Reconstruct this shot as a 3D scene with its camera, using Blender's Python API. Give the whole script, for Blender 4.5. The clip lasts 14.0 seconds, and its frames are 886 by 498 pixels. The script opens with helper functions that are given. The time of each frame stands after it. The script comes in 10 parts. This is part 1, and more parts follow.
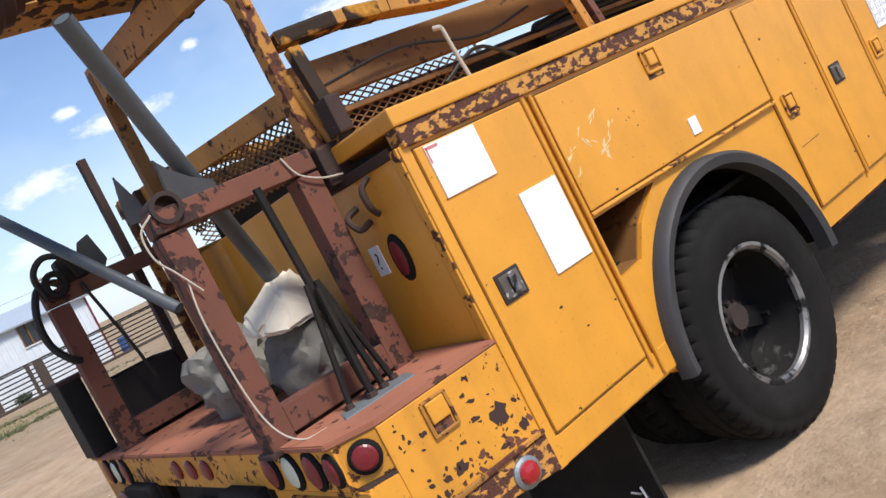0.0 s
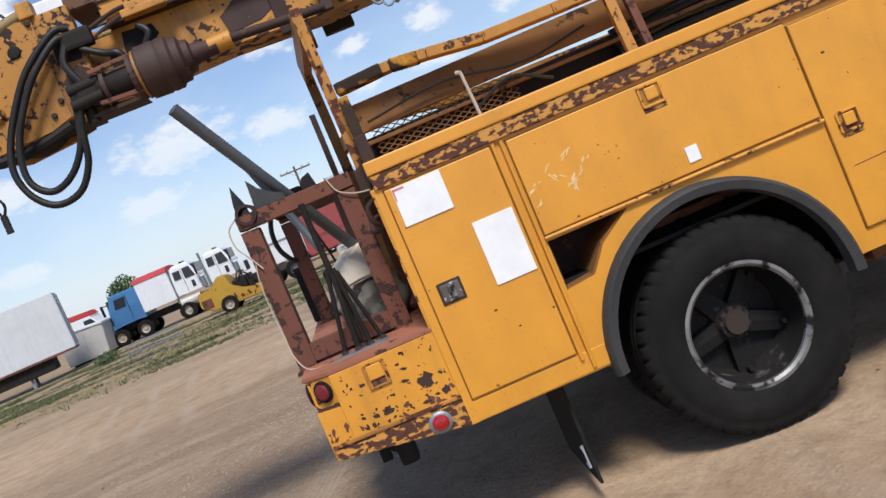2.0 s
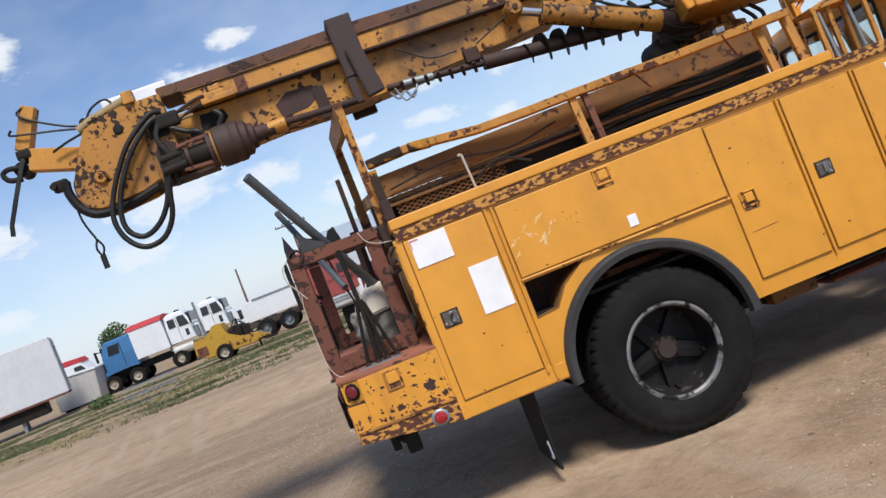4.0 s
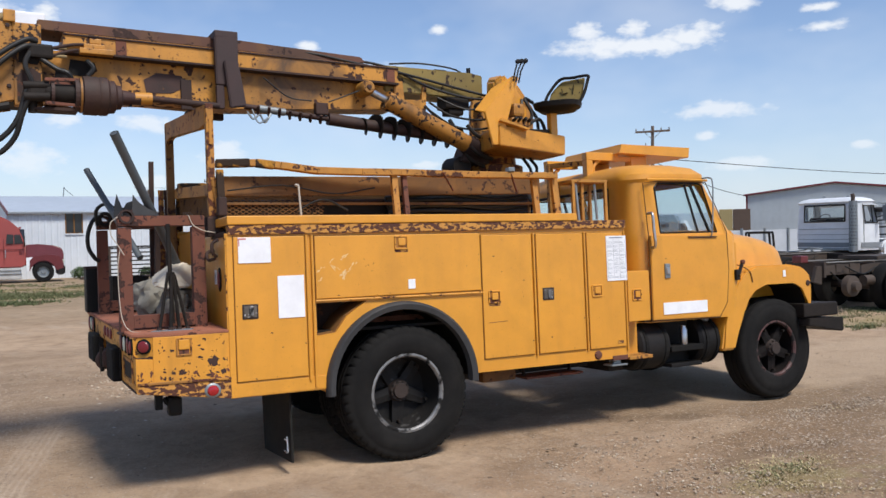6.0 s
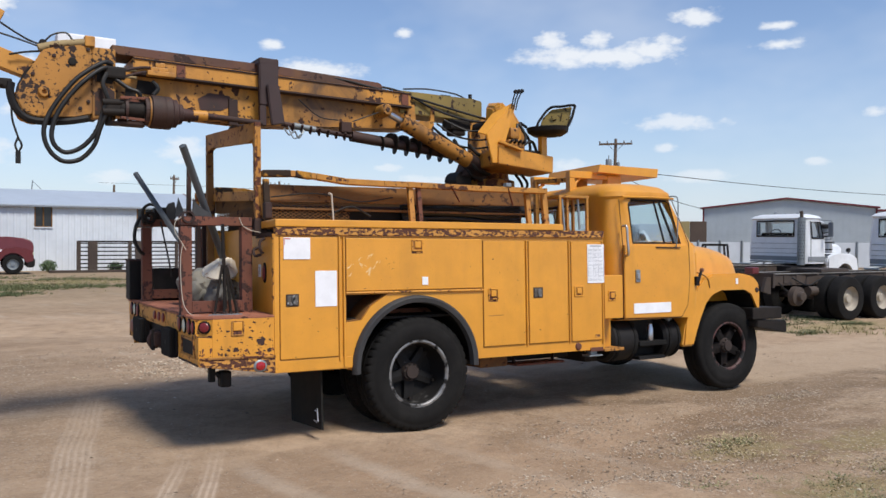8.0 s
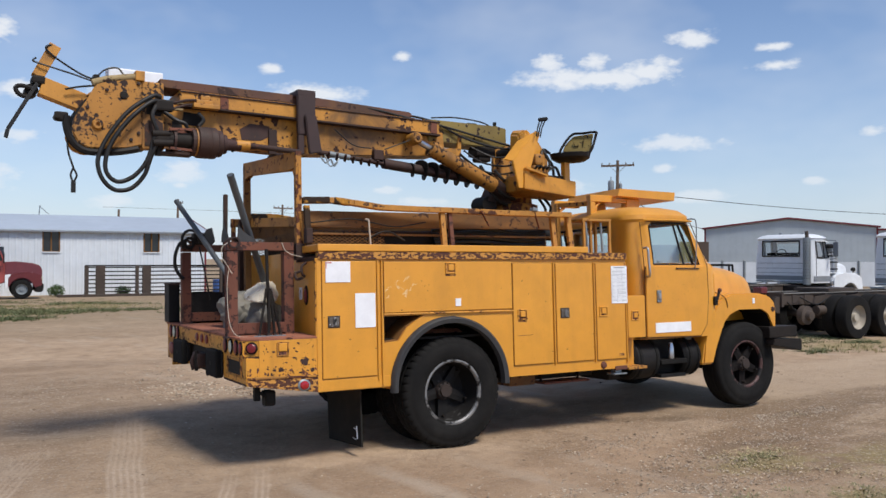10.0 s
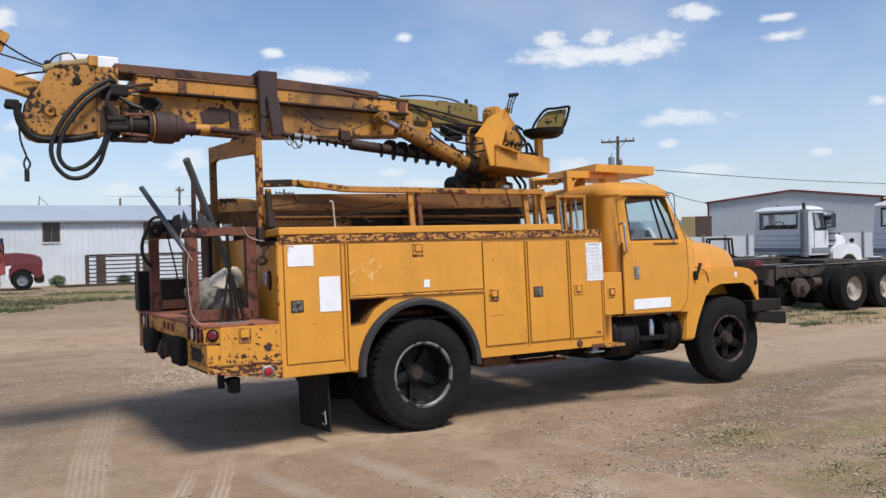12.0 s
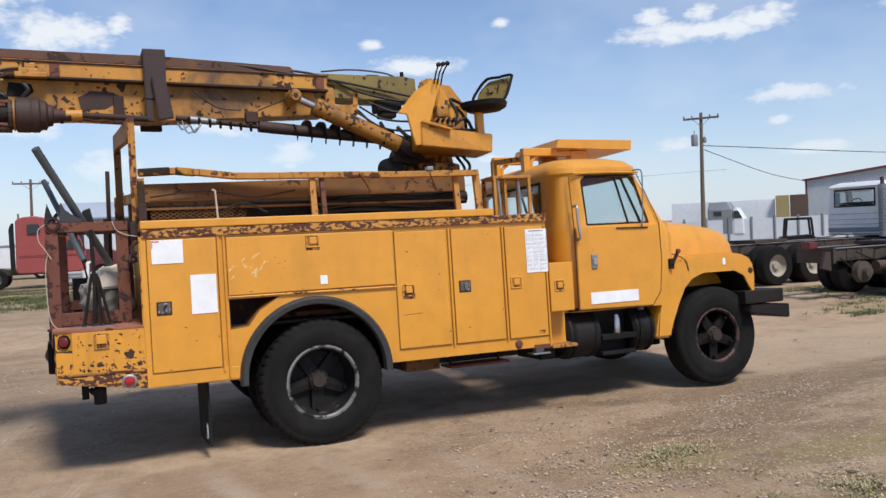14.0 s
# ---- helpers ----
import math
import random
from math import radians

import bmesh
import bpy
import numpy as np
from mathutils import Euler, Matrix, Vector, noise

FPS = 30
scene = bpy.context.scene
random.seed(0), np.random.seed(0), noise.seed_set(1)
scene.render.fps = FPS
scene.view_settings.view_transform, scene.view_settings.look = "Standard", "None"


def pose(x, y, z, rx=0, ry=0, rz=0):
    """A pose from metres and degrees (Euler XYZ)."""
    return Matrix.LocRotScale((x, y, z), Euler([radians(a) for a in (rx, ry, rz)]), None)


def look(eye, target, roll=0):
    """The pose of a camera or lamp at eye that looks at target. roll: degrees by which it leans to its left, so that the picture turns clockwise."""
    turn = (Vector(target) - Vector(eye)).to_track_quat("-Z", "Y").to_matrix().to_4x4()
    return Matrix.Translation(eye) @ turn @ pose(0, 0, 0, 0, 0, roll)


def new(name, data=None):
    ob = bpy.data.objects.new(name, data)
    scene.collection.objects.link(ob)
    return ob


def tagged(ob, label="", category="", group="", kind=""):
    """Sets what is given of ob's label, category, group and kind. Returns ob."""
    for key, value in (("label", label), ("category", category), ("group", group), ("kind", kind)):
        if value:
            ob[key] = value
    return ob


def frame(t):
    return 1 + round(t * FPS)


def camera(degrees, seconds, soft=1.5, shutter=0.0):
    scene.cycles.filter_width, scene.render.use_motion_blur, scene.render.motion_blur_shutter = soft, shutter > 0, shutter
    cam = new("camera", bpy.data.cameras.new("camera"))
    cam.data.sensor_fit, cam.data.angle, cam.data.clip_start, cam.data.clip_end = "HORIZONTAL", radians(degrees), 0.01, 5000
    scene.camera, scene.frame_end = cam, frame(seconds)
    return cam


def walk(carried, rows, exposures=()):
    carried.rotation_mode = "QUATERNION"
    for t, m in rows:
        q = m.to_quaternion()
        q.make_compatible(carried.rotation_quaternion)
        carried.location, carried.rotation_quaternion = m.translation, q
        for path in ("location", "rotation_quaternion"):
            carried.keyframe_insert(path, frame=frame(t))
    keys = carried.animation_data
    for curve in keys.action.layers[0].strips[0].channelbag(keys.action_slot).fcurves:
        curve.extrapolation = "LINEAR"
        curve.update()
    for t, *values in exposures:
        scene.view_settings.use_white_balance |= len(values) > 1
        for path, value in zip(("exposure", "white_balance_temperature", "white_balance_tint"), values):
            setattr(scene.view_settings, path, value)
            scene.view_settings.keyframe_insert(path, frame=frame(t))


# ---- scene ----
# camera: carried round the right side of the truck
cam = camera(56.5, 14.0)
PATH = [
    (0, (-1.496, -1.934, 1.639), (-0.316, -0.331, 1.441), -25.5),
    (0.5, (-0.896, -2.36, 1.591), (-0.247, -0.471, 1.487), -29.6),
    (1, (-0.543, -2.75, 1.622), (-0.008, -0.83, 1.454), -23.9),
    (1.5, (-0.264, -3.113, 1.645), (0.002, -1.142, 1.437), -22.5),
    (2, (0.0, -3.497, 1.669), (0.097, -1.506, 1.503), -23.0),
    (2.5, (0.04, -3.792, 1.665), (0.114, -1.796, 1.561), -23.9),
    (5, (-0.653, -5.172, 1.706), (-0.168, -3.232, 1.661), -13.1),
    (5.5, (-0.984, -5.322, 1.698), (-0.212, -3.477, 1.675), -5.7),
    (6, (-1.227, -5.538, 1.702), (-0.32, -3.756, 1.663), -1.1),
    (6.5, (-1.454, -5.787, 1.713), (-0.477, -4.043, 1.66), 0.2),
    (7, (-1.732, -5.928, 1.703), (-0.739, -4.193, 1.645), 0.2),
    (7.5, (-1.947, -6.096, 1.721), (-0.952, -4.361, 1.69), 0.5),
    (8, (-2.098, -6.29, 1.714), (-1.105, -4.554, 1.684), 0.5),
    (8.5, (-2.303, -6.373, 1.723), (-1.308, -4.638, 1.71), 0.0),
    (11, (-2.513, -6.403, 1.724), (-1.52, -4.667, 1.751), 0.3),
    (11.5, (-2.373, -6.422, 1.717), (-1.396, -4.677, 1.717), -0.7),
    (12, (-2.126, -6.455, 1.716), (-1.147, -4.711, 1.693), -1.3),
    (12.5, (-1.731, -6.436, 1.689), (-0.747, -4.695, 1.633), -1.7),
    (13, (-1.267, -6.501, 1.662), (-0.352, -4.725, 1.584), -1.8),
    (13.5, (-0.755, -6.481, 1.689), (0.041, -4.646, 1.64), -2.1),
    (14, (-0.249, -6.371, 1.681), (0.509, -4.521, 1.634), -2.6),
]
walk(cam, [(t, look(eye, target, roll)) for t, eye, target, roll in PATH], [(0, 0.33), (0.5, 0.06), (1, 0.02), (2.5, 0.04), (5, 0.04), (8, 0.0), (8.5, -0.03), (11, -0.09), (11.5, -0.07), (12.5, -0.01), (14, 0.0)])

# ---- world, sun, exposure ----
SUN_DIR = Vector((0.13, -0.67, 1.0)).normalized()      # towards the sun
world = bpy.data.worlds.new("sky")
scene.world = world
world.use_nodes = True


def build_sky():
    nt = world.node_tree
    nt.nodes.clear()
    out = nt.nodes.new("ShaderNodeOutputWorld")
    bg = nt.nodes.new("ShaderNodeBackground")
    sky = nt.nodes.new("ShaderNodeTexSky")
    sky.sky_type = "NISHITA"
    sky.sun_disc = False
    sky.sun_elevation = math.asin(SUN_DIR.z)
    sky.sun_rotation = math.atan2(SUN_DIR.x, SUN_DIR.y)
    sky.air_density, sky.dust_density, sky.ozone_density = 1.0, 0.4, 3.0
    geo = nt.nodes.new("ShaderNodeTexCoord")
    sep = nt.nodes.new("ShaderNodeSeparateXYZ")
    nt.links.new(geo.outputs["Generated"], sep.inputs[0])

    def math_node(op, a, b=None, clamp=False):
        n = nt.nodes.new("ShaderNodeMath")
        n.operation = op
        n.use_clamp = clamp
        for i, v in enumerate((a, b)):
            if v is None:
                continue
            if isinstance(v, (int, float)):
                n.inputs[i].default_value = v
            else:
                nt.links.new(v, n.inputs[i])
        return n.outputs[0]

    # cumulus clouds, each a spot in azimuth from +y and elevation with its half widths (degrees), frayed by noise
    az = math_node("MULTIPLY", math_node("ARCTAN2", sep.outputs[0], sep.outputs[1]), 57.2958)
    el = math_node("MULTIPLY", math_node("ARCSINE", sep.outputs[2]), 57.2958)
    comb = nt.nodes.new("ShaderNodeCombineXYZ")
    nt.links.new(az, comb.inputs[0])
    nt.links.new(el, comb.inputs[1])

    def noise_node(scale, detail, vector):
        n = nt.nodes.new("ShaderNodeTexNoise")
        n.inputs["Scale"].default_value, n.inputs["Detail"].default_value, n.inputs["Roughness"].default_value = scale, detail, 0.6
        nt.links.new(vector, n.inputs["Vector"])
        return n.outputs["Fac"]

    near = None
    for a, e, wa, we in CLOUDS:
        wa, we = wa * 1.12, we * 1.2
        v = nt.nodes.new("ShaderNodeVectorMath")
        v.operation = "MULTIPLY_ADD"
        nt.links.new(comb.outputs[0], v.inputs[0])
        v.inputs[1].default_value, v.inputs[2].default_value = (1 / wa, 1 / we, 0), (-a / wa, -e / we, 0)
        r = nt.nodes.new("ShaderNodeVectorMath")
        r.operation = "LENGTH"
        nt.links.new(v.outputs[0], r.inputs[0])
        near = r.outputs["Value"] if near is None else math_node("MINIMUM", near, r.outputs["Value"])
    mp = nt.nodes.new("ShaderNodeMapping")
    mp.inputs["Scale"].default_value = (0.55, 1.0, 1.0)
    nt.links.new(comb.outputs[0], mp.inputs[0])
    wob = math_node("ADD", math_node("SUBTRACT", noise_node(0.8, 3, mp.outputs[0]), 0.5), math_node("MULTIPLY", math_node("SUBTRACT", noise_node(2.6, 4, mp.outputs[0]), 0.5), 0.35))
    puff = math_node("ADD", math_node("SUBTRACT", 1.0, near), math_node("MULTIPLY", wob, 1.75))
    puff = math_node("MULTIPLY", puff, 1.25, True)
    total = math_node("MULTIPLY", math_node("MULTIPLY", puff, puff), math_node("SUBTRACT", 2.8, math_node("MULTIPLY", puff, 1.9)))
    # thin veils between them, and the broken cloud of the rest of the sky overhead
    veil = math_node("MULTIPLY", math_node("SUBTRACT", noise_node(0.1, 4, mp.outputs[0]), 0.43, True), 1.5, True)
    low = math_node("ADD", math_node("MULTIPLY", el, 0.055), 0.36)
    low = math_node("MINIMUM", math_node("MAXIMUM", low, 0.4), 1.0)
    total = math_node("MULTIPLY", total, low)
    total = math_node("MAXIMUM", total, math_node("MULTIPLY", veil, 0.6))
    haze = math_node("POWER", math_node("SUBTRACT", 1.0, math_node("MAXIMUM", sep.outputs[2], 0.0)), 8.0)

    def mix(f, a, c):
        n = nt.nodes.new("ShaderNodeMix")
        n.data_type = "RGBA"
        nt.links.new(f, n.inputs[0])
        nt.links.new(a, n.inputs[6])
        n.inputs[7].default_value = c
        return n.outputs[2]

    tint = nt.nodes.new("ShaderNodeMix")
    tint.data_type, tint.blend_type = "RGBA", "MULTIPLY"
    tint.inputs[0].default_value, tint.inputs[7].default_value = 1.0, (0.955, 0.98, 1.075, 1)
    nt.links.new(sky.outputs[0], tint.inputs[6])
    col = mix(math_node("MULTIPLY", haze, 0.75), tint.outputs[2], HAZE)
    col = mix(total, col, CLOUD)
    nt.links.new(col, bg.inputs["Color"])
    bg.inputs["Strength"].default_value = SKY
    nt.links.new(bg.outputs[0], out.inputs["Surface"])


SKY = 0.128
HAZE, CLOUD = (5.1, 5.8, 6.9, 1), (7.0, 7.25, 7.6, 1)
CLOUDS = [(41.0, 12.1, 4.6, 0.75), (38.1, 12.2, 3.5, 0.8), (37.2, 13.3, 1.3, 0.8), (40.2, 13.2, 1.4, 0.7), (43.7, 12.5, 2.5, 1.0), (46.6, 14.4, 2.1, 0.6), (51.6, 12.3, 1.6, 0.4), (51.6, 13.5, 1.2, 0.3), (45.6, 7.7, 3.5, 0.6), (44.8, 6.1, 0.8, 0.3)]
CLOUDS += [(54.1, 5.0, 1.0, 0.3), (57.3, 7.9, 1.2, 0.4), (18.0, 12.7, 0.9, 0.4), (26.9, 13.8, 0.7, 0.35), (21.7, 11.1, 1.4, 0.3), (25.9, 4.7, 1.2, 0.3), (12.1, 4.8, 0.7, 0.3), (7.9, 3.6, 1.8, 0.5), (2.8, 7.6, 1.5, 0.5), (12.2, 6.0, 1.4, 0.4)]
CLOUDS += [(38.6, 4.8, 2.1, 0.5), (47.1, 4.1, 2.7, 0.5), (-1.9, 13.3, 4.2, 1.4), (7.5, 7.4, 2.3, 0.7), (-17.6, 19.8, 1.6, 1.4), (-10.9, 8.7, 4.3, 2.0), (-4.2, 7.6, 2.6, 1.1), (2.6, 10.3, 1.4, 0.7), (7.9, 10.3, 2.2, 1.0), (14.6, 9.2, 2.6, 0.9)]
CLOUDS += [(-13.9, 5.6, 3.2, 1.2), (-21.5, 9.1, 2.4, 1.2), (-22.4, 4.3, 2.2, 0.8), (-6.5, 15.1, 3.1, 1.0), (-3.7, 17.0, 2.0, 0.7), (0.5, 5.0, 2.3, 1.2), (12.1, 5.5, 1.7, 0.8), (21.0, 11.2, 3.4, 0.7), (28.4, 3.9, 2.3, 0.4), (1.5, 13.8, 1.0, 0.8)]
build_sky()
sun = new("sun", bpy.data.lights.new("sun", "SUN"))
sun.data.energy, sun.data.angle, sun.data.color = 4.05, radians(15.0), (1.0, 0.945, 0.87)
sun.matrix_world = look(SUN_DIR * 50, (0, 0, 0))
scene.view_settings.exposure = 0.0

# ---- materials ----


def srgb(r, g, b):
    return tuple(((c / 255) / 12.92 if c / 255 <= 0.04045 else ((c / 255 + 0.055) / 1.055) ** 2.4) for c in (r, g, b)) + (1.0,)


def material(name, colour, rough=0.6, metal=0.0, second=None, scale=4.0, lo=0.4, hi=0.7, chips=None, chip_scale=9.0, chip_at=0.62,
             chip_soft=0.03, bump=0.15, grain=60.0, coat=0.0, chip_rough=0.85, vary=0.0, stretch=None, streak=0.0, spec=0.5, clump=0.16, grime=0.0, speck=0.0):
    """A procedural surface: a base colour with soft stains in a second one, flaked chips of a third (in clumps), soft grime, fine specks, and a grain in relief."""
    m = bpy.data.materials.new(name)
    m.use_nodes = True
    nt = m.node_tree
    b = nt.nodes["Principled BSDF"]
    tc = nt.nodes.new("ShaderNodeTexCoord")
    vec = tc.outputs["Object"]
    if stretch:
        mp = nt.nodes.new("ShaderNodeMapping")
        mp.inputs["Scale"].default_value = stretch
        nt.links.new(vec, mp.inputs[0])
        vec = mp.outputs[0]

    def noise_tex(s, detail=5, rough_=0.6, dist=0.0):
        n = nt.nodes.new("ShaderNodeTexNoise")
        n.inputs["Scale"].default_value, n.inputs["Detail"].default_value = s, detail
        n.inputs["Roughness"].default_value, n.inputs["Distortion"].default_value = rough_, dist
        nt.links.new(vec, n.inputs["Vector"])
        return n.outputs["Fac"]

    def ramp(src, p0, p1):
        r = nt.nodes.new("ShaderNodeMapRange")
        r.inputs["From Min"].default_value, r.inputs["From Max"].default_value = p0, p1
        r.clamp = True
        nt.links.new(src, r.inputs["Value"])
        return r.outputs[0]

    def mix(f, a, c):
        n = nt.nodes.new("ShaderNodeMix")
        n.data_type = "RGBA"
        nt.links.new(f, n.inputs[0])
        for i, v in ((6, a), (7, c)):
            if isinstance(v, tuple):
                n.inputs[i].default_value = v
            else:
                nt.links.new(v, n.inputs[i])
        return n.outputs[2]

    dark = tuple(c * 0.78 for c in colour[:3]) + (1,)
    col = mix(ramp(noise_tex(scale * 0.35, 3), 0.3, 0.75), colour, second or dark)
    fine = noise_tex(grain, 4)
    col = mix(ramp(noise_tex(scale * 2.3, 6, 0.65), lo, hi + 0.25), col, dark)
    if streak:
        mp2 = nt.nodes.new("ShaderNodeMapping")
        mp2.inputs["Scale"].default_value = (1.0, 1.0, 0.16)
        nt.links.new(tc.outputs["Object"], mp2.inputs[0])
        run = nt.nodes.new("ShaderNodeTexNoise")
        run.inputs["Scale"].default_value, run.inputs["Detail"].default_value = 7.0, 7
        nt.links.new(mp2.outputs[0], run.inputs["Vector"])
        r = nt.nodes.new("ShaderNodeMapRange")
        r.inputs["From Min"].default_value, r.inputs["From Max"].default_value, r.inputs["To Max"].default_value = 0.5, 0.8, streak
        nt.links.new(run.outputs["Fac"], r.inputs["Value"])
        col = mix(r.outputs[0], col, (0.20, 0.095, 0.02, 1))
    if grime:
        smear = ramp(noise_tex(2.1, 7, 0.62, 0.6), 0.47, 0.74)
        part_of = nt.nodes.new("ShaderNodeMath")
        part_of.operation = "MULTIPLY"
        nt.links.new(smear, part_of.inputs[0])
        part_of.inputs[1].default_value = grime
        col = mix(part_of.outputs[0], col, (0.055, 0.03, 0.016, 1))
    if speck:
        dots = nt.nodes.new("ShaderNodeMath")
        dots.operation = "MULTIPLY"
        nt.links.new(ramp(noise_tex(70, 3, 0.5), 0.66, 0.7), dots.inputs[0])
        dots.inputs[1].default_value = speck
        col = mix(dots.outputs[0], col, (0.11, 0.05, 0.02, 1))
    height = fine
    b.inputs["Roughness"].default_value = rough
    b.inputs["Specular IOR Level"].default_value = spec
    if chips:
        big = noise_tex(chip_scale, 5, 0.55, 0.25)
        region = ramp(noise_tex(chip_scale * 0.16, 3), 0.3, 0.7)
        add = nt.nodes.new("ShaderNodeMath")
        add.operation = "MULTIPLY_ADD"
        nt.links.new(region, add.inputs[0])
        add.inputs[1].default_value = clump
        nt.links.new(big, add.inputs[2])
        mask = ramp(add.outputs[0], chip_at, chip_at + chip_soft)
        rust = mix(ramp(noise_tex(chip_scale * 4, 5), 0.35, 0.65), chips, tuple(c * 0.45 for c in chips[:3]) + (1,))
        col = mix(mask, col, rust)
        rr = nt.nodes.new("ShaderNodeMapRange")
        rr.inputs["To Min"].default_value, rr.inputs["To Max"].default_value = rough, chip_rough
        nt.links.new(mask, rr.inputs["Value"])
        nt.links.new(rr.outputs[0], b.inputs["Roughness"])
        sub = nt.nodes.new("ShaderNodeMath")
        sub.operation = "SUBTRACT"
        nt.links.new(fine, sub.inputs[0])
        nt.links.new(mask, sub.inputs[1])
        height = sub.outputs[0]
    if vary:
        info = nt.nodes.new("ShaderNodeObjectInfo")
        hsv = nt.nodes.new("ShaderNodeHueSaturation")
        r = nt.nodes.new("ShaderNodeMapRange")
        r.inputs["To Min"].default_value, r.inputs["To Max"].default_value = 1 - vary, 1 + vary
        nt.links.new(info.outputs["Random"], r.inputs["Value"])
        nt.links.new(r.outputs[0], hsv.inputs["Value"])
        nt.links.new(col, hsv.inputs["Color"])
        col = hsv.outputs[0]
    nt.links.new(col, b.inputs["Base Color"])
    b.inputs["Metallic"].default_value = metal
    b.inputs["Coat Weight"].default_value = coat
    if bump:
        bp = nt.nodes.new("ShaderNodeBump")
        bp.inputs["Strength"].default_value, bp.inputs["Distance"].default_value = bump, 0.004
        nt.links.new(height, bp.inputs["Height"])
        nt.links.new(bp.outputs[0], b.inputs["Normal"])
    return m


RUST = srgb(98, 54, 30)
YEL = (0.70, 0.315, 0.032, 1)
YEL2 = (0.64, 0.275, 0.028, 1)
BOOM = (0.54, 0.245, 0.03, 1)
M = {}
M["paint"] = material("yellow_paint", YEL, 0.4, second=YEL2, scale=1.6, chips=RUST, chip_scale=36, chip_at=0.86, clump=0.2, bump=0.06, grain=120, coat=0.15, streak=0.2, grime=0.1, speck=0.25)
M["paint_chipped"] = material("chipped_yellow_paint", YEL, 0.5, second=YEL2, scale=2.5, chips=srgb(92, 52, 30), chip_scale=30, chip_at=0.755, clump=0.3, bump=0.15, grain=90, streak=0.5, grime=0.25, speck=0.5)
M["paint_deck"] = material("knocked_yellow_paint", YEL, 0.48, second=YEL2, scale=2.5, chips=srgb(92, 52, 30), chip_scale=34, chip_at=0.79, clump=0.26, bump=0.15, grain=90, streak=0.5, grime=0.15, speck=0.5)
M["paint_boom"] = material("weathered_yellow_paint", BOOM, 0.55, second=(0.43, 0.18, 0.024, 1), scale=2.0, chips=srgb(70, 42, 30), chip_scale=15, chip_at=0.79, clump=0.36, bump=0.15, grain=80, streak=0.9, grime=0.9, speck=0.7)
M["paint_head"] = material("stained_yellow_paint", (0.44, 0.195, 0.024, 1), 0.6, second=(0.3, 0.125, 0.02, 1), scale=3.5, chips=srgb(52, 36, 30), chip_scale=30, chip_at=0.75, clump=0.34, chip_soft=0.05, bump=0.2, grain=80, streak=0.9, grime=0.9, speck=0.9)
M["paint_platform"] = material("grimy_yellow_paint", (0.6, 0.27, 0.03, 1), 0.5, second=(0.47, 0.2, 0.025, 1), scale=3, chips=srgb(74, 46, 32), chip_scale=26, chip_at=0.83, clump=0.3, bump=0.15, streak=0.8, grime=0.6, speck=0.6)
M["paint_rail"] = material("flaking_yellow_paint", (0.50, 0.225, 0.03, 1), 0.65, second=(0.36, 0.155, 0.03, 1), scale=5, chips=srgb(84, 48, 30), chip_scale=22, chip_at=0.745, clump=0.32, chip_soft=0.05, bump=0.2, streak=0.6, grime=0.55, speck=0.6)
M["paint_rust"] = material("half_rusted_yellow_paint", (0.5, 0.225, 0.03, 1), 0.7, second=(0.34, 0.145, 0.03, 1), scale=5, chips=srgb(96, 52, 34), chip_scale=18, chip_at=0.64, clump=0.26, chip_soft=0.05, bump=0.25, streak=0.6, grime=0.5, speck=0.6)
# brown stain, darkened further for parts that lie in shade
M["rail_brown"] = material("stained_shaded_brown", (0.23, 0.102, 0.022, 1), 0.75, second=(0.12, 0.056, 0.017, 1), scale=4, chips=srgb(66, 40, 28), chip_scale=20, chip_at=0.775, clump=0.3, chip_soft=0.08, bump=0.25, streak=0.7, grime=0.9, speck=0.5)
M["rail_pad"] = material("stained_rail_end", (0.022, 0.015, 0.011, 1), 0.75, second=(0.045, 0.026, 0.015, 1), spec=0.2, scale=5, chips=(0.5, 0.24, 0.04, 1), chip_scale=9, chip_at=0.61, chip_soft=0.08, bump=0.2)
M["dusty_rod"] = material("dusty_pale_paint", (0.36, 0.27, 0.13, 1), 0.75, second=(0.2, 0.13, 0.05, 1), scale=12, chips=srgb(70, 48, 34), chip_scale=20, chip_at=0.68, bump=0.25)
M["strip"] = material("rusted_drip_rail", (0.58, 0.27, 0.05, 1), 0.7, chips=srgb(90, 52, 38), chip_scale=36, chip_at=0.52, clump=0.13, chip_soft=0.05, bump=0.3, stretch=(0.7, 1, 1.2), speck=0.8)
M["rust"] = material("rusty_steel", srgb(118, 70, 54), 0.85, second=srgb(82, 50, 40), scale=4, chips=srgb(66, 40, 34), chip_scale=22, chip_at=0.70, clump=0.22, bump=0.3, streak=0.3, grime=0.45)
M["rust_dark"] = material("dark_rusty_steel", srgb(62, 40, 34), 0.8, second=srgb(36, 26, 24), scale=5, chips=srgb(104, 62, 42), chip_scale=20, chip_at=0.76, clump=0.2, bump=0.3, grime=0.4)
M["cover_rust"] = material("brown_grey_rust", srgb(104, 68, 54), 0.8, second=srgb(72, 54, 46), scale=3, chips=srgb(60, 40, 34), chip_scale=16, chip_at=0.7, clump=0.2, bump=0.3, streak=0.5, grime=0.6)
M["motor_rust"] = material("greasy_rusty_casting", srgb(66, 40, 34), 0.7, second=srgb(30, 23, 21), scale=9, lo=0.42, hi=0.56, chips=srgb(128, 82, 40), chip_scale=30, chip_at=0.8, clump=0.2, bump=0.4, grime=0.6)
M["clamp"] = material("dark_maroon_steel", srgb(60, 41, 40), 0.7, second=srgb(40, 32, 32), scale=6, bump=0.3)
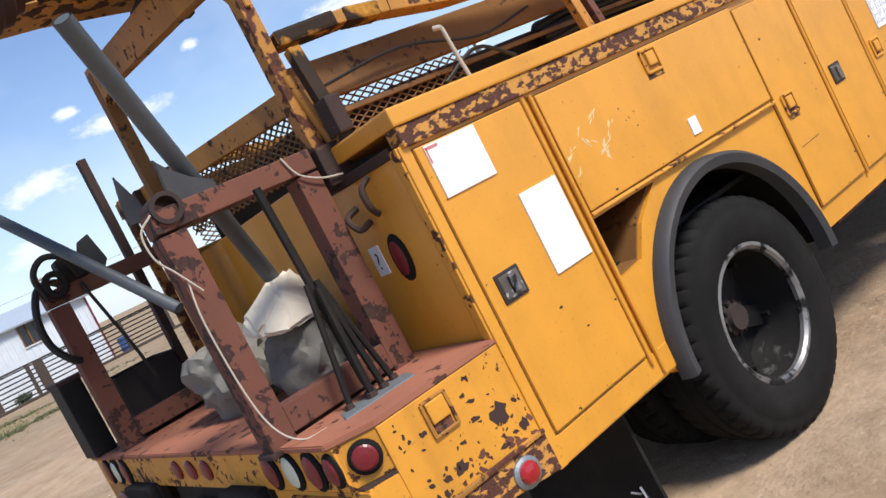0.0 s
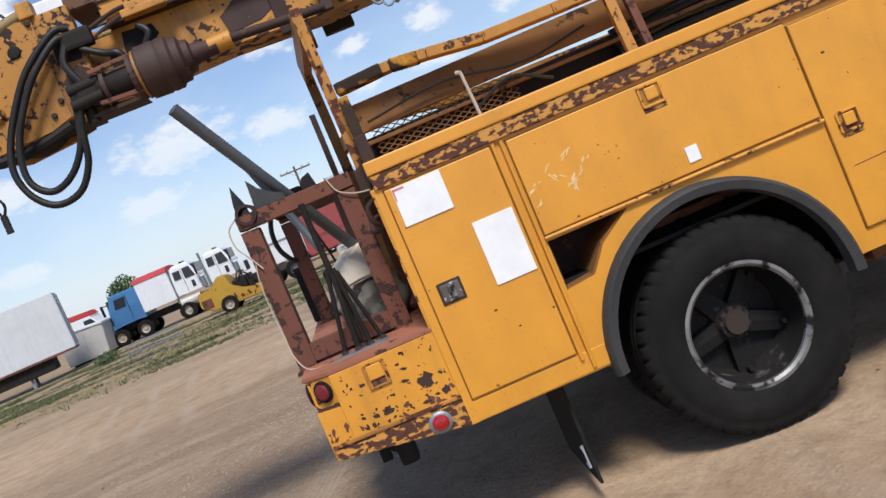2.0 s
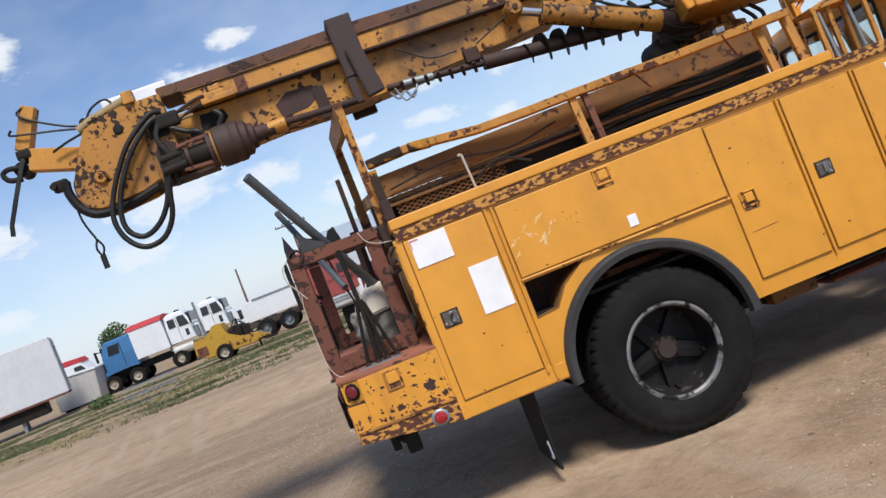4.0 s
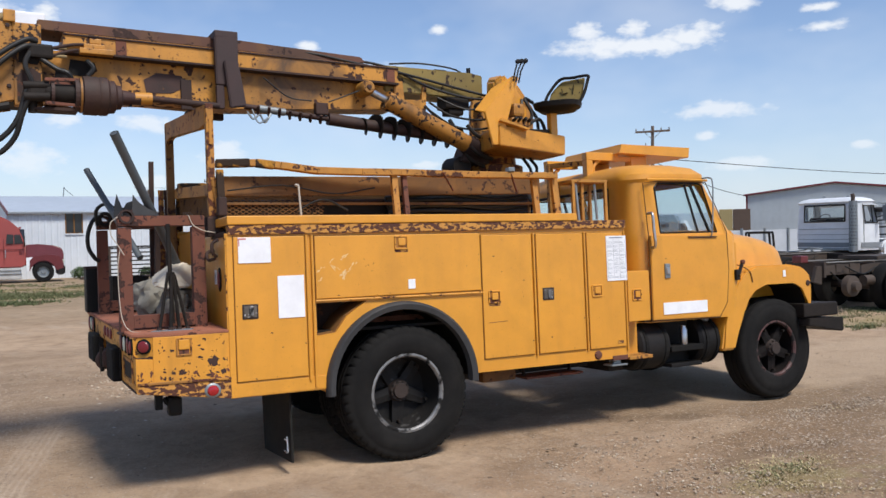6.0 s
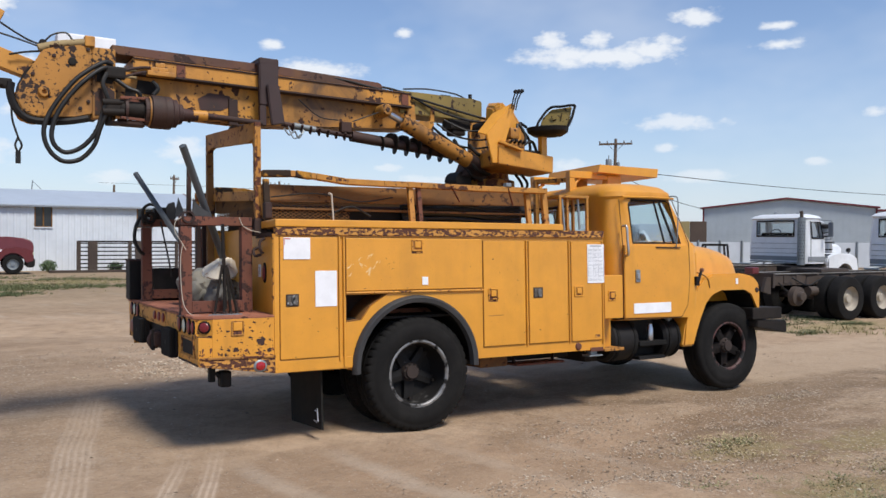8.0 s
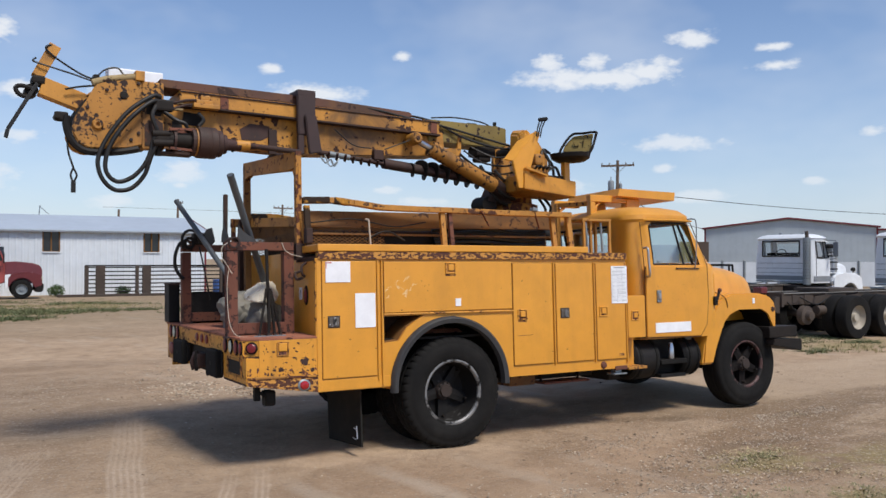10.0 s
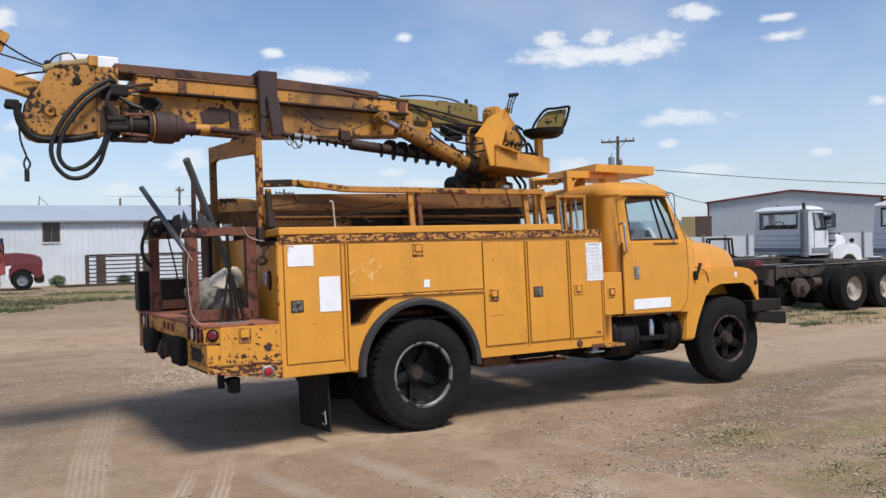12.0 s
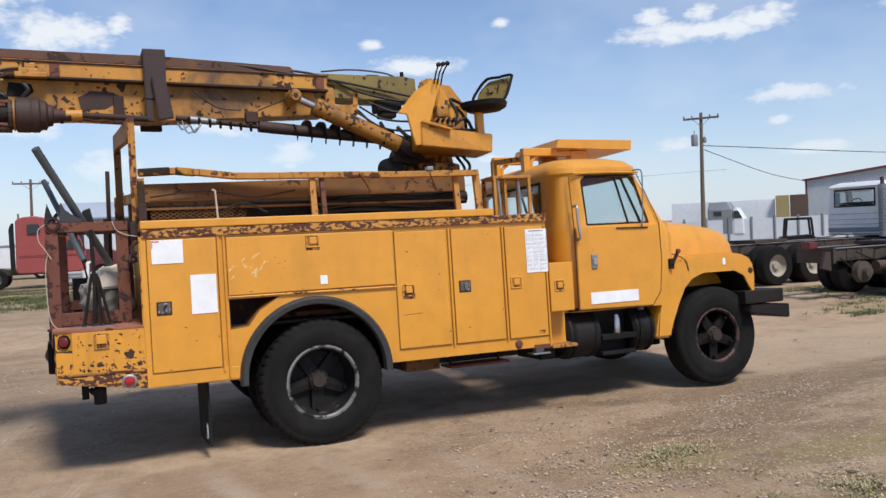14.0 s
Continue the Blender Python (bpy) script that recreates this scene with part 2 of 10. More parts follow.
M["rust_deck"] = material("rusted_deck_plate", srgb(162, 103, 78), 0.85, second=srgb(132, 82, 62), scale=5, chips=srgb(92, 56, 44), chip_scale=14, chip_at=0.68, bump=0.35)
M["olive"] = material("faded_olive_paint", srgb(138, 118, 58), 0.6, second=srgb(104, 88, 44), scale=4, chips=srgb(60, 44, 32), chip_scale=18, chip_at=0.68, bump=0.2)
M["rubber"] = material("tyre_rubber", (0.0065, 0.0064, 0.0066, 1), 0.85, second=(0.017, 0.0158, 0.0145, 1), spec=0.18, scale=6, bump=0.3, grain=70)
M["rubber_grey"] = material("grey_rubber", (0.032, 0.033, 0.036, 1), 0.6, spec=0.35, second=(0.058, 0.057, 0.056, 1), scale=5, bump=0.2)
M["flap_rubber"] = material("dusty_rubber_flap", (0.013, 0.0125, 0.012, 1), 0.85, second=(0.032, 0.027, 0.022, 1), spec=0.15, scale=4, bump=0.2)
M["black"] = material("black_steel", (0.0065, 0.0065, 0.007, 1), 0.6, spec=0.22, second=(0.024, 0.02, 0.018, 1), scale=5, bump=0.15)
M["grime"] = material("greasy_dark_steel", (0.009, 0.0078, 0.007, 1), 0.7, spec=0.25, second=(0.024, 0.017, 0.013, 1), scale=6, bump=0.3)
M["hose"] = material("black_hose", (0.009, 0.0092, 0.0095, 1), 0.5, spec=0.3, second=(0.03, 0.028, 0.026, 1), scale=9, bump=0.2)
M["rim"] = material("worn_black_wheel", (0.012, 0.0115, 0.0115, 1), 0.6, spec=0.2, second=(0.02, 0.018, 0.017, 1), scale=8, chips=(0.13, 0.125, 0.12, 1), chip_scale=10, chip_at=0.69, chip_soft=0.1, chip_rough=0.45, bump=0.2)
M["rim_front"] = material("brown_black_wheel", (0.007, 0.0062, 0.006, 1), 0.75, spec=0.15, second=(0.013, 0.0095, 0.009, 1), scale=8, chips=(0.03, 0.018, 0.016, 1), chip_scale=12, chip_at=0.70, chip_soft=0.1, bump=0.2)
M["rim_edge"] = material("worn_bare_metal", (0.32, 0.32, 0.32, 1), 0.42, 0.5, second=(0.07, 0.066, 0.062, 1), scale=9, chips=(0.02, 0.019, 0.018, 1), chip_scale=12, chip_at=0.59, chip_soft=0.1, bump=0.2)
M["rim_red"] = material("faded_red_rim", (0.1, 0.04, 0.036, 1), 0.6, second=(0.03, 0.02, 0.019, 1), scale=8, chips=(0.014, 0.012, 0.012, 1), chip_scale=14, chip_at=0.6, bump=0.2)
M["hub"] = material("dull_brown_hub", srgb(54, 42, 37), 0.8, second=srgb(36, 30, 27), scale=8, bump=0.3)
M["latch_worn"] = material("worn_latch_steel", (0.16, 0.14, 0.12, 1), 0.55, 0.3, second=(0.05, 0.04, 0.033, 1), scale=22, chips=(0.5, 0.5, 0.5, 1), chip_scale=34, chip_at=0.66, chip_rough=0.4, bump=0.2)
M["scuff"] = material("pale_scratch", (0.78, 0.6, 0.36, 1), 0.7, second=(0.74, 0.5, 0.22, 1), scale=40, bump=0)
M["chrome"] = material("chrome", (0.62, 0.62, 0.64, 1), 0.3, 1.0, scale=8, bump=0.05)
M["steel"] = material("galvanised_steel", (0.27, 0.3, 0.32, 1), 0.5, 0.55, second=(0.2, 0.22, 0.23, 1), scale=7, bump=0.2)
M["pipe_steel"] = material("weathered_pipe_steel", (0.12, 0.14, 0.155, 1), 0.55, 0.4, second=(0.08, 0.09, 0.1, 1), scale=7, bump=0.2, grime=0.4)
M["bright_steel"] = material("bright_tank_steel", (0.66, 0.66, 0.64, 1), 0.4, 0.3, second=(0.4, 0.38, 0.35, 1), scale=4, bump=0.1)
M["white"] = material("white_paper", (0.82, 0.83, 0.86, 1), 0.6, second=(0.76, 0.77, 0.8, 1), scale=4, bump=0.03)
M["print_grey"] = material("faded_print", (0.28, 0.31, 0.36, 1), 0.7, bump=0)
M["red_fade"] = material("faded_red_print", (0.62, 0.2, 0.19, 1), 0.7, bump=0)
M["seam"] = material("brown_seam", (0.085, 0.042, 0.014, 1), 0.9, bump=0)
M["seal"] = material("dark_seam", (0.13, 0.062, 0.018, 1), 0.9, second=(0.24, 0.11, 0.024, 1), scale=14, chips=(0.42, 0.19, 0.03, 1), chip_scale=22, chip_at=0.69, bump=0)
M["red_lens"] = material("red_lens", (0.36, 0.008, 0.012, 1), 0.18, scale=20, bump=0.1, coat=0.6)
M["dull_lens"] = material("weathered_red_lens", (0.19, 0.012, 0.018, 1), 0.35, scale=20, bump=0.1)
M["clear_lens"] = material("clear_lens", (0.62, 0.66, 0.55, 1), 0.2, scale=20, bump=0.1)
M["rock"] = material("pale_limestone", (0.74, 0.68, 0.57, 1), 0.9, second=(0.6, 0.54, 0.44, 1), scale=5, bump=0.5, grain=30)
M["canvas"] = material("grey_canvas", (0.24, 0.228, 0.195, 1), 0.95, second=(0.125, 0.118, 0.103, 1), scale=6, bump=0.4, grain=120)
M["canvas_dark"] = material("greasy_canvas", (0.1, 0.092, 0.08, 1), 0.95, second=(0.16, 0.15, 0.13, 1), scale=5, bump=0.5, grain=110)
M["rope"] = material("white_cord", (0.5, 0.44, 0.36, 1), 0.9, bump=0.2)


def glass(name, tint, rough=0.02):
    m = bpy.data.materials.new(name)
    m.use_nodes = True
    b = m.node_tree.nodes["Principled BSDF"]
    b.inputs["Base Color"].default_value = tint
    b.inputs["Transmission Weight"].default_value = 1.0
    b.inputs["Roughness"].default_value = rough
    b.inputs["IOR"].default_value = 1.32
    return m


M["glass"] = glass("window_glass", (0.78, 0.86, 0.88, 1))

# ---- mesh helpers ----


def mesh_object(name, bm, mat, parent=None, label="", smooth=False):
    me = bpy.data.meshes.new(name)
    bmesh.ops.recalc_face_normals(bm, faces=bm.faces[:])
    if smooth:
        for f in bm.faces:
            f.smooth = True
    bm.to_mesh(me)
    bm.free()
    if smooth:
        me.set_sharp_from_angle(angle=radians(40))
    me.materials.append(M[mat] if isinstance(mat, str) else mat)
    ob = new(name, me)
    if parent is not None:
        ob.parent = parent
    if label:
        ob["label"] = label
    return ob


def part(name, bm, mat, parent, label="", smooth=False):
    return mesh_object(name, bm, mat, parent, label, smooth)


def thing(name, label, category, m=None, group="", kind=""):
    ob = new(name)
    if m is not None:
        ob.matrix_world = m
    return tagged(ob, label, category, group, kind)


def box(x0, x1, y0, y1, z0, z1, bevel=0.0, bm=None, m=None):
    bm = bm or bmesh.new()
    t = Matrix.LocRotScale(((x0 + x1) / 2, (y0 + y1) / 2, (z0 + z1) / 2), None, (abs(x1 - x0), abs(y1 - y0), abs(z1 - z0)))
    vs = bmesh.ops.create_cube(bm, size=1, matrix=(m @ t) if m is not None else t)["verts"]
    if bevel:
        es = list({e for v in vs for e in v.link_edges})
        bmesh.ops.bevel(bm, geom=es, offset=bevel, segments=2, affect="EDGES", profile=0.6, clamp_overlap=True)
    return bm


def prism(points, axis, a, b, bevel=0.0, bm=None):
    """A polygon in the two other axes (in xyz order), drawn out along axis from a to b."""
    bm = bm or bmesh.new()
    i = "xyz".index(axis)

    def at(p, d):
        q = list(p)
        q.insert(i, d)
        return q

    n = len(points)
    lo = [bm.verts.new(at(p, a)) for p in points]
    hi = [bm.verts.new(at(p, b)) for p in points]
    fs = [bm.faces.new(lo), bm.faces.new(hi[::-1])]
    fs += [bm.faces.new((lo[k], lo[(k + 1) % n], hi[(k + 1) % n], hi[k])) for k in range(n)]
    if bevel:
        bmesh.ops.bevel(bm, geom=list({e for f in fs for e in f.edges}), offset=bevel, segments=2, affect="EDGES", clamp_overlap=True)
    return bm


def tube(points, r, bm=None, seg=10, cap=True, r_end=None):
    """A round bar or hose swept along a line of points."""
    bm = bm or bmesh.new()
    pts = [Vector(p) for p in points]
    prev, up = None, None
    n = len(pts)
    for k, p in enumerate(pts):
        d = (pts[min(k + 1, n - 1)] - pts[max(k - 1, 0)]).normalized()
        up = d.orthogonal().normalized() if up is None else (up - d * up.dot(d)).normalized()
        side = d.cross(up)
        rr = r if r_end is None else r + (r_end - r) * k / (n - 1)
        ring = [bm.verts.new(p + (up * math.cos(2 * math.pi * j / seg) + side * math.sin(2 * math.pi * j / seg)) * rr) for j in range(seg)]
        if prev:
            for j in range(seg):
                bm.faces.new((prev[j], prev[(j + 1) % seg], ring[(j + 1) % seg], ring[j]))
        elif cap:
            bm.faces.new(ring[::-1])
        prev = ring
    if cap:
        bm.faces.new(prev)
    return bm


def bar(p, q, w, h, bm=None, bevel=0.004, up=(0, 0, 1)):
    """A square-cut beam from p to q, w across and h in height."""
    p, q = Vector(p), Vector(q)
    d = q - p
    z = d.normalized()
    x = Vector(up).cross(z)
    x = x.normalized() if x.length > 1e-4 else Vector((1, 0, 0))
    y = z.cross(x)
    m = Matrix((x, y, z)).transposed().to_4x4()
    m.translation = (p + q) / 2
    return box(-w / 2, w / 2, -h / 2, h / 2, -d.length / 2, d.length / 2, bevel, bm, m)


def spline(points, n=8):
    """A smooth line through the points."""
    ps = [Vector(p) for p in points]
    ps = [ps[0] * 2 - ps[1]] + ps + [ps[-1] * 2 - ps[-2]]
    out = []
    for k in range(1, len(ps) - 2):
        a, b, c, d = ps[k - 1 : k + 3]
        for j in range(n):
            t = j / n
            out.append(0.5 * (2 * b + (c - a) * t + (2 * a - 5 * b + 4 * c - d) * t * t + (3 * b - a - 3 * c + d) * t**3))
    return out + [ps[-2]]


def lathe(profile, m=None, seg=48, bm=None):
    """A profile of (radius, along) turned about the y axis; closed if the last point is the first."""
    bm = bm or bmesh.new()
    m = m or Matrix()
    rings = []
    for r, a in profile:
        if r < 1e-5:
            rings.append([bm.verts.new(m @ Vector((0, a, 0)))])
        else:
            rings.append([bm.verts.new(m @ Vector((r * math.cos(2 * math.pi * j / seg), a, r * math.sin(2 * math.pi * j / seg)))) for j in range(seg)])
    for p, q in zip(rings, rings[1:]):
        for j in range(seg):
            k = (j + 1) % seg
            if len(p) == 1 and len(q) > 1:
                bm.faces.new((p[0], q[j], q[k]))
            elif len(q) == 1 and len(p) > 1:
                bm.faces.new((p[j], q[0], p[k]))
            elif len(p) > 1:
                bm.faces.new((p[j], q[j], q[k], p[k]))
    return bm


def loft(rings, bm=None, caps=True):
    bm = bm or bmesh.new()
    rows = [[bm.verts.new(p) for p in ring] for ring in rings]
    n = len(rows[0])
    for a, b in zip(rows, rows[1:]):
        for j in range(n):
            bm.faces.new((a[j], a[(j + 1) % n], b[(j + 1) % n], b[j]))
    if caps:
        bm.faces.new(rows[0][::-1])
        bm.faces.new(rows[-1])
    return bm


def rounded(x0, x1, y0, y1, z, radii, n=5):
    """A ring at height z: a rectangle with the radii of its corners (x0y0, x1y0, x1y1, x0y1)."""
    out = []
    for (cx, cy, sx, sy, a0), r in zip(((x0, y0, 1, 1, 180), (x1, y0, -1, 1, 270), (x1, y1, -1, -1, 0), (x0, y1, 1, -1, 90)), radii):
        for k in range(n):
            a = radians(a0 + 90 * k / (n - 1))
            out.append((cx + sx * r + r * math.cos(a), cy + sy * r + r * math.sin(a), z))
    return out


def cut(ob, cutters, thick=0.0):
    """Give a shell its thickness and take the cutters' volumes out of it, for good."""
    if thick:
        s = ob.modifiers.new("s", "SOLIDIFY")
        s.thickness, s.offset = thick, -1
    obs = []
    for bm in cutters:
        bmesh.ops.recalc_face_normals(bm, faces=bm.faces[:])
        me = bpy.data.meshes.new("cutter")
        bm.to_mesh(me)
        bm.free()
        c = new("cutter", me)
        c.matrix_world = ob.matrix_world if ob.parent is None else ob.parent.matrix_world
        obs.append(c)
        d = ob.modifiers.new("b", "BOOLEAN")
        d.object, d.operation, d.solver = c, "DIFFERENCE", "EXACT"
    bpy.context.view_layer.update()
    me = bpy.data.meshes.new_from_object(ob.evaluated_get(bpy.context.evaluated_depsgraph_get()))
    ob.modifiers.clear()
    ob.data = me
    for c in obs:
        bpy.data.objects.remove(c)
    return ob


# ---- ground ----


def ground_height(x, y):
    far = min(max((y - 10) / 35, 0), 1)
    return -0.27 * far * far * (3 - 2 * far)


LEAN = Matrix.Translation((0, 0.17, 0)) @ Matrix.Rotation(-math.asin(0.045), 4, "X") @ Matrix.Translation((0, -0.17, 0))


def build_ground():
    """One sheet to the horizon: fine round the truck, wide cells far away; ruts and humps in relief."""
    def lines(near, far, step, lo, hi):
        out, v = [], near
        while v <= far:
            out.append(v)
            v += step
        s, v = step, far
        while v < hi:
            s *= 1.35
            v += s
            out.append(min(v, hi))
        s, v, pre = step, near, []
        while v > lo:
            s *= 1.35
            v -= s
            pre.append(max(v, lo))
        return pre[::-1] + out

    xs, ys = lines(-9, 16, 0.14, -900, 900), lines(-8, 13, 0.14, -300, 1500)
    verts, faces = [], []
    for y in ys:
        for x in xs:
            z = ground_height(x, y)
            near = max(0.0, 1 - max(abs(x - 3) / 40, abs(y) / 45))
            if near:
                z += near * 0.03 * noise.noise(Vector((x * 0.5, y * 0.5, 0)))
                z += near * 0.018 * noise.noise(Vector((x * 1.9, y * 1.9, 3)))
                z += near * 0.012 * noise.noise(Vector((x * 5.1, y * 5.1, 8)))
                # wheel ruts that run past the truck and curve behind it
                for off in (0.0, 1.9):
                    d = abs(y + 3.6 + off + 0.035 * (x + 2.0) ** 2 * (1 if x < -2 else 0.15))
                    z -= near * 0.03 * math.exp(-(d / 0.22) ** 2)
            verts.append((x, y, z))
    w = len(xs)
    for j in range(len(ys) - 1):
        for i in range(w - 1):
            a = j * w + i
            faces.append((a, a + 1, a + w + 1, a + w))
    me = bpy.data.meshes.new("ground")
    me.from_pydata(verts, [], faces)
    for p in me.polygons:
        p.use_smooth = True
    ob = new("ground", me)
    tagged(ob, "dry tan dirt yard with gravel and thin weeds", "ground", kind="structure")
    me.materials.append(dirt_material())
    return ob


def dirt_material():
    m = bpy.data.materials.new("dirt")
    m.use_nodes = True
    nt = m.node_tree
    b = nt.nodes["Principled BSDF"]
    tc = nt.nodes.new("ShaderNodeTexCoord")

    def noise_tex(s, detail=5, rough=0.6, stretch=None):
        n = nt.nodes.new("ShaderNodeTexNoise")
        n.inputs["Scale"].default_value, n.inputs["Detail"].default_value, n.inputs["Roughness"].default_value = s, detail, rough
        vec = tc.outputs["Object"]
        if stretch:
            mp = nt.nodes.new("ShaderNodeMapping")
            mp.inputs["Scale"].default_value = stretch[0]
            mp.inputs["Rotation"].default_value = (0, 0, stretch[1])
            nt.links.new(vec, mp.inputs[0])
            vec = mp.outputs[0]
        nt.links.new(vec, n.inputs["Vector"])
        return n.outputs["Fac"]

    def ramp(src, p0, p1):
        r = nt.nodes.new("ShaderNodeMapRange")
        r.inputs["From Min"].default_value, r.inputs["From Max"].default_value = p0, p1
        nt.links.new(src, r.inputs["Value"])
        return r.outputs[0]

    def mix(f, a, c):
        n = nt.nodes.new("ShaderNodeMix")
        n.data_type = "RGBA"
        nt.links.new(f, n.inputs[0])
        for i, v in ((6, a), (7, c)):
            if isinstance(v, tuple):
                n.inputs[i].default_value = v
            else:
                nt.links.new(v, n.inputs[i])
        return n.outputs[2]

    pale, tan, brown = (0.485, 0.352, 0.235, 1), (0.388, 0.273, 0.175, 1), (0.24, 0.163, 0.103, 1)
    col = mix(ramp(noise_tex(0.35, 6), 0.36, 0.62), pale, tan)
    col = mix(ramp(noise_tex(0.5, 6, 0.6, ((0.25, 1.0, 1), 0.35)), 0.48, 0.75), col, brown)
    col = mix(ramp(noise_tex(3.2, 8, 0.7), 0.45, 0.78), col, brown)
    # pale packed wheel tracks with cross bars of tread that lead away behind the truck
    track = nt.nodes.new("ShaderNodeTexWave")
    track.inputs["Scale"].default_value, track.inputs["Distortion"].default_value, track.inputs["Detail"].default_value = 0.42, 2.2, 3
    mp = nt.nodes.new("ShaderNodeMapping")
    mp.inputs["Rotation"].default_value = (0, 0, radians(-12))
    nt.links.new(tc.outputs["Object"], mp.inputs[0])
    nt.links.new(mp.outputs[0], track.inputs["Vector"])
    both = nt.nodes.new("ShaderNodeMath")
    both.operation = "MULTIPLY"
    nt.links.new(ramp(track.outputs["Fac"], 0.72, 0.98), both.inputs[0])
    nt.links.new(ramp(noise_tex(0.3, 3), 0.5, 0.62), both.inputs[1])
    half = nt.nodes.new("ShaderNodeMath")
    half.operation = "MULTIPLY"
    nt.links.new(both.outputs[0], half.inputs[0])
    half.inputs[1].default_value = 0.6
    col = mix(half.outputs[0], col, (0.43, 0.35, 0.265, 1))
    # pressed pale tyre tracks that cross the yard behind the truck, ribbed along their run
    def node(op, *vals):
        n = nt.nodes.new("ShaderNodeMath")
        n.operation = op
        for i, v in enumerate(vals):
            if isinstance(v, (int, float)):
                n.inputs[i].default_value = v
            else:
                nt.links.new(v, n.inputs[i])
        return n.outputs[0]

    along = nt.nodes.new("ShaderNodeSeparateXYZ")
    nt.links.new(tc.outputs["Object"], along.inputs[0])
    bend = node("MULTIPLY", node("SUBTRACT", noise_tex(0.5, 2), 0.5), 0.12)
    rag = node("MULTIPLY", node("SUBTRACT", noise_tex(5, 5), 0.5), 0.1)
    mask = None
    for nx, ny, u0, half_width, end in ((0.986, -0.165, -1.48, 0.16, 3.3), (0.94, -0.338, -0.707, 0.085, 0.5), (0.951, -0.309, -0.465, 0.09, 0.5), (0.96, -0.28, -2.35, 0.15, 2.0), (0.97, -0.24, -3.1, 0.15, 2.5)):
        dot = nt.nodes.new("ShaderNodeVectorMath")
        dot.operation = "DOT_PRODUCT"
        nt.links.new(tc.outputs["Object"], dot.inputs[0])
        dot.inputs[1].default_value = (nx, ny, 0)
        u = node("SUBTRACT", node("ADD", dot.outputs["Value"], bend), u0)
        band = ramp(node("SUBTRACT", half_width, node("ADD", node("ABSOLUTE", u), rag)), 0.0, 0.04)
        reach = ramp(node("SUBTRACT", end, node("ADD", along.outputs[1], node("MULTIPLY", rag, 8.0))), 0.0, 1.0)
        ribs = ramp(node("SINE", node("MULTIPLY", u, 130.0)), -0.5, 0.7)
        one = node("MULTIPLY", node("MULTIPLY", band, reach), node("ADD", 0.4, node("MULTIPLY", ribs, 0.6)))
        mask = one if mask is None else node("MAXIMUM", mask, one)
    mask = node("MULTIPLY", mask, node("ADD", 0.45, node("MULTIPLY", ramp(noise_tex(1.1, 4), 0.35, 0.6), 0.45)))
    col = mix(mask, col, (0.56, 0.44, 0.33, 1))
    # a patch of dark weedy soil beside the front wheel's track
    off = nt.nodes.new("ShaderNodeVectorMath")
    off.operation = "MULTIPLY_ADD"
    nt.links.new(tc.outputs["Object"], off.inputs[0])
    off.inputs[1].default_value, off.inputs[2].default_value = (0.36, 0.8, 0), (-6.6 * 0.36, 1.0 * 0.8, 0)
    far = nt.nodes.new("ShaderNodeVectorMath")
    far.operation = "LENGTH"
    nt.links.new(off.outputs[0], far.inputs[0])
    soil = ramp(node("ADD", node("SUBTRACT", 1.0, far.outputs["Value"]), node("MULTIPLY", node("SUBTRACT", noise_tex(1.6, 6, 0.65), 0.5), 2.4)), 0.0, 0.5)
    col = mix(node("MULTIPLY", soil, 0.6), col, (0.13, 0.105, 0.07, 1))
    # darker gravelly soil on the front side of the yard, dull weedy soil far behind
    xs = node("ADD", along.outputs[0], node("MULTIPLY", node("SUBTRACT", noise_tex(0.7, 5), 0.5), 5.0))
    zone = node("MULTIPLY", ramp(xs, 1.6, 4.4), ramp(node("SUBTRACT", 3.0, along.outputs[1]), 0.0, 2.5))
    col = mix(node("MULTIPLY", zone, 0.88), col, (0.222, 0.15, 0.09, 1))
    drift = ramp(noise_tex(0.75, 4, 0.55, ((0.55, 1.6, 1), 0.2)), 0.5, 0.6)
    col = mix(node("MULTIPLY", node("MULTIPLY", zone, drift), 0.6), col, (0.43, 0.32, 0.215, 1))
    damp = ramp(noise_tex(1.1, 4, 0.6, ((0.6, 1.5, 1), 0.5)), 0.55, 0.63)
    col = mix(node("MULTIPLY", node("MULTIPLY", zone, damp), 0.7), col, (0.145, 0.098, 0.06, 1))
    # darker, browner gritty ground behind the truck
    rx = node("ADD", along.outputs[0], node("MULTIPLY", node("SUBTRACT", noise_tex(0.55, 5), 0.5), 3.0))
    rear = node("MULTIPLY", ramp(node("SUBTRACT", 0.4, rx), 0.0, 2.0), ramp(node("ADD", along.outputs[1], node("MULTIPLY", node("SUBTRACT", noise_tex(0.8, 5), 0.5), 3.0)), -1.0, 2.0))
    rear = node("MULTIPLY", rear, ramp(node("SUBTRACT", 9.0, along.outputs[1]), 0.0, 3.5))
    col = mix(node("MULTIPLY", rear, 0.72), col, (0.225, 0.155, 0.098, 1))
    streak = ramp(noise_tex(1.4, 6, 0.7, ((0.22, 1.6, 1), 1.15)), 0.5, 0.66)
    col = mix(node("MULTIPLY", node("MULTIPLY", rear, streak), 0.5), col, (0.47, 0.355, 0.245, 1))
    zone = node("MAXIMUM", zone, node("MULTIPLY", rear, 0.7))
    back = ramp(node("ADD", along.outputs[1], node("MULTIPLY", node("SUBTRACT", noise_tex(0.25, 5), 0.5), 14.0)), 11.0, 20.0)
    col = mix(node("MULTIPLY", back, 0.5), col, (0.2, 0.155, 0.09, 1))
    # the pale packed lane that passes the front wheel
    lane = nt.nodes.new("ShaderNodeVectorMath")
    lane.operation = "DOT_PRODUCT"
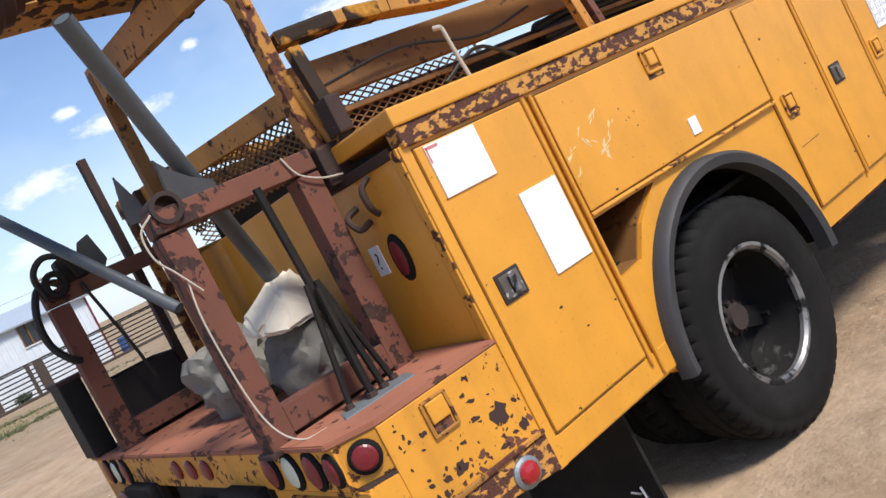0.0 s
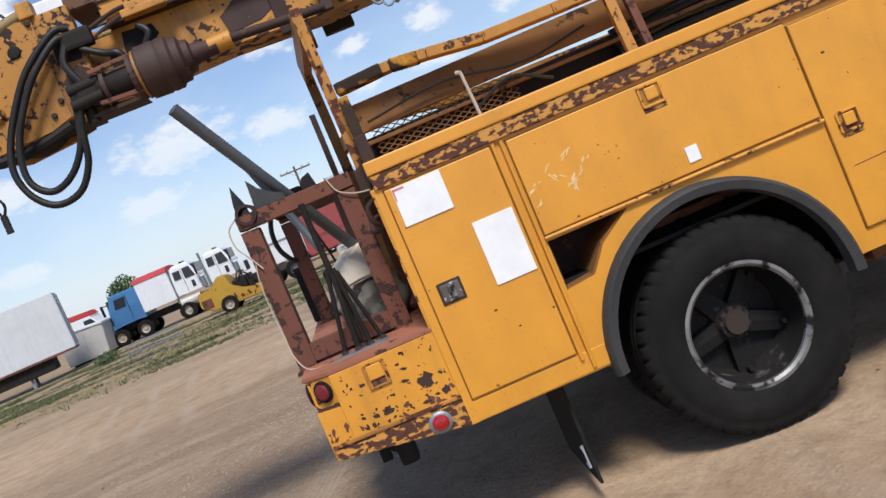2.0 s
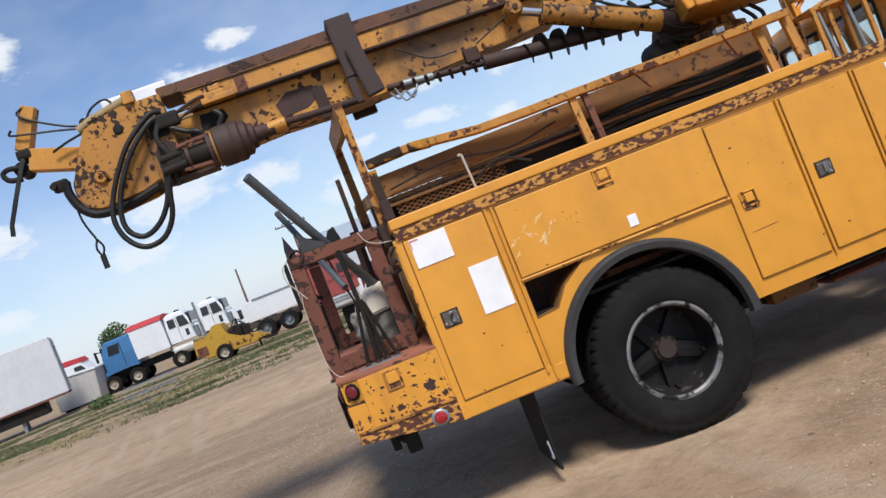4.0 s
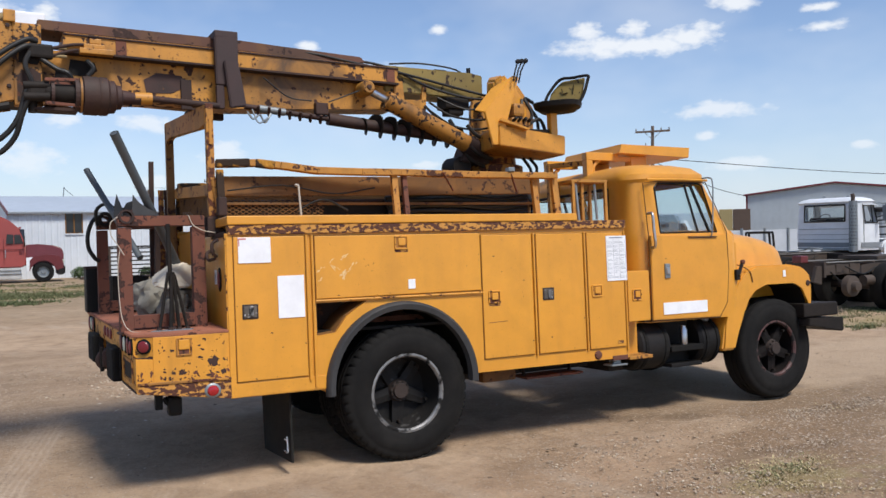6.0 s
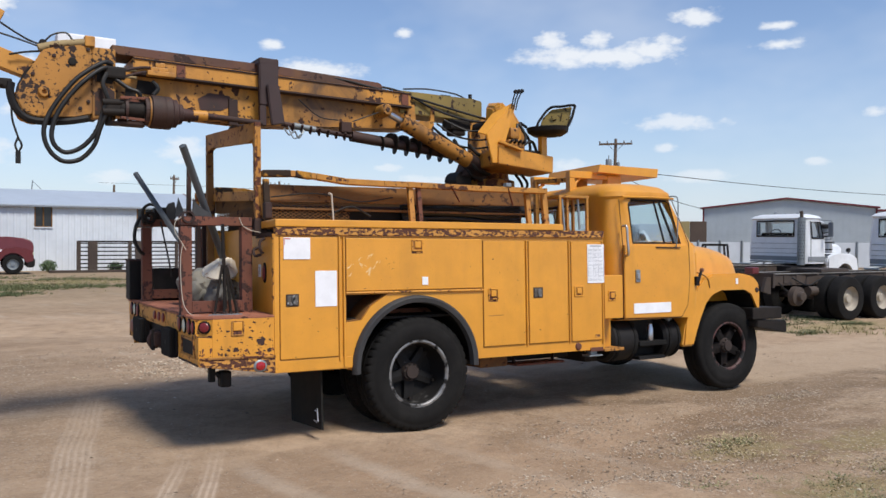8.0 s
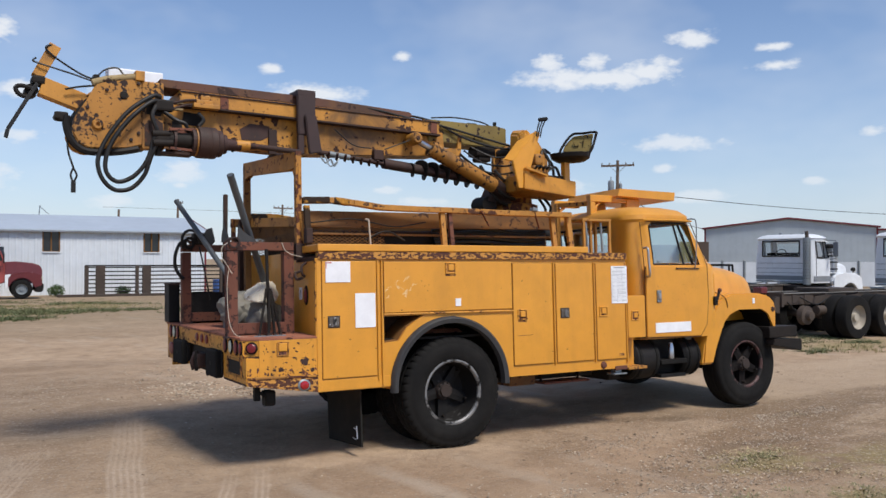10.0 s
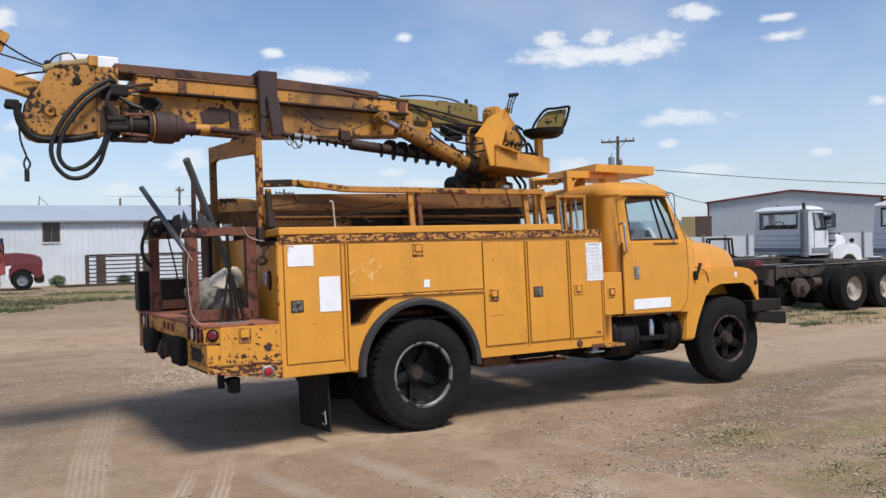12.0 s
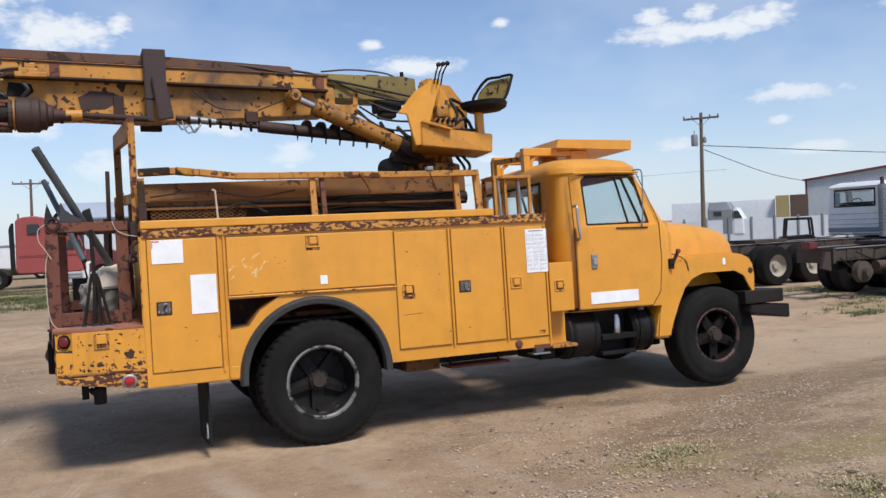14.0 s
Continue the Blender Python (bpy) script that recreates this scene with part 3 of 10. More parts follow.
    nt.links.new(tc.outputs["Object"], lane.inputs[0])
    lane.inputs[1].default_value = (-0.06, 0.998, 0)
    off_lane = node("ABSOLUTE", node("SUBTRACT", node("ADD", lane.outputs["Value"], node("MULTIPLY", node("SUBTRACT", noise_tex(0.8, 5), 0.5), 0.8)), 1.0))
    lane_mask = node("MULTIPLY", ramp(node("SUBTRACT", 1.15, off_lane), 0.0, 0.25), ramp(xs, 3.6, 5.2))
    col = mix(node("MULTIPLY", lane_mask, 0.7), col, (0.45, 0.335, 0.226, 1))
    zone = node("MULTIPLY", zone, node("SUBTRACT", 1.0, node("MULTIPLY", lane_mask, 0.8)))
    # mottling at the size of a hand
    blot = noise_tex(2.3, 8, 0.72)
    col = mix(node("MULTIPLY", ramp(blot, 0.53, 0.68), 0.4), col, (0.2, 0.137, 0.086, 1))
    col = mix(node("MULTIPLY", ramp(node("SUBTRACT", 1.0, blot), 0.55, 0.7), 0.4), col, (0.47, 0.365, 0.26, 1))
    # flat straw in patches
    for px, py, rx, ry in ((3.35, -1.65, 0.8, 0.42), (3.1, -2.8, 0.9, 0.38), (3.9, -3.3, 0.9, 0.4), (4.6, -2.0, 1.0, 0.4), (5.4, -2.7, 1.3, 0.5), (13.0, 4.0, 3.0, 0.8)):
        at = nt.nodes.new("ShaderNodeVectorMath")
        at.operation = "MULTIPLY_ADD"
        nt.links.new(tc.outputs["Object"], at.inputs[0])
        at.inputs[1].default_value, at.inputs[2].default_value = (1 / rx, 1 / ry, 0), (-px / rx, -py / ry, 0)
        ln = nt.nodes.new("ShaderNodeVectorMath")
        ln.operation = "LENGTH"
        nt.links.new(at.outputs[0], ln.inputs[0])
        straw = ramp(node("ADD", node("SUBTRACT", 1.0, ln.outputs["Value"]), node("MULTIPLY", node("SUBTRACT", noise_tex(6.0, 6, 0.7), 0.5), 3.0)), 0.1, 0.7)
        col = mix(node("MULTIPLY", straw, 0.75), col, (0.25, 0.2, 0.092, 1))
    # fine grit all over
    grit = node("MULTIPLY", ramp(noise_tex(30, 6, 0.85), 0.52, 0.63), node("ADD", 0.22, node("MULTIPLY", zone, 0.55)))
    col = mix(grit, col, (0.11, 0.075, 0.048, 1))
    col = mix(node("MULTIPLY", ramp(noise_tex(24, 6, 0.85), 0.565, 0.62), node("ADD", 0.2, node("MULTIPLY", zone, 0.7))), col, (0.58, 0.47, 0.35, 1))
    col = mix(ramp(noise_tex(9, 6, 0.75), 0.62, 0.74), col, (0.17, 0.12, 0.084, 1))
    clods = node("MULTIPLY", ramp(noise_tex(7, 7, 0.8, ((1.0, 0.55, 1), 0.3)), 0.56, 0.66), node("ADD", 0.08, node("MULTIPLY", zone, 0.6)))
    col = mix(clods, col, (0.12, 0.085, 0.052, 1))
    # gravel: pale and dark stones
    vor = nt.nodes.new("ShaderNodeTexVoronoi")
    vor.inputs["Scale"].default_value = 40
    nt.links.new(tc.outputs["Object"], vor.inputs["Vector"])
    sep = nt.nodes.new("ShaderNodeSeparateColor")
    nt.links.new(vor.outputs["Color"], sep.inputs[0])
    where = node("MULTIPLY", ramp(noise_tex(0.6, 4), 0.38, 0.56), node("ADD", 0.25, node("MULTIPLY", zone, 0.6)))
    stone = nt.nodes.new("ShaderNodeMath")
    stone.operation = "LESS_THAN"
    nt.links.new(vor.outputs["Distance"], stone.inputs[0])
    stone.inputs[1].default_value = 0.36
    few = nt.nodes.new("ShaderNodeMath")
    few.operation = "MULTIPLY"
    nt.links.new(stone.outputs[0], few.inputs[0])
    nt.links.new(ramp(sep.outputs[0], 0.45, 0.62), few.inputs[1])
    few2 = nt.nodes.new("ShaderNodeMath")
    few2.operation = "MULTIPLY"
    nt.links.new(few.outputs[0], few2.inputs[0])
    nt.links.new(where, few2.inputs[1])
    stones = mix(sep.outputs[1], (0.52, 0.46, 0.39, 1), (0.15, 0.115, 0.09, 1))
    col = mix(few2.outputs[0], col, stones)
    nt.links.new(col, b.inputs["Base Color"])
    b.inputs["Roughness"].default_value = 0.95
    b.inputs["Specular IOR Level"].default_value = 0.2
    add = nt.nodes.new("ShaderNodeMath")
    add.operation = "ADD"
    nt.links.new(noise_tex(14, 8, 0.7), add.inputs[0])
    nt.links.new(few2.outputs[0], add.inputs[1])
    bp = nt.nodes.new("ShaderNodeBump")
    bp.inputs["Strength"].default_value, bp.inputs["Distance"].default_value = 0.8, 0.03
    nt.links.new(add.outputs[0], bp.inputs["Height"])
    nt.links.new(bp.outputs[0], b.inputs["Normal"])
    return m


build_ground()

# ---- the digger truck: x towards its front, y across from its right side, z up ----
truck = thing("digger_truck", "old rusty yellow digger truck with boom, parked on dirt", "truck", LEAN)
ARCH = [(1.265 + 0.605 * math.cos(radians(a)), 0.585 + 0.605 * math.sin(radians(a))) for a in range(0, 181, 9)]


def service_body():
    for side in (0, 1):
        def Y(v):
            return v if side == 0 else 2.4 - v

        outline = [(0, 0.61), (0.66, 0.605)] + ARCH[::-1] + [(1.87, 0.605), (3.38, 0.60), (3.38, 1.72), (0, 1.72)]
        body = part("service_body", prism(outline, "y", Y(0), Y(0.47)), "paint", truck, "yellow steel body with tool compartments")
        nook = prism([(0.605, 0.985), (0.745, 1.0), (0.83, 1.11), (0.99, 1.215), (0.605, 1.215)], "y", Y(-0.05), Y(0.33))
        cut(body, [nook])
        # rusty brown liners, made dark to hold the shade of the nook
        part("nook_wall", box(0.606, 1.0, Y(0.318), Y(0.329), 0.98, 1.214), "rust_dark", body)
        part("nook_wall", box(0.606, 0.612, Y(0.012), Y(0.318), 0.99, 1.214), "rust_dark", body)
        part("nook_floor", prism([(0.612, 0.987), (0.745, 1.002), (0.83, 1.112), (0.985, 1.2145), (0.975, 1.2145), (0.825, 1.118), (0.74, 1.008), (0.612, 0.993)], "y", Y(0.02), Y(0.318)), "rail_brown", body)
        part("top_cap", box(-0.005, 2.87, Y(-0.03), Y(0.47), 1.777, 1.838, 0.008), "paint", truck)
        part("drip_rail", box(0.0, 3.38, Y(-0.022), Y(0.04), 1.709, 1.777, 0.006), "strip", body, "drip rail with flaking rust")
        part("roof_plate", box(2.87, 3.385, Y(-0.012), Y(0.47), 1.72, 1.775, 0.006), "paint_chipped", body)
        # compartment doors with latches and hinges
        for name, x0, x1, z0, z1, latch in (
            ("compartment_door", 0.035, 0.53, 0.715, 1.695, "t"), ("long_door", 0.605, 1.94, 1.245, 1.69, "p"),
            ("compartment_door", 1.955, 2.415, 0.708, 1.672, "p"), ("compartment_door", 2.463, 2.925, 0.706, 1.672, "t"),
            ("compartment_door", 2.968, 3.345, 0.70, 1.672, "p")):
            part("door_seal", box(x0 - 0.0035, x1 + 0.0035, Y(-0.006), Y(0.02), z0 - 0.0035, z1 + 0.0035), "seal", body)
            door = part(name, box(x0, x1, Y(-0.016), Y(0.01), z0, z1, 0.006), "paint", truck)
            if side:
                continue
            lx, lz = {"long_door": ((x0 + x1) / 2 + 0.0, 1.63)}.get(name, (x0 + 0.1, 1.185))
            if x0 > 2.9:
                lx = x0 + 0.085
            if latch == "t":
                bm = box(lx - 0.055, lx + 0.055, -0.022, -0.012, lz - 0.05, lz + 0.05, 0.006)
                part("latch_plate", bm, "hub", door, "worn steel paddle latch")
                part("latch_recess", box(lx - 0.043, lx + 0.043, -0.0245, -0.02, lz - 0.039, lz + 0.039, 0.004), "latch_worn", door)
                part("latch_handle", bar((lx + 0.005, -0.03, lz - 0.028), (lx + 0.005, -0.03, lz + 0.03), 0.03, 0.012), "rim_edge", door)
            else:
                bm = bmesh.new()
                for a, b in (((-0.05, -0.045), (0.05, -0.045)), ((-0.05, 0.045), (0.05, 0.045)), ((-0.05, -0.045), (-0.05, 0.045)), ((0.05, -0.045), (0.05, 0.045))):
                    bar((lx + a[0], -0.02, lz + a[1]), (lx + b[0], -0.02, lz + b[1]), 0.012, 0.012, bm)
                part("latch_frame", bm, "paint_chipped", door)
                part("latch_recess", box(lx - 0.045, lx + 0.045, -0.0185, -0.012, lz - 0.04, lz + 0.04, 0.003), "paint_rust", door)
                part("latch_handle", box(lx - 0.026, lx + 0.03, -0.03, -0.017, lz - 0.022, lz + 0.034, 0.006), "paint", door)
                if name == "long_door" or 1.9 < x0 < 2.0:
                    part("latch_stain", box(lx - 0.055, lx + 0.055, -0.0168, -0.0125, lz - 0.072, lz - 0.05, 0.002), "strip", door)
        if side == 0:
            for x, z0, z1 in ((0.545, 0.68, 1.7), (0.585, 0.63, 1.7), (2.44, 0.69, 1.68), (2.945, 0.69, 1.68), (3.362, 0.66, 1.68)):
                part("hinge", tube([(x, -0.012, z0), (x, -0.012, z1)], 0.009, seg=8), "paint", body)
            part("hinge", tube([(0.6, -0.014, 1.232), (1.95, -0.014, 1.225)], 0.009, seg=8), "paint_chipped", body)
            part("sill", box(0.0, 0.66, -0.006, 0.02, 0.612, 0.705, 0.004), "paint", body)
            # rubber flare round the wheel arch
            bm = bmesh.new()
            rings = []
            for k in range(37):
                a = radians(-3 + 186 * k / 36)
                c, s = math.cos(a), math.sin(a)
                rings.append([(1.265 + r * c, y, 0.585 + r * s) for r, y in ((0.612, 0.0), (0.606, -0.045), (0.59, -0.06), (0.553, -0.05), (0.545, 0.01), (0.56, 0.02))])
            loft(rings, bm)
            part("fender_flare", bm, "rubber_grey", truck, "grey rubber wheel arch flare", True)
            # long scratches on the lifting door, a dent mark, rust runs at the hinges
            rng = random.Random(11)
            long_door = [o for o in truck.children if o.name.startswith("long_door")][0]
            for (x0, z0), (x1, z1), wide, n in (((0.80, 1.40), (0.89, 1.49), 0.012, 9), ((0.735, 1.465), (0.79, 1.41), 0.009, 6), ((0.62, 1.44), (0.73, 1.52), 0.006, 7), ((0.6, 1.37), (0.67, 1.39), 0.004, 3), ((0.79, 1.39), (0.83, 1.42), 0.012, 4), ((0.77, 1.5), (0.85, 1.56), 0.005, 4)):
                bm = bmesh.new()
                for k in range(n):
                    t = rng.random()
                    c = Vector((x0 + (x1 - x0) * t + rng.gauss(0, wide), -0.0163, z0 + (z1 - z0) * t + rng.gauss(0, wide)))
                    a = math.atan2(z1 - z0, x1 - x0) + rng.gauss(0, 0.35)
                    ln, w = rng.uniform(0.008, 0.026), rng.uniform(0.0015, 0.005) * (0.6 + wide * 60)
                    d, q = Vector((math.cos(a), 0, math.sin(a))), Vector((-math.sin(a), 0, math.cos(a)))
                    bm.faces.new([bm.verts.new(c + d * u * ln + q * v * w) for u, v in ((-1, 0), (-0.3, 1), (0.4, 0.7), (1, 0), (0.2, -0.9), (-0.5, -0.5))])
                sc = part("scuff_mark", bm, "scuff", long_door, "pale smear of scratches in the paint")
                tagged(sc, kind="stuff")
                sc.modifiers.new("s", "SOLIDIFY").thickness = 0.0006
            # rust specks where the paint is knocked off the doors
            for door in [o for o in truck.children if "_door" in o.name and o.name.startswith(("long", "compartment"))][:5]:
                xs = [v.co.x for v in door.data.vertices]
                zs = [v.co.z for v in door.data.vertices]
                for k in range(8):
                    x, z = rng.uniform(min(xs) + 0.02, max(xs) - 0.02), rng.uniform(min(zs) + 0.02, max(zs) - 0.02)
                    if k % 3 == 0:
                        z = min(zs) + rng.uniform(0.008, 0.02)
                    elif k % 3 == 1:
                        x = rng.choice((min(xs) + 0.012, max(xs) - 0.012))
                    r = 0.0016 + 0.0045 * rng.random() ** 2
                    st = rng.uniform(0.6, 2.2)
                    part("rust_speck", prism([(x + r * st * math.cos(a) * rng.uniform(0.6, 1.2), z + r * math.sin(a) * rng.uniform(0.6, 1.2)) for a in [6.283 * q / 7 for q in range(7)]], "y", -0.0168, -0.0155), "rust_dark", door)
            # lifted skin beside the latch of the second tall door, and a scraped line
            part("scrape", bar((2.0, -0.0166, 0.985), (2.17, -0.0166, 0.99), 0.002, 0.004), "rust", truck)
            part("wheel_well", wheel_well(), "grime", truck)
    # bed floor, rear wall faces and front bulkhead
    part("bed_floor", box(0, 3.4, 0.47, 1.93, 1.02, 1.06), "rust_deck", truck)
    part("rear_bulkhead", box(0.0, 0.03, 0.47, 1.93, 1.06, 1.8, 0.006), "paint", truck)
    part("front_bulkhead", box(3.34, 3.38, 0.47, 1.93, 1.06, 1.6), "paint_rail", truck)


# an open near-black sheet just inside the rear wheel arch
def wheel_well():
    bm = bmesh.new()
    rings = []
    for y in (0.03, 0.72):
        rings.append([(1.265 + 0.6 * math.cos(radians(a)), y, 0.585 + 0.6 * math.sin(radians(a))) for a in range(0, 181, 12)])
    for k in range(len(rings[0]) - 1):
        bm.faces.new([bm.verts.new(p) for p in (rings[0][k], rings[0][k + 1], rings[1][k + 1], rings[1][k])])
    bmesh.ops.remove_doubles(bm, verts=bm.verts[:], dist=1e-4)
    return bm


# the rear edge of the deck runs a little askew and the far side stands higher
ASKEW = Matrix(((1, -0.048, 0, -0.606), (0, 1, 0, 0), (0, 0.038, 1, 0), (0, 0, 0, 1)))


def rear_part(name, bm, mat, parent, label="", smooth=False):
    """A part drawn with x outwards (negative) from the deck's rear face, y across and z up."""
    bmesh.ops.transform(bm, matrix=ASKEW, verts=bm.verts)
    return part(name, bm, mat, parent, label, smooth)


def flakes(parent, y, x0, x1, z0, z1, count, seed, mat="rust_dark", big=0.014):
    """Bare spots where the paint has come off: ragged thin plates on a face that looks along -y."""
    rng = random.Random(seed)
    for k in range(count):
        cx, cz = rng.uniform(x0, x1), z0 + (z1 - z0) * rng.random() ** 1.25
        r = big * (0.25 + 0.75 * rng.random() ** 2.2)
        lean, st = rng.uniform(0, 3.1), rng.uniform(1.0, 2.6)
        ring = []
        for q in range(9):
            a = 2 * math.pi * q / 9
            rr = r * rng.uniform(0.55, 1.15)
            u, v = rr * st * math.cos(a), rr * math.sin(a)
            ring.append((cx + u * math.cos(lean) - v * math.sin(lean), cz + u * math.sin(lean) + v * math.cos(lean)))
        part("rust_flake", prism(ring, "y", y - 0.0012, y + 0.002), mat, parent)


def rear_deck():
    # unseen plate added to stop sun leaking through the bed to the ground
    part("floor_pan", box(0.03, 3.36, 0.1, 2.3, 0.995, 1.015), "grime", truck)
    for x in (0.3, 2.1, 2.75, 3.3):
        part("floor_cross_member", box(x, x + 0.09, 0.3, 2.1, 0.84, 0.99, 0.006), "grime", truck)
    plate = prism([(-0.017, 0.085), (0.112, 0.0), (0.602, -0.004), (0.70, 2.404), (-0.016, 2.404)], "z", 1.055, 1.074, 0.004)
    rear_part("deck_plate", plate, "rust_deck", truck, "rusted steel deck plate")
    side = part("deck_side", box(-0.50, -0.003, 0.0, 0.03, 0.74, 1.056, 0.004), "paint_deck", truck, "chipped yellow side panel")
    part("deck_side_low", prism([(-0.603, 0.735), (-0.5, 0.735), (-0.5, 0.915), (-0.603, 0.925)], "y", 0.0005, 0.03, 0.003), "paint_deck", side)
    corner = prism([(-0.603, 0.078), (-0.49, 0.003), (-0.49, 0.03), (-0.585, 0.095)], "z", 0.925, 1.056, 0.003)
    part("corner_plate", corner, "paint_chipped", side, "chamfered corner plate with a lamp")
    part("corner_shelf", prism([(-0.6, 0.07), (-0.6, 0.01), (-0.495, 0.004), (-0.495, 0.02)], "z", 0.912, 0.926), "rust_dark", side)
    for cx, cz, r, seed in ((-0.117, 0.872, 0.042, 1), (-0.318, 0.815, 0.026, 2), (-0.05, 0.80, 0.022, 3)):
        rng = random.Random(seed)
        ring = [(cx + r * rng.uniform(0.5, 1.2) * math.cos(a), cz + r * rng.uniform(0.5, 1.15) * math.sin(a)) for a in [2 * math.pi * k / 13 for k in range(13)]]
        part("rust_patch", prism(ring, "y", -0.0012, 0.004), "rust_dark", side)
    flakes(side, 0.0, -0.47, -0.02, 0.775, 1.04, 46, 5, "rust_dark", 0.011)
    flakes(side, 0.0, -0.59, -0.02, 0.75, 0.83, 26, 6, "rust", 0.013)
    skirt = part("deck_skirt", prism([(-0.603, 0.70), (-0.003, 0.612), (-0.003, 0.745), (-0.603, 0.755)], "y", -0.008, 0.03, 0.004), "strip", truck, "rusty lower skirt")
    part("skirt_bead", bar((-0.6, -0.009, 0.76), (-0.006, -0.009, 0.748), 0.014, 0.016), "paint_rust", skirt)
    part("deck_side", box(-0.68, -0.003, 2.37, 2.4, 0.72, 1.14, 0.004), "paint_chipped", truck)
    rear_part("rear_panel", box(-0.002, 0.018, 0.078, 2.4, 0.92, 1.056, 0.004), "paint_chipped", truck, "chipped yellow rear panel")
    part("side_post", box(-0.012, 0.03, -0.008, 0.05, 0.61, 1.72, 0.005), "paint", truck)
    for y in (0.62, 1.6):
        part("deck_frame", box(-0.56, 0.1, y, y + 0.08, 0.72, 0.9, 0.006), "grime", truck)


# ---- wheels ----
def tyre_mesh(r, w, rim, lug=0.6):
    """One skin of rubber: side walls, and a tread whose shoulders are notched into lugs."""
    n = 44
    seg = n * 5
    rows = [(rim, -0.43, 0), (rim + 0.025, -0.5, 0), (rim + 0.05, -0.512, 0), (r * 0.72, -0.535, 0), (r * 0.845, -0.532, 0), (r * 0.85, -0.524, 0), (r * 0.9, -0.512, 0.002), (r * 0.945, -0.49, 0.012), (r * 0.982, -0.44, 0.022), (r * 0.997, -0.33, 0.022), (r, -0.24, 0.02), (r * 0.978, -0.225, 0.0), (r * 0.978, -0.185, 0.0), (r, -0.17, 0.0),
            (r, -0.05, 0), (r * 0.982, -0.045, 0), (r * 0.982, 0.045, 0), (r, 0.05, 0), (r, 0.2, 0), (r * 0.997, 0.33, 0.02), (r * 0.982, 0.44, 0.022), (r * 0.945, 0.49, 0.012), (r * 0.8, 0.53, 0), (rim, 0.43, 0), (rim - 0.015, 0, 0)]
    bm = bmesh.new()
    rings = []
    for rr, a, depth in rows:
        ring = []
        for j in range(seg):
            q = rr - (depth * lug if j % 5 == 4 else 0.0)
            t = 2 * math.pi * (j + (2 if a > 0 else 0)) / seg + 0.1 * a
            ring.append(bm.verts.new((q * math.cos(t), a * w, q * math.sin(t))))
        rings.append(ring)
    for p, q in zip(rings, rings[1:] + rings[:1]):
        for j in range(seg):
            k = (j + 1) % seg
            bm.faces.new((p[j], q[j], q[k], p[k]))
    return bm


def wheel(x, y, z, r, w, rim, dish, out, spokes=5, label="", paint="rim", edge="rim_edge", lug=0.6):
    """A cast-spoke wheel with its outer face at y; out is -1 towards the right side, 1 towards the left."""
    turn = Matrix.Translation((x, y, z)) @ (Matrix() if out < 0 else Matrix.Rotation(math.pi, 4, "Z"))
    c = Matrix.Translation((0, w * 0.535, 0))
    bm = lathe([(rim - 0.012, -w * 0.36), (rim - 0.02, 0.0), (rim - 0.035, w * 0.25), (rim - 0.05, w * 0.4), (0.0, w * 0.4)], c, 48)
    base = part("wheel", bm, paint, truck, label or "worn black cast-spoke wheel", True)
    base.matrix_local = turn

    def sub(name, b, mat, lab="", smooth=True):
        return part(name, b, mat, base, lab, smooth)

    sub("tyre", (lambda b: (bmesh.ops.transform(b, matrix=c, verts=b.verts), b)[1])(tyre_mesh(r, w, rim, lug)), "rubber", "dusty black rubber tyre", True)
    sub("rim_ring", lathe([(rim + 0.012, -w * 0.40), (rim + 0.012, -w * 0.47), (rim - 0.004, -w * 0.475), (rim - 0.016, -w * 0.43), (rim - 0.016, -w * 0.36), (rim + 0.012, -w * 0.40)], c, 56), edge, "worn metal rim")
    hub_y = w * 0.535 - w * 0.5 + dish
    sub("hub", lathe([(0.0, hub_y - 0.05), (0.055, hub_y - 0.05), (0.062, hub_y - 0.03), (0.075, hub_y - 0.025), (0.085, hub_y + 0.0), (0.1, hub_y + 0.04), (0.1, hub_y + 0.12), (0, hub_y + 0.12)], None, 24), "hub", "dull brown hub")
    for k in range(spokes):
        a = 2 * math.pi * (k + 0.3) / spokes
        m = Matrix.Rotation(a, 4, "Y")
        bm = bmesh.new()
        ring0 = [(0.06, hub_y + 0.008, -0.05), (0.06, hub_y, 0), (0.06, hub_y + 0.008, 0.05), (0.06, hub_y + 0.07, 0.056), (0.06, hub_y + 0.07, -0.056)]
        ring1 = [(rim - 0.03, hub_y + 0.016, -0.044), (rim - 0.03, hub_y + 0.01, 0), (rim - 0.03, hub_y + 0.016, 0.044), (rim - 0.03, hub_y + 0.08, 0.05), (rim - 0.03, hub_y + 0.08, -0.05)]
        loft([[m @ Vector(p) for p in ring0], [m @ Vector(p) for p in ring1]], bm)
        sub("spoke", bm, paint, "", False)
        bm = lathe([(0, hub_y - 0.03), (0.012, hub_y - 0.03), (0.012, hub_y + 0.03), (0, hub_y + 0.03)], m @ Matrix.Translation((rim - 0.05, 0, 0)), 8)
        sub("lug_nut", bm, "grime", "", False)
    for k in range(10):
        a = 2 * math.pi * k / 10
        bm = lathe([(0, hub_y - 0.035), (0.009, hub_y - 0.035), (0.009, hub_y), (0, hub_y)], Matrix.Rotation(a, 4, "Y") @ Matrix.Translation((0.07, 0, 0)), 6)
        sub("bolt", bm, "grime", "", False)
    return base


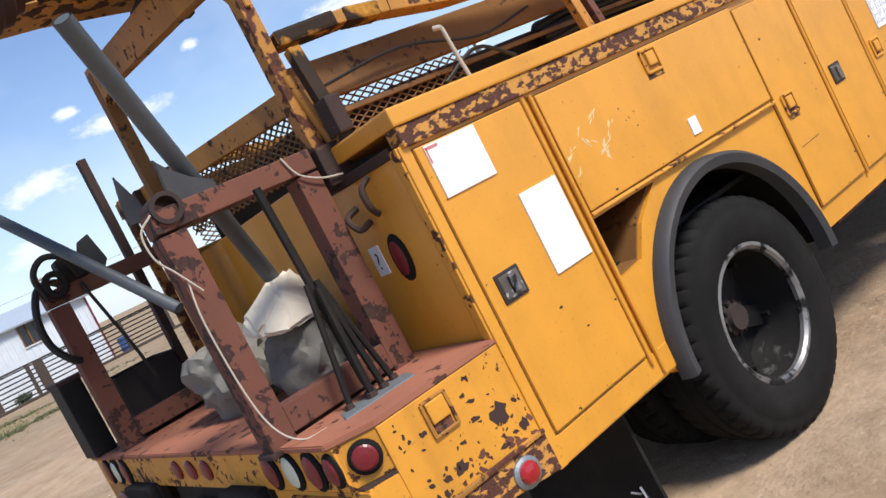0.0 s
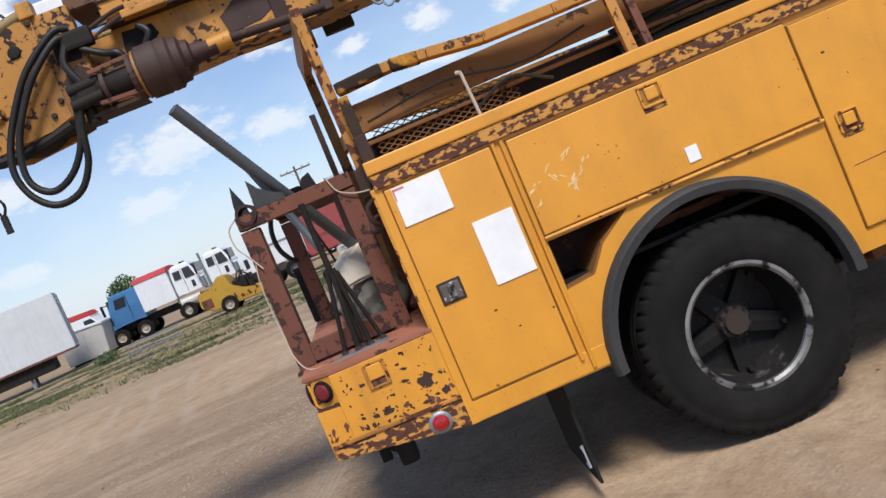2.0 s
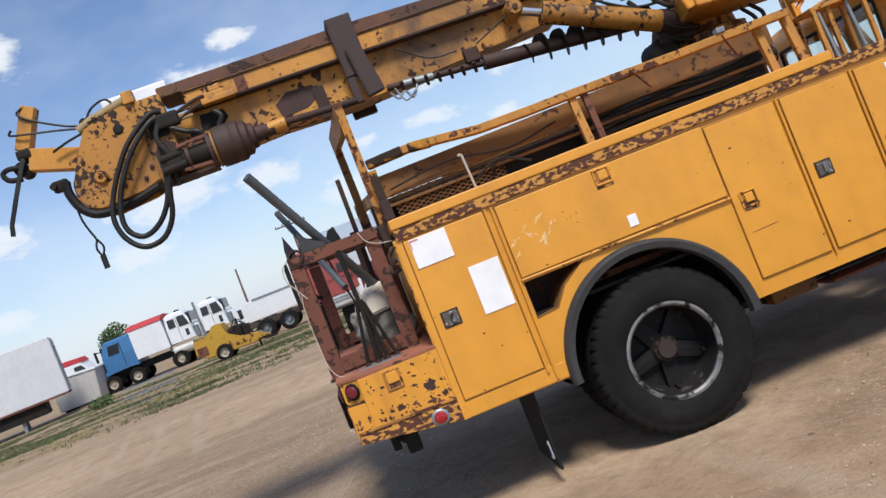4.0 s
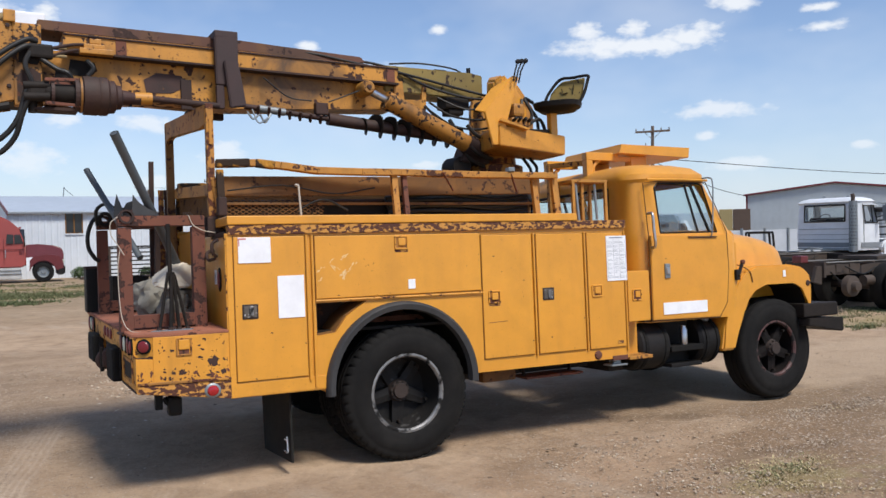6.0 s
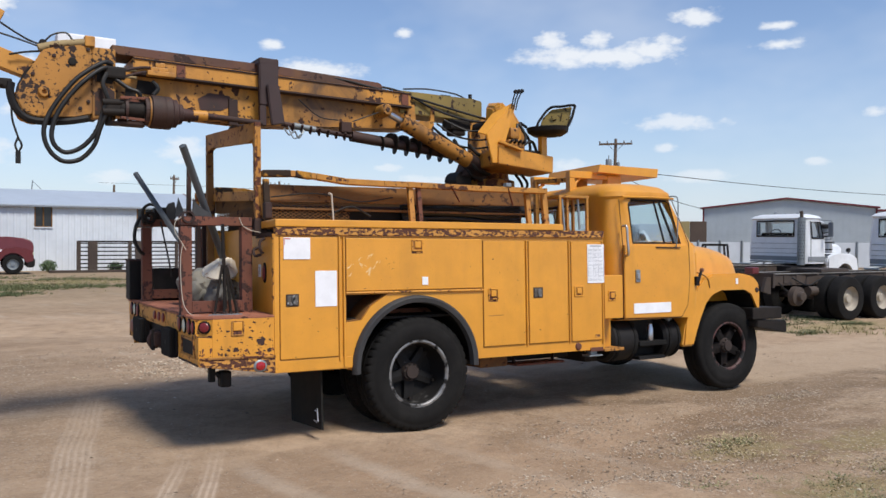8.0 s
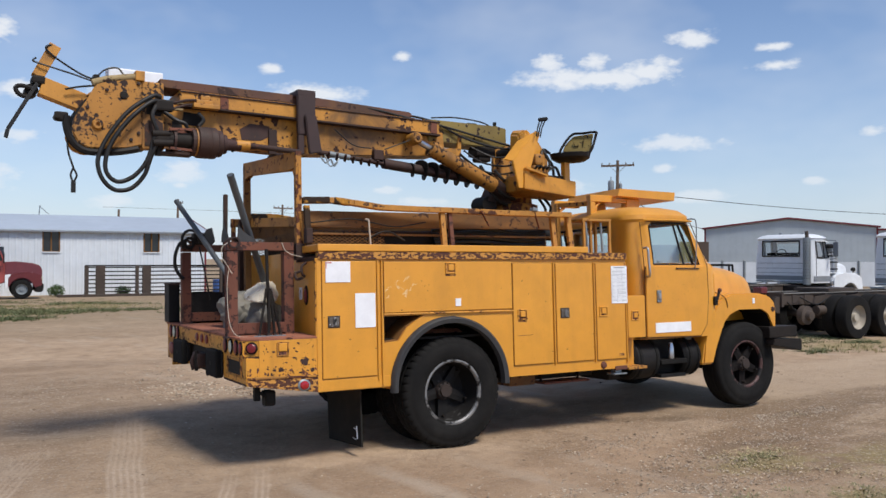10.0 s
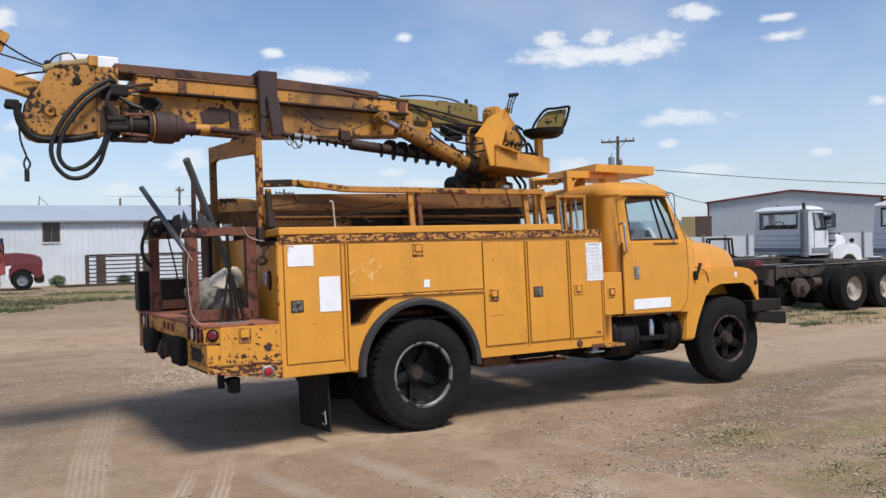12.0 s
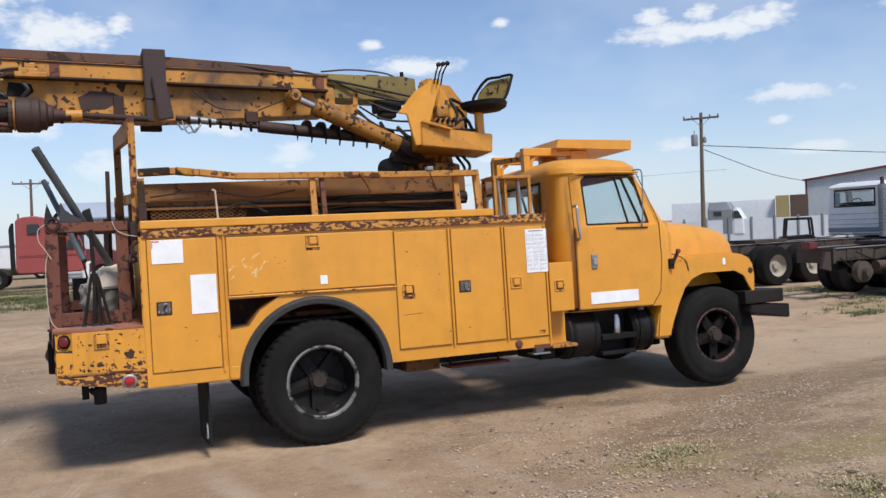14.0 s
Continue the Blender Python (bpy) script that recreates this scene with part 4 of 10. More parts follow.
def running_gear():
    wheel(1.305, 0.012, 0.508, 0.503, 0.27, 0.283, 0.185, -1)
    part("inner_tyre", (lambda b: (bmesh.ops.transform(b, matrix=Matrix.Translation((1.29, 0.5, 0.508)), verts=b.verts), b)[1])(tyre_mesh(0.5, 0.27, 0.28)), "rubber", truck)
    wheel(5.372, 0.17, 0.503, 0.487, 0.26, 0.262, 0.06, -1, label="brownish cast-spoke front wheel", paint="rim_front", edge="rim_red", lug=0.12)
    wheel(1.29, 2.37, 0.605, 0.503, 0.27, 0.283, 0.13, 1)
    part("inner_tyre", (lambda b: (bmesh.ops.transform(b, matrix=Matrix.Translation((1.29, 1.95, 0.59)), verts=b.verts), b)[1])(tyre_mesh(0.5, 0.27, 0.28)), "rubber", truck)
    wheel(5.36, 2.25, 0.6, 0.487, 0.26, 0.262, 0.06, 1)
    for y in (0.78, 1.56):
        part("frame_rail", prism([(-0.5, 0.72), (5.9, 0.72), (5.9, 0.86), (4.8, 0.98), (-0.5, 0.98)], "y", y, y + 0.07), "grime", truck)
        part("leaf_spring", prism([(0.55, 0.60), (0.9, 0.47), (1.7, 0.47), (2.05, 0.6), (2.05, 0.64), (1.7, 0.53), (0.9, 0.53), (0.55, 0.64)], "y", y, y + 0.08), "grime", truck)
        part("leaf_spring", prism([(4.75, 0.62), (5.1, 0.5), (5.6, 0.5), (5.95, 0.62), (5.95, 0.66), (5.6, 0.55), (5.1, 0.55), (4.75, 0.66)], "y", y, y + 0.08), "grime", truck)
    part("rear_axle", tube([(1.29, 0.3, 0.5), (1.29, 2.1, 0.56)], 0.08, seg=14), "grime", truck, smooth=True)
    part("differential", lathe([(0, -0.2), (0.12, -0.16), (0.2, 0), (0.12, 0.16), (0, 0.2)], Matrix.Translation((1.32, 1.2, 0.52)), 20), "grime", truck, smooth=True)
    part("front_axle", bar((5.36, 0.3, 0.44), (5.36, 2.1, 0.5), 0.1, 0.1), "grime", truck)
    part("drive_shaft", tube([(1.5, 1.2, 0.55), (4.4, 1.2, 0.75)], 0.05, seg=12), "grime", truck, smooth=True)
    part("transmission", box(3.9, 4.8, 0.95, 1.45, 0.5, 0.95, 0.06), "grime", truck)
    part("engine_sump", box(4.8, 5.7, 0.9, 1.5, 0.45, 1.0, 0.06), "grime", truck)
    # mud flaps, hanging step, stabiliser feet and under-body boxes
    bm = prism([(0.1, 0.1), (0.84, 0.07), (0.88, 0.6), (0.12, 0.62)], "x", 0.42, 0.435)
    flap = part("mud_flap", bm, "flap_rubber", truck, "black rubber mud flap with white scuffs")
    for y0, z0, y1, z1 in ((0.17, 0.16, 0.19, 0.27), (0.2, 0.15, 0.26, 0.16), (0.2, 0.24, 0.25, 0.245)):
        part("mark", bar((0.416, y0, z0), (0.416, y1, z1), 0.012, 0.003), "white", flap)
    part("fold_down_step", box(2.5, 3.08, 0.26, 0.5, 0.465, 0.485, 0.004), "rust", truck, "thin rusty hanging step")
    part("step_hanger", bar((2.56, 0.4, 0.48), (2.54, 0.4, 0.66), 0.04, 0.012), "rust_dark", truck)
    part("step_hanger", bar((3.03, 0.4, 0.48), (3.05, 0.4, 0.66), 0.04, 0.012), "rust_dark", truck)
    # dark frame box, also added to keep sun off the ground beneath
    part("under_frame_box", box(1.95, 3.25, 0.42, 1.0, 0.5, 0.62, 0.01), "grime", truck)
    part("cross_box", box(2.1, 2.42, 0.3, 0.75, 0.47, 0.6, 0.02), "rail_brown", truck)
    part("marker_lamp", lathe([(0, -0.02), (0.03, -0.015), (0.038, 0), (0.038, 0.02), (0, 0.02)], Matrix.Translation((3.05, 0, 0.645)), 16), "rust", truck)
    part("latch_bracket", box(3.2, 3.36, -0.01, 0.1, 0.585, 0.625, 0.006), "rust", truck)
    part("bracket_foot", box(3.19, 3.36, 0.0, 0.12, 0.535, 0.55, 0.004), "steel", truck)
    part("bracket_stem", box(3.23, 3.31, 0.03, 0.09, 0.55, 0.59, 0.004), "steel", truck)


# ---- deck fittings ----
def deck_fittings():
    def oval(name, x, y, z, ry, rz, mat, face="x", depth=0.012):
        bm = bmesh.new()
        ring = [(math.cos(2 * math.pi * k / 20), math.sin(2 * math.pi * k / 20)) for k in range(20)]
        rows = []
        for s, d in ((1.0, 0.0), (1.0, depth * 0.5), (0.8, depth), (0.3, depth * 1.25)):
            rows.append([((x - d, y + c * ry * s, z + q * rz * s) if face == "x" else (x + c * ry * s, y - d, z + q * rz * s)) for c, q in ring])
        loft(rows, bm)
        return bm

    panel = [o for o in truck.children if o.name.startswith("rear_panel")][0]
    for y, mat in ((0.5, "dull_lens"), (0.36, "clear_lens"), (0.225, "dull_lens"), (0.115, "dull_lens"), (1.99, "dull_lens"), (2.12, "clear_lens"), (2.25, "dull_lens")):
        big = 0.82 if y == 0.115 else 1.0
        rear_part("lamp_grommet", oval("g", -0.002, y, 0.99, 0.052 * big, 0.066 * big, "rubber"), "rubber", panel)
        rear_part("tail_lamp", oval("l", -0.007, y, 0.99, 0.04 * big, 0.054 * big, mat), mat, panel, "oval tail lamp")
    for y in (1.03, 1.18, 1.33):
        rear_part("marker_lamp", oval("l", -0.003, y, 0.995, 0.04, 0.04, "dull_lens"), "dull_lens", panel, "small weathered red marker lamp")
    side = [o for o in truck.children if o.name.startswith("deck_side")][0]
    turn = Matrix.Translation((-0.549, 0.038, 0.997)) @ Matrix.Rotation(math.atan2(-0.075, 0.113), 4, "Z")
    for name, d, r, mat, lab in (("lamp_grommet", 0.0, 0.05, "rubber", ""), ("corner_lamp", -0.005, 0.039, "dull_lens", "round weathered red lamp")):
        bm = oval("l", 0, d, 0, r, r, mat, "y")
        bmesh.ops.transform(bm, matrix=turn, verts=bm.verts)
        part(name, bm, mat, side, lab)
    bm = bmesh.new()
    for a, b in (((-0.05, -0.055), (0.05, -0.055)), ((-0.045, 0.05), (0.045, 0.05)), ((-0.045, -0.055), (-0.045, 0.05)), ((0.045, -0.055), (0.045, 0.05))):
        bar((-0.305 + a[0], -0.004, 0.985 + a[1]), (-0.305 + b[0], -0.004, 0.985 + b[1]), 0.012, 0.01, bm)
    part("latch_frame", bm, "paint_rust", side)
    part("latch_plate", box(-0.34, -0.27, -0.012, 0.0, 0.965, 1.03, 0.005), "paint", side)
    part("latch_rust", box(-0.338, -0.272, -0.003, 0.001, 0.935, 0.963, 0.001), "rust", side)
    skirt = [o for o in truck.children if o.name.startswith("deck_skirt")][0]
    part("reflector_ring", oval("r", -0.131, -0.008, 0.679, 0.054, 0.049, "steel", "y"), "steel", skirt, "dull chrome ring")
    part("reflector", oval("r", -0.131, -0.016, 0.679, 0.038, 0.035, "red_lens", "y", 0.018), "red_lens", skirt, "round bright red reflector lamp")
    # rear faces of the compartments: lamp, sticker, seams
    for o in [o for o in truck.children if o.name.startswith("service_body")][:1]:
        part("rear_face", box(-0.003, 0.001, 0.045, 0.465, 1.07, 1.69), "paint", o)
        part("lamp_grommet", oval("g", -0.002, 0.255, 1.41, 0.05, 0.085, "rubber"), "rubber", o)
        part("oval_lamp", oval("l", -0.004, 0.255, 1.41, 0.041, 0.073, "dull_lens"), "dull_lens", o, "oval weathered red lamp")
        part("sticker", box(-0.007, -0.002, 0.355, 0.42, 1.375, 1.48), "white", o, "small white sticker with a question mark")
        curve = bpy.data.curves.new("sign", "FONT")
        curve.body, curve.size, curve.align_x = "?", 0.085, "CENTER"
        tmp = new("sign", curve)
        me = bpy.data.meshes.new_from_object(tmp.evaluated_get(bpy.context.evaluated_depsgraph_get()))
        bpy.data.objects.remove(tmp)
        me.materials.append(M["black"])
        ob = new("writing", me)
        ob.parent = o
        ob.matrix_local = Matrix.Translation((-0.0085, 0.388, 1.398)) @ Euler((radians(90), 0, radians(-90))).to_matrix().to_4x4()
        part("edge_angle", box(-0.02, 0.0, 0.0, 0.035, 1.06, 1.72, 0.004), "paint_chipped", o)
        part("corner_hook", bmesh_hook(), "rust_dark", o)
        part("shelf_rail", box(-0.015, 0.0, 0.05, 0.47, 1.70, 1.735, 0.004), "rust_dark", o)
    # below the rear edge: pierced web, black buffers, a dark recess with the hitch, end plate with a lamp
    web = rear_part("rear_web", box(0.0, 0.02, 0.0, 0.57, 0.715, 0.918, 0.003), "paint_chipped", truck, "chipped yellow web with a square hole")
    for y0, y1, z0, z1 in ((0.10, 0.12, 0.77, 0.89), (0.43, 0.45, 0.77, 0.89), (0.10, 0.45, 0.755, 0.775), (0.10, 0.45, 0.885, 0.905)):
        rear_part("hole_lip", box(-0.01, 0.012, y0, y1, z0, z1, 0.003), "paint_rust", web)
    # the web is uncut: a dark slab gives the hole's shade as colour
    rear_part("web_hole", box(-0.004, 0.016, 0.12, 0.43, 0.775, 0.885, 0.004), "grime", web)
    rear_part("web_foot", box(-0.004, 0.06, 0.02, 0.56, 0.70, 0.716, 0.004), "rust_dark", web)
    for y0, y1, z0, z1 in ((0.6, 0.9, 0.70, 0.935), (1.66, 1.98, 0.71, 0.935)):
        buf = rear_part("rubber_buffer", box(-0.06, 0.012, y0, y1, z0, z1, 0.018), "rubber", truck, "black rubber buffer")
        rear_part("buffer_plate", box(-0.012, 0.022, y0 - 0.02, y1 + 0.02, z0 + 0.03, z1 - 0.01, 0.004), "grime", buf)
        rear_part("buffer_bolt", lathe([(0, -0.02), (0.022, -0.02), (0.022, 0.0), (0, 0.0)], Matrix.Translation((-0.06, (y0 + y1) / 2, (z0 + z1) / 2)) @ Matrix.Rotation(math.pi / 2, 4, "Z"), 8), "grime", buf)
    rear_part("hitch_beam", box(0.1, 0.22, 0.6, 2.0, 0.72, 0.9, 0.01), "grime", truck)
    rear_part("hitch_plate", box(0.03, 0.06, 0.98, 1.58, 0.70, 0.91, 0.006), "grime", truck)
    jaw = rear_part("hitch_jaw", box(-0.05, 0.03, 1.16, 1.36, 0.73, 0.86, 0.02), "rust_dark", truck, "rusty tow hitch")
    rear_part("hitch_hook", tube(spline([(0.0, 1.26, 0.83), (-0.05, 1.26, 0.82), (-0.07, 1.26, 0.77), (-0.045, 1.26, 0.73), (0.0, 1.26, 0.73)], 5), 0.022, seg=10), "rust_dark", jaw, smooth=True)
    rear_part("hitch_pin", tube([(-0.05, 1.2, 0.88), (-0.05, 1.2, 0.7)], 0.016, seg=8), "grime", jaw, smooth=True)
    for y in (1.02, 1.5):
        rear_part("chain_eye", tube([(0.0, y + 0.035 * math.cos(a), 0.72 + 0.04 * math.sin(a)) for a in [2 * math.pi * q / 12 for q in range(13)]], 0.011, seg=6, cap=False), "grime", jaw)
    rear_part("trailer_plug", lathe([(0, -0.05), (0.035, -0.05), (0.038, 0.0), (0, 0.0)], Matrix.Translation((0.0, 0.97, 0.86)) @ Matrix.Rotation(math.pi / 2, 4, "Z"), 12), "grime", truck, smooth=True)
    end = rear_part("end_plate", box(0.0, 0.02, 2.02, 2.4, 0.71, 0.92, 0.003), "paint_rust", truck, "rusty yellow end plate")
    rear_part("end_lamp", oval("l", -0.004, 2.24, 0.82, 0.09, 0.06, "dull_lens"), "dull_lens", end, "dull brown-red lamp")
    part("air_valve", box(-0.38, -0.29, 0.22, 0.34, 0.50, 0.63, 0.02), "black", truck)
    part("valve_hanger", box(-0.46, -0.41, 0.26, 0.32, 0.545, 0.72, 0.008), "black", truck)
    part("hose_end", tube(spline([(-0.4, 0.28, 0.62), (-0.37, 0.26, 0.585), (-0.3, 0.26, 0.6)], 5), 0.02, seg=10), "black", truck, smooth=True)
    # dark slab and an open bin at the far corner
    slab = rear_part("corner_slab", box(-0.03, 0.08, 2.24, 2.42, 1.074, 1.47, 0.01), "black", truck, "dark steel slab on the deck corner")
    rear_part("slab_edge", box(-0.034, 0.084, 2.236, 2.424, 1.455, 1.475, 0.004), "rust_dark", slab)
    tb = rear_part("open_bin", box(0.16, 0.46, 2.06, 2.36, 1.074, 1.09), "black", truck, "open black steel bin on the deck")
    for x0, x1, y0, y1 in ((0.16, 0.168, 2.06, 2.36), (0.452, 0.46, 2.06, 2.36), (0.168, 0.452, 2.06, 2.068), (0.168, 0.452, 2.352, 2.36)):
        rear_part("bin_wall", box(x0, x1, y0, y1, 1.09, 1.38), "black", tb)


def bmesh_hook():
    bm = tube(spline([(-0.02, 0.2, 1.69), (-0.06, 0.2, 1.66), (-0.06, 0.2, 1.6), (-0.03, 0.22, 1.57)], 6), 0.012, seg=8)
    tube(spline([(-0.02, 0.34, 1.62), (-0.07, 0.34, 1.6), (-0.07, 0.3, 1.55), (-0.02, 0.3, 1.56)], 6), 0.012, bm, seg=8)
    return bm


# ---- cab ----
def cab():
    R = (0.24, 0.1, 0.1, 0.24)
    rings = [rounded(3.66, 4.86, 0.13, 2.27, 0.86, R), rounded(3.645, 4.87, 0.118, 2.282, 1.1, R), rounded(3.64, 4.85, 0.12, 2.28, 1.62, R), rounded(3.645, 4.8, 0.128, 2.272, 1.66, R),
             rounded(3.67, 4.545, 0.19, 2.21, 2.13, R), rounded(3.655, 4.55, 0.178, 2.222, 2.16, R), rounded(3.66, 4.54, 0.185, 2.215, 2.21, R),
             rounded(3.7, 4.48, 0.26, 2.14, 2.275, R), rounded(3.8, 4.36, 0.4, 2.0, 2.315, (0.2, 0.1, 0.1, 0.2)), rounded(3.95, 4.2, 0.7, 1.7, 2.33, (0.1, 0.1, 0.1, 0.1))]
    shell = part("cab", loft(rings), "paint", truck, "yellow cab with rounded corners", True)
    side = prism([(3.9, 1.665), (4.585, 1.665), (4.475, 2.1), (4.44, 2.12), (3.93, 2.12), (3.895, 2.09)], "y", -0.2, 2.6)
    shield = prism([(0.24, 1.69), (2.16, 1.69), (2.07, 2.12), (0.33, 2.12)], "x", 4.35, 5.2)
    back = prism([(0.55, 1.8), (1.85, 1.8), (1.85, 2.1), (0.55, 2.1)], "x", 3.4, 3.85, 0.03)
    cut(shell, [side, shield, back], 0.035)
    for p in shell.data.polygons:
        p.use_smooth = True
    shell.data.set_sharp_from_angle(angle=radians(35))

    def pane(name, pts, mat="glass"):
        bm = bmesh.new()
        f = bm.faces.new([bm.verts.new(p) for p in pts])
        r = bmesh.ops.extrude_face_region(bm, geom=[f])
        n = f.normal if f.normal.length else Vector((0, 1, 0))
        f.normal_update()
        bmesh.ops.translate(bm, vec=f.normal * 0.005, verts=[v for v in r["geom"] if isinstance(v, bmesh.types.BMVert)])
        ob = part(name, bm, mat, shell)
        ob.visible_shadow = False
        return ob

    def yside(z):
        return 0.15 + (z - 1.66) / 0.47 * 0.06

    w = [(3.895, 1.66), (4.59, 1.66), (4.48, 2.11), (3.9, 2.12)]
    pane("side_window", [(x, yside(z), z) for x, z in w])
    pane("side_window", [(x, 2.4 - yside(z), z) for x, z in w])
    pane("windshield", [(4.79, 0.24, 1.69), (4.79, 2.16, 1.69), (4.54, 2.07, 2.12), (4.54, 0.33, 2.12)])
    pane("rear_window", [(3.665, 0.55, 1.8), (3.665, 1.85, 1.8), (3.675, 1.85, 2.1), (3.675, 0.55, 2.1)])
    # rubber round the glass, vent bar
    for flip in (0, 1):
        pts = [(x, (yside(z) - 0.022) if not flip else 2.4 - (yside(z) - 0.022), z) for x, z in ((3.9, 1.665), (4.585, 1.665), (4.475, 2.1), (4.43, 2.12), (3.94, 2.12), (3.897, 2.08), (3.9, 1.665))]
        part("window_rubber", tube(pts, 0.008, seg=6), "black", shell)
        y = lambda z: yside(z) - 0.01 if not flip else 2.4 - yside(z) + 0.01
        part("vent_bar", bar((4.36, y(1.67), 1.67), (4.27, y(2.11), 2.11), 0.022, 0.02), "black", shell)
        part("vent_bar", bar((4.5, y(1.67), 1.67), (4.34, y(2.11), 2.11), 0.03, 0.02), "black", shell)
    part("window_rubber", tube([(3.648, 0.55, 1.8), (3.648, 1.85, 1.8), (3.66, 1.85, 2.1), (3.66, 0.55, 2.1), (3.648, 0.55, 1.8)], 0.014, seg=6), "black", shell)
    # door: plate below, frame above, seams
    door = part("door", prism([(3.755, 0.885), (4.56, 0.87), (4.66, 1.0), (4.69, 1.3), (4.685, 1.64), (3.76, 1.64)], "y", 0.104, 0.13, 0.006), "paint", truck, "yellow cab door")
    bm = tube([(3.748, 0.117, 0.878), (4.565, 0.117, 0.862), (4.668, 0.117, 0.995), (4.7, 0.112, 1.3), (4.695, 0.114, 1.66), (4.52, 0.178, 2.13)], 0.0045, seg=6)
    tube([(3.748, 0.117, 0.878), (3.748, 0.112, 1.3), (3.75, 0.116, 1.64), (3.76, 0.175, 2.12), (3.9, 0.18, 2.135), (4.52, 0.178, 2.13)], 0.0045, bm, seg=6)
    part("door_seam", bm, "seam", door)
    part("latch_plate", box(3.905, 3.965, 0.09, 0.106, 1.255, 1.385, 0.005), "steel", door, "worn silver door latch")
    part("latch_button", box(3.917, 3.953, 0.078, 0.092, 1.29, 1.35, 0.006), "chrome", door)
    part("door_decal", box(3.875, 4.4, 0.098, 0.106, 0.928, 1.035), "white", door, "blank white door decal")
    part("window_crank_rail", bar((4.2, 0.1, 1.62), (4.55, 0.1, 1.615), 0.02, 0.012), "rust_dark", door)
    part("grab_handle", tube(spline([(3.765, 0.13, 1.84), (3.76, 0.065, 1.83), (3.765, 0.06, 1.7), (3.775, 0.06, 1.55), (3.775, 0.12, 1.53)], 6), 0.013, seg=10), "chrome", truck, "chrome grab handle", True)
    # bare mirror bracket
    bm = tube(spline([(4.48, 0.18, 2.17), (4.5, 0.12, 2.17), (4.51, 0.08, 2.13), (4.5, 0.075, 1.9), (4.48, 0.08, 1.66), (4.49, 0.12, 1.6)], 5), 0.007, seg=8)
    part("mirror_arm", bm, "steel", truck, smooth=True)
    # rain gutter, roof marker and rear tumble
    part("rain_gutter", tube([(3.8, 0.166, 2.15), (4.2, 0.165, 2.155), (4.53, 0.17, 2.15)], 0.011, seg=6), "paint", shell)
    # inside: bench, dash and wheel
    part("bench_seat", prism([(3.78, 0.95), (4.3, 0.95), (4.3, 1.2), (3.95, 1.22), (3.88, 1.68), (3.76, 1.68)], "y", 0.25, 2.15, 0.03), "black", shell)
    part("dashboard", prism([(4.55, 1.2), (4.8, 1.2), (4.8, 1.6), (4.66, 1.64), (4.52, 1.52)], "y", 0.2, 2.2, 0.02), "black", shell)
    bm = bmesh.new()
    tube([(4.42 + 0.08 * math.sin(a), 1.75 + 0.22 * math.cos(a), 1.62 + 0.2 * math.sin(a)) for a in [2 * math.pi * k / 24 for k in range(25)]], 0.014, bm, 8, False)
    tube([(4.42, 1.53, 1.62), (4.42, 1.97, 1.62)], 0.012, bm, 8)
    tube([(4.42, 1.75, 1.62), (4.62, 1.75, 1.42)], 0.02, bm, 8)
    part("steering_wheel", bm, "black", shell)
    part("cab_floor", box(3.7, 4.8, 0.16, 2.24, 0.87, 0.9), "grime", shell)


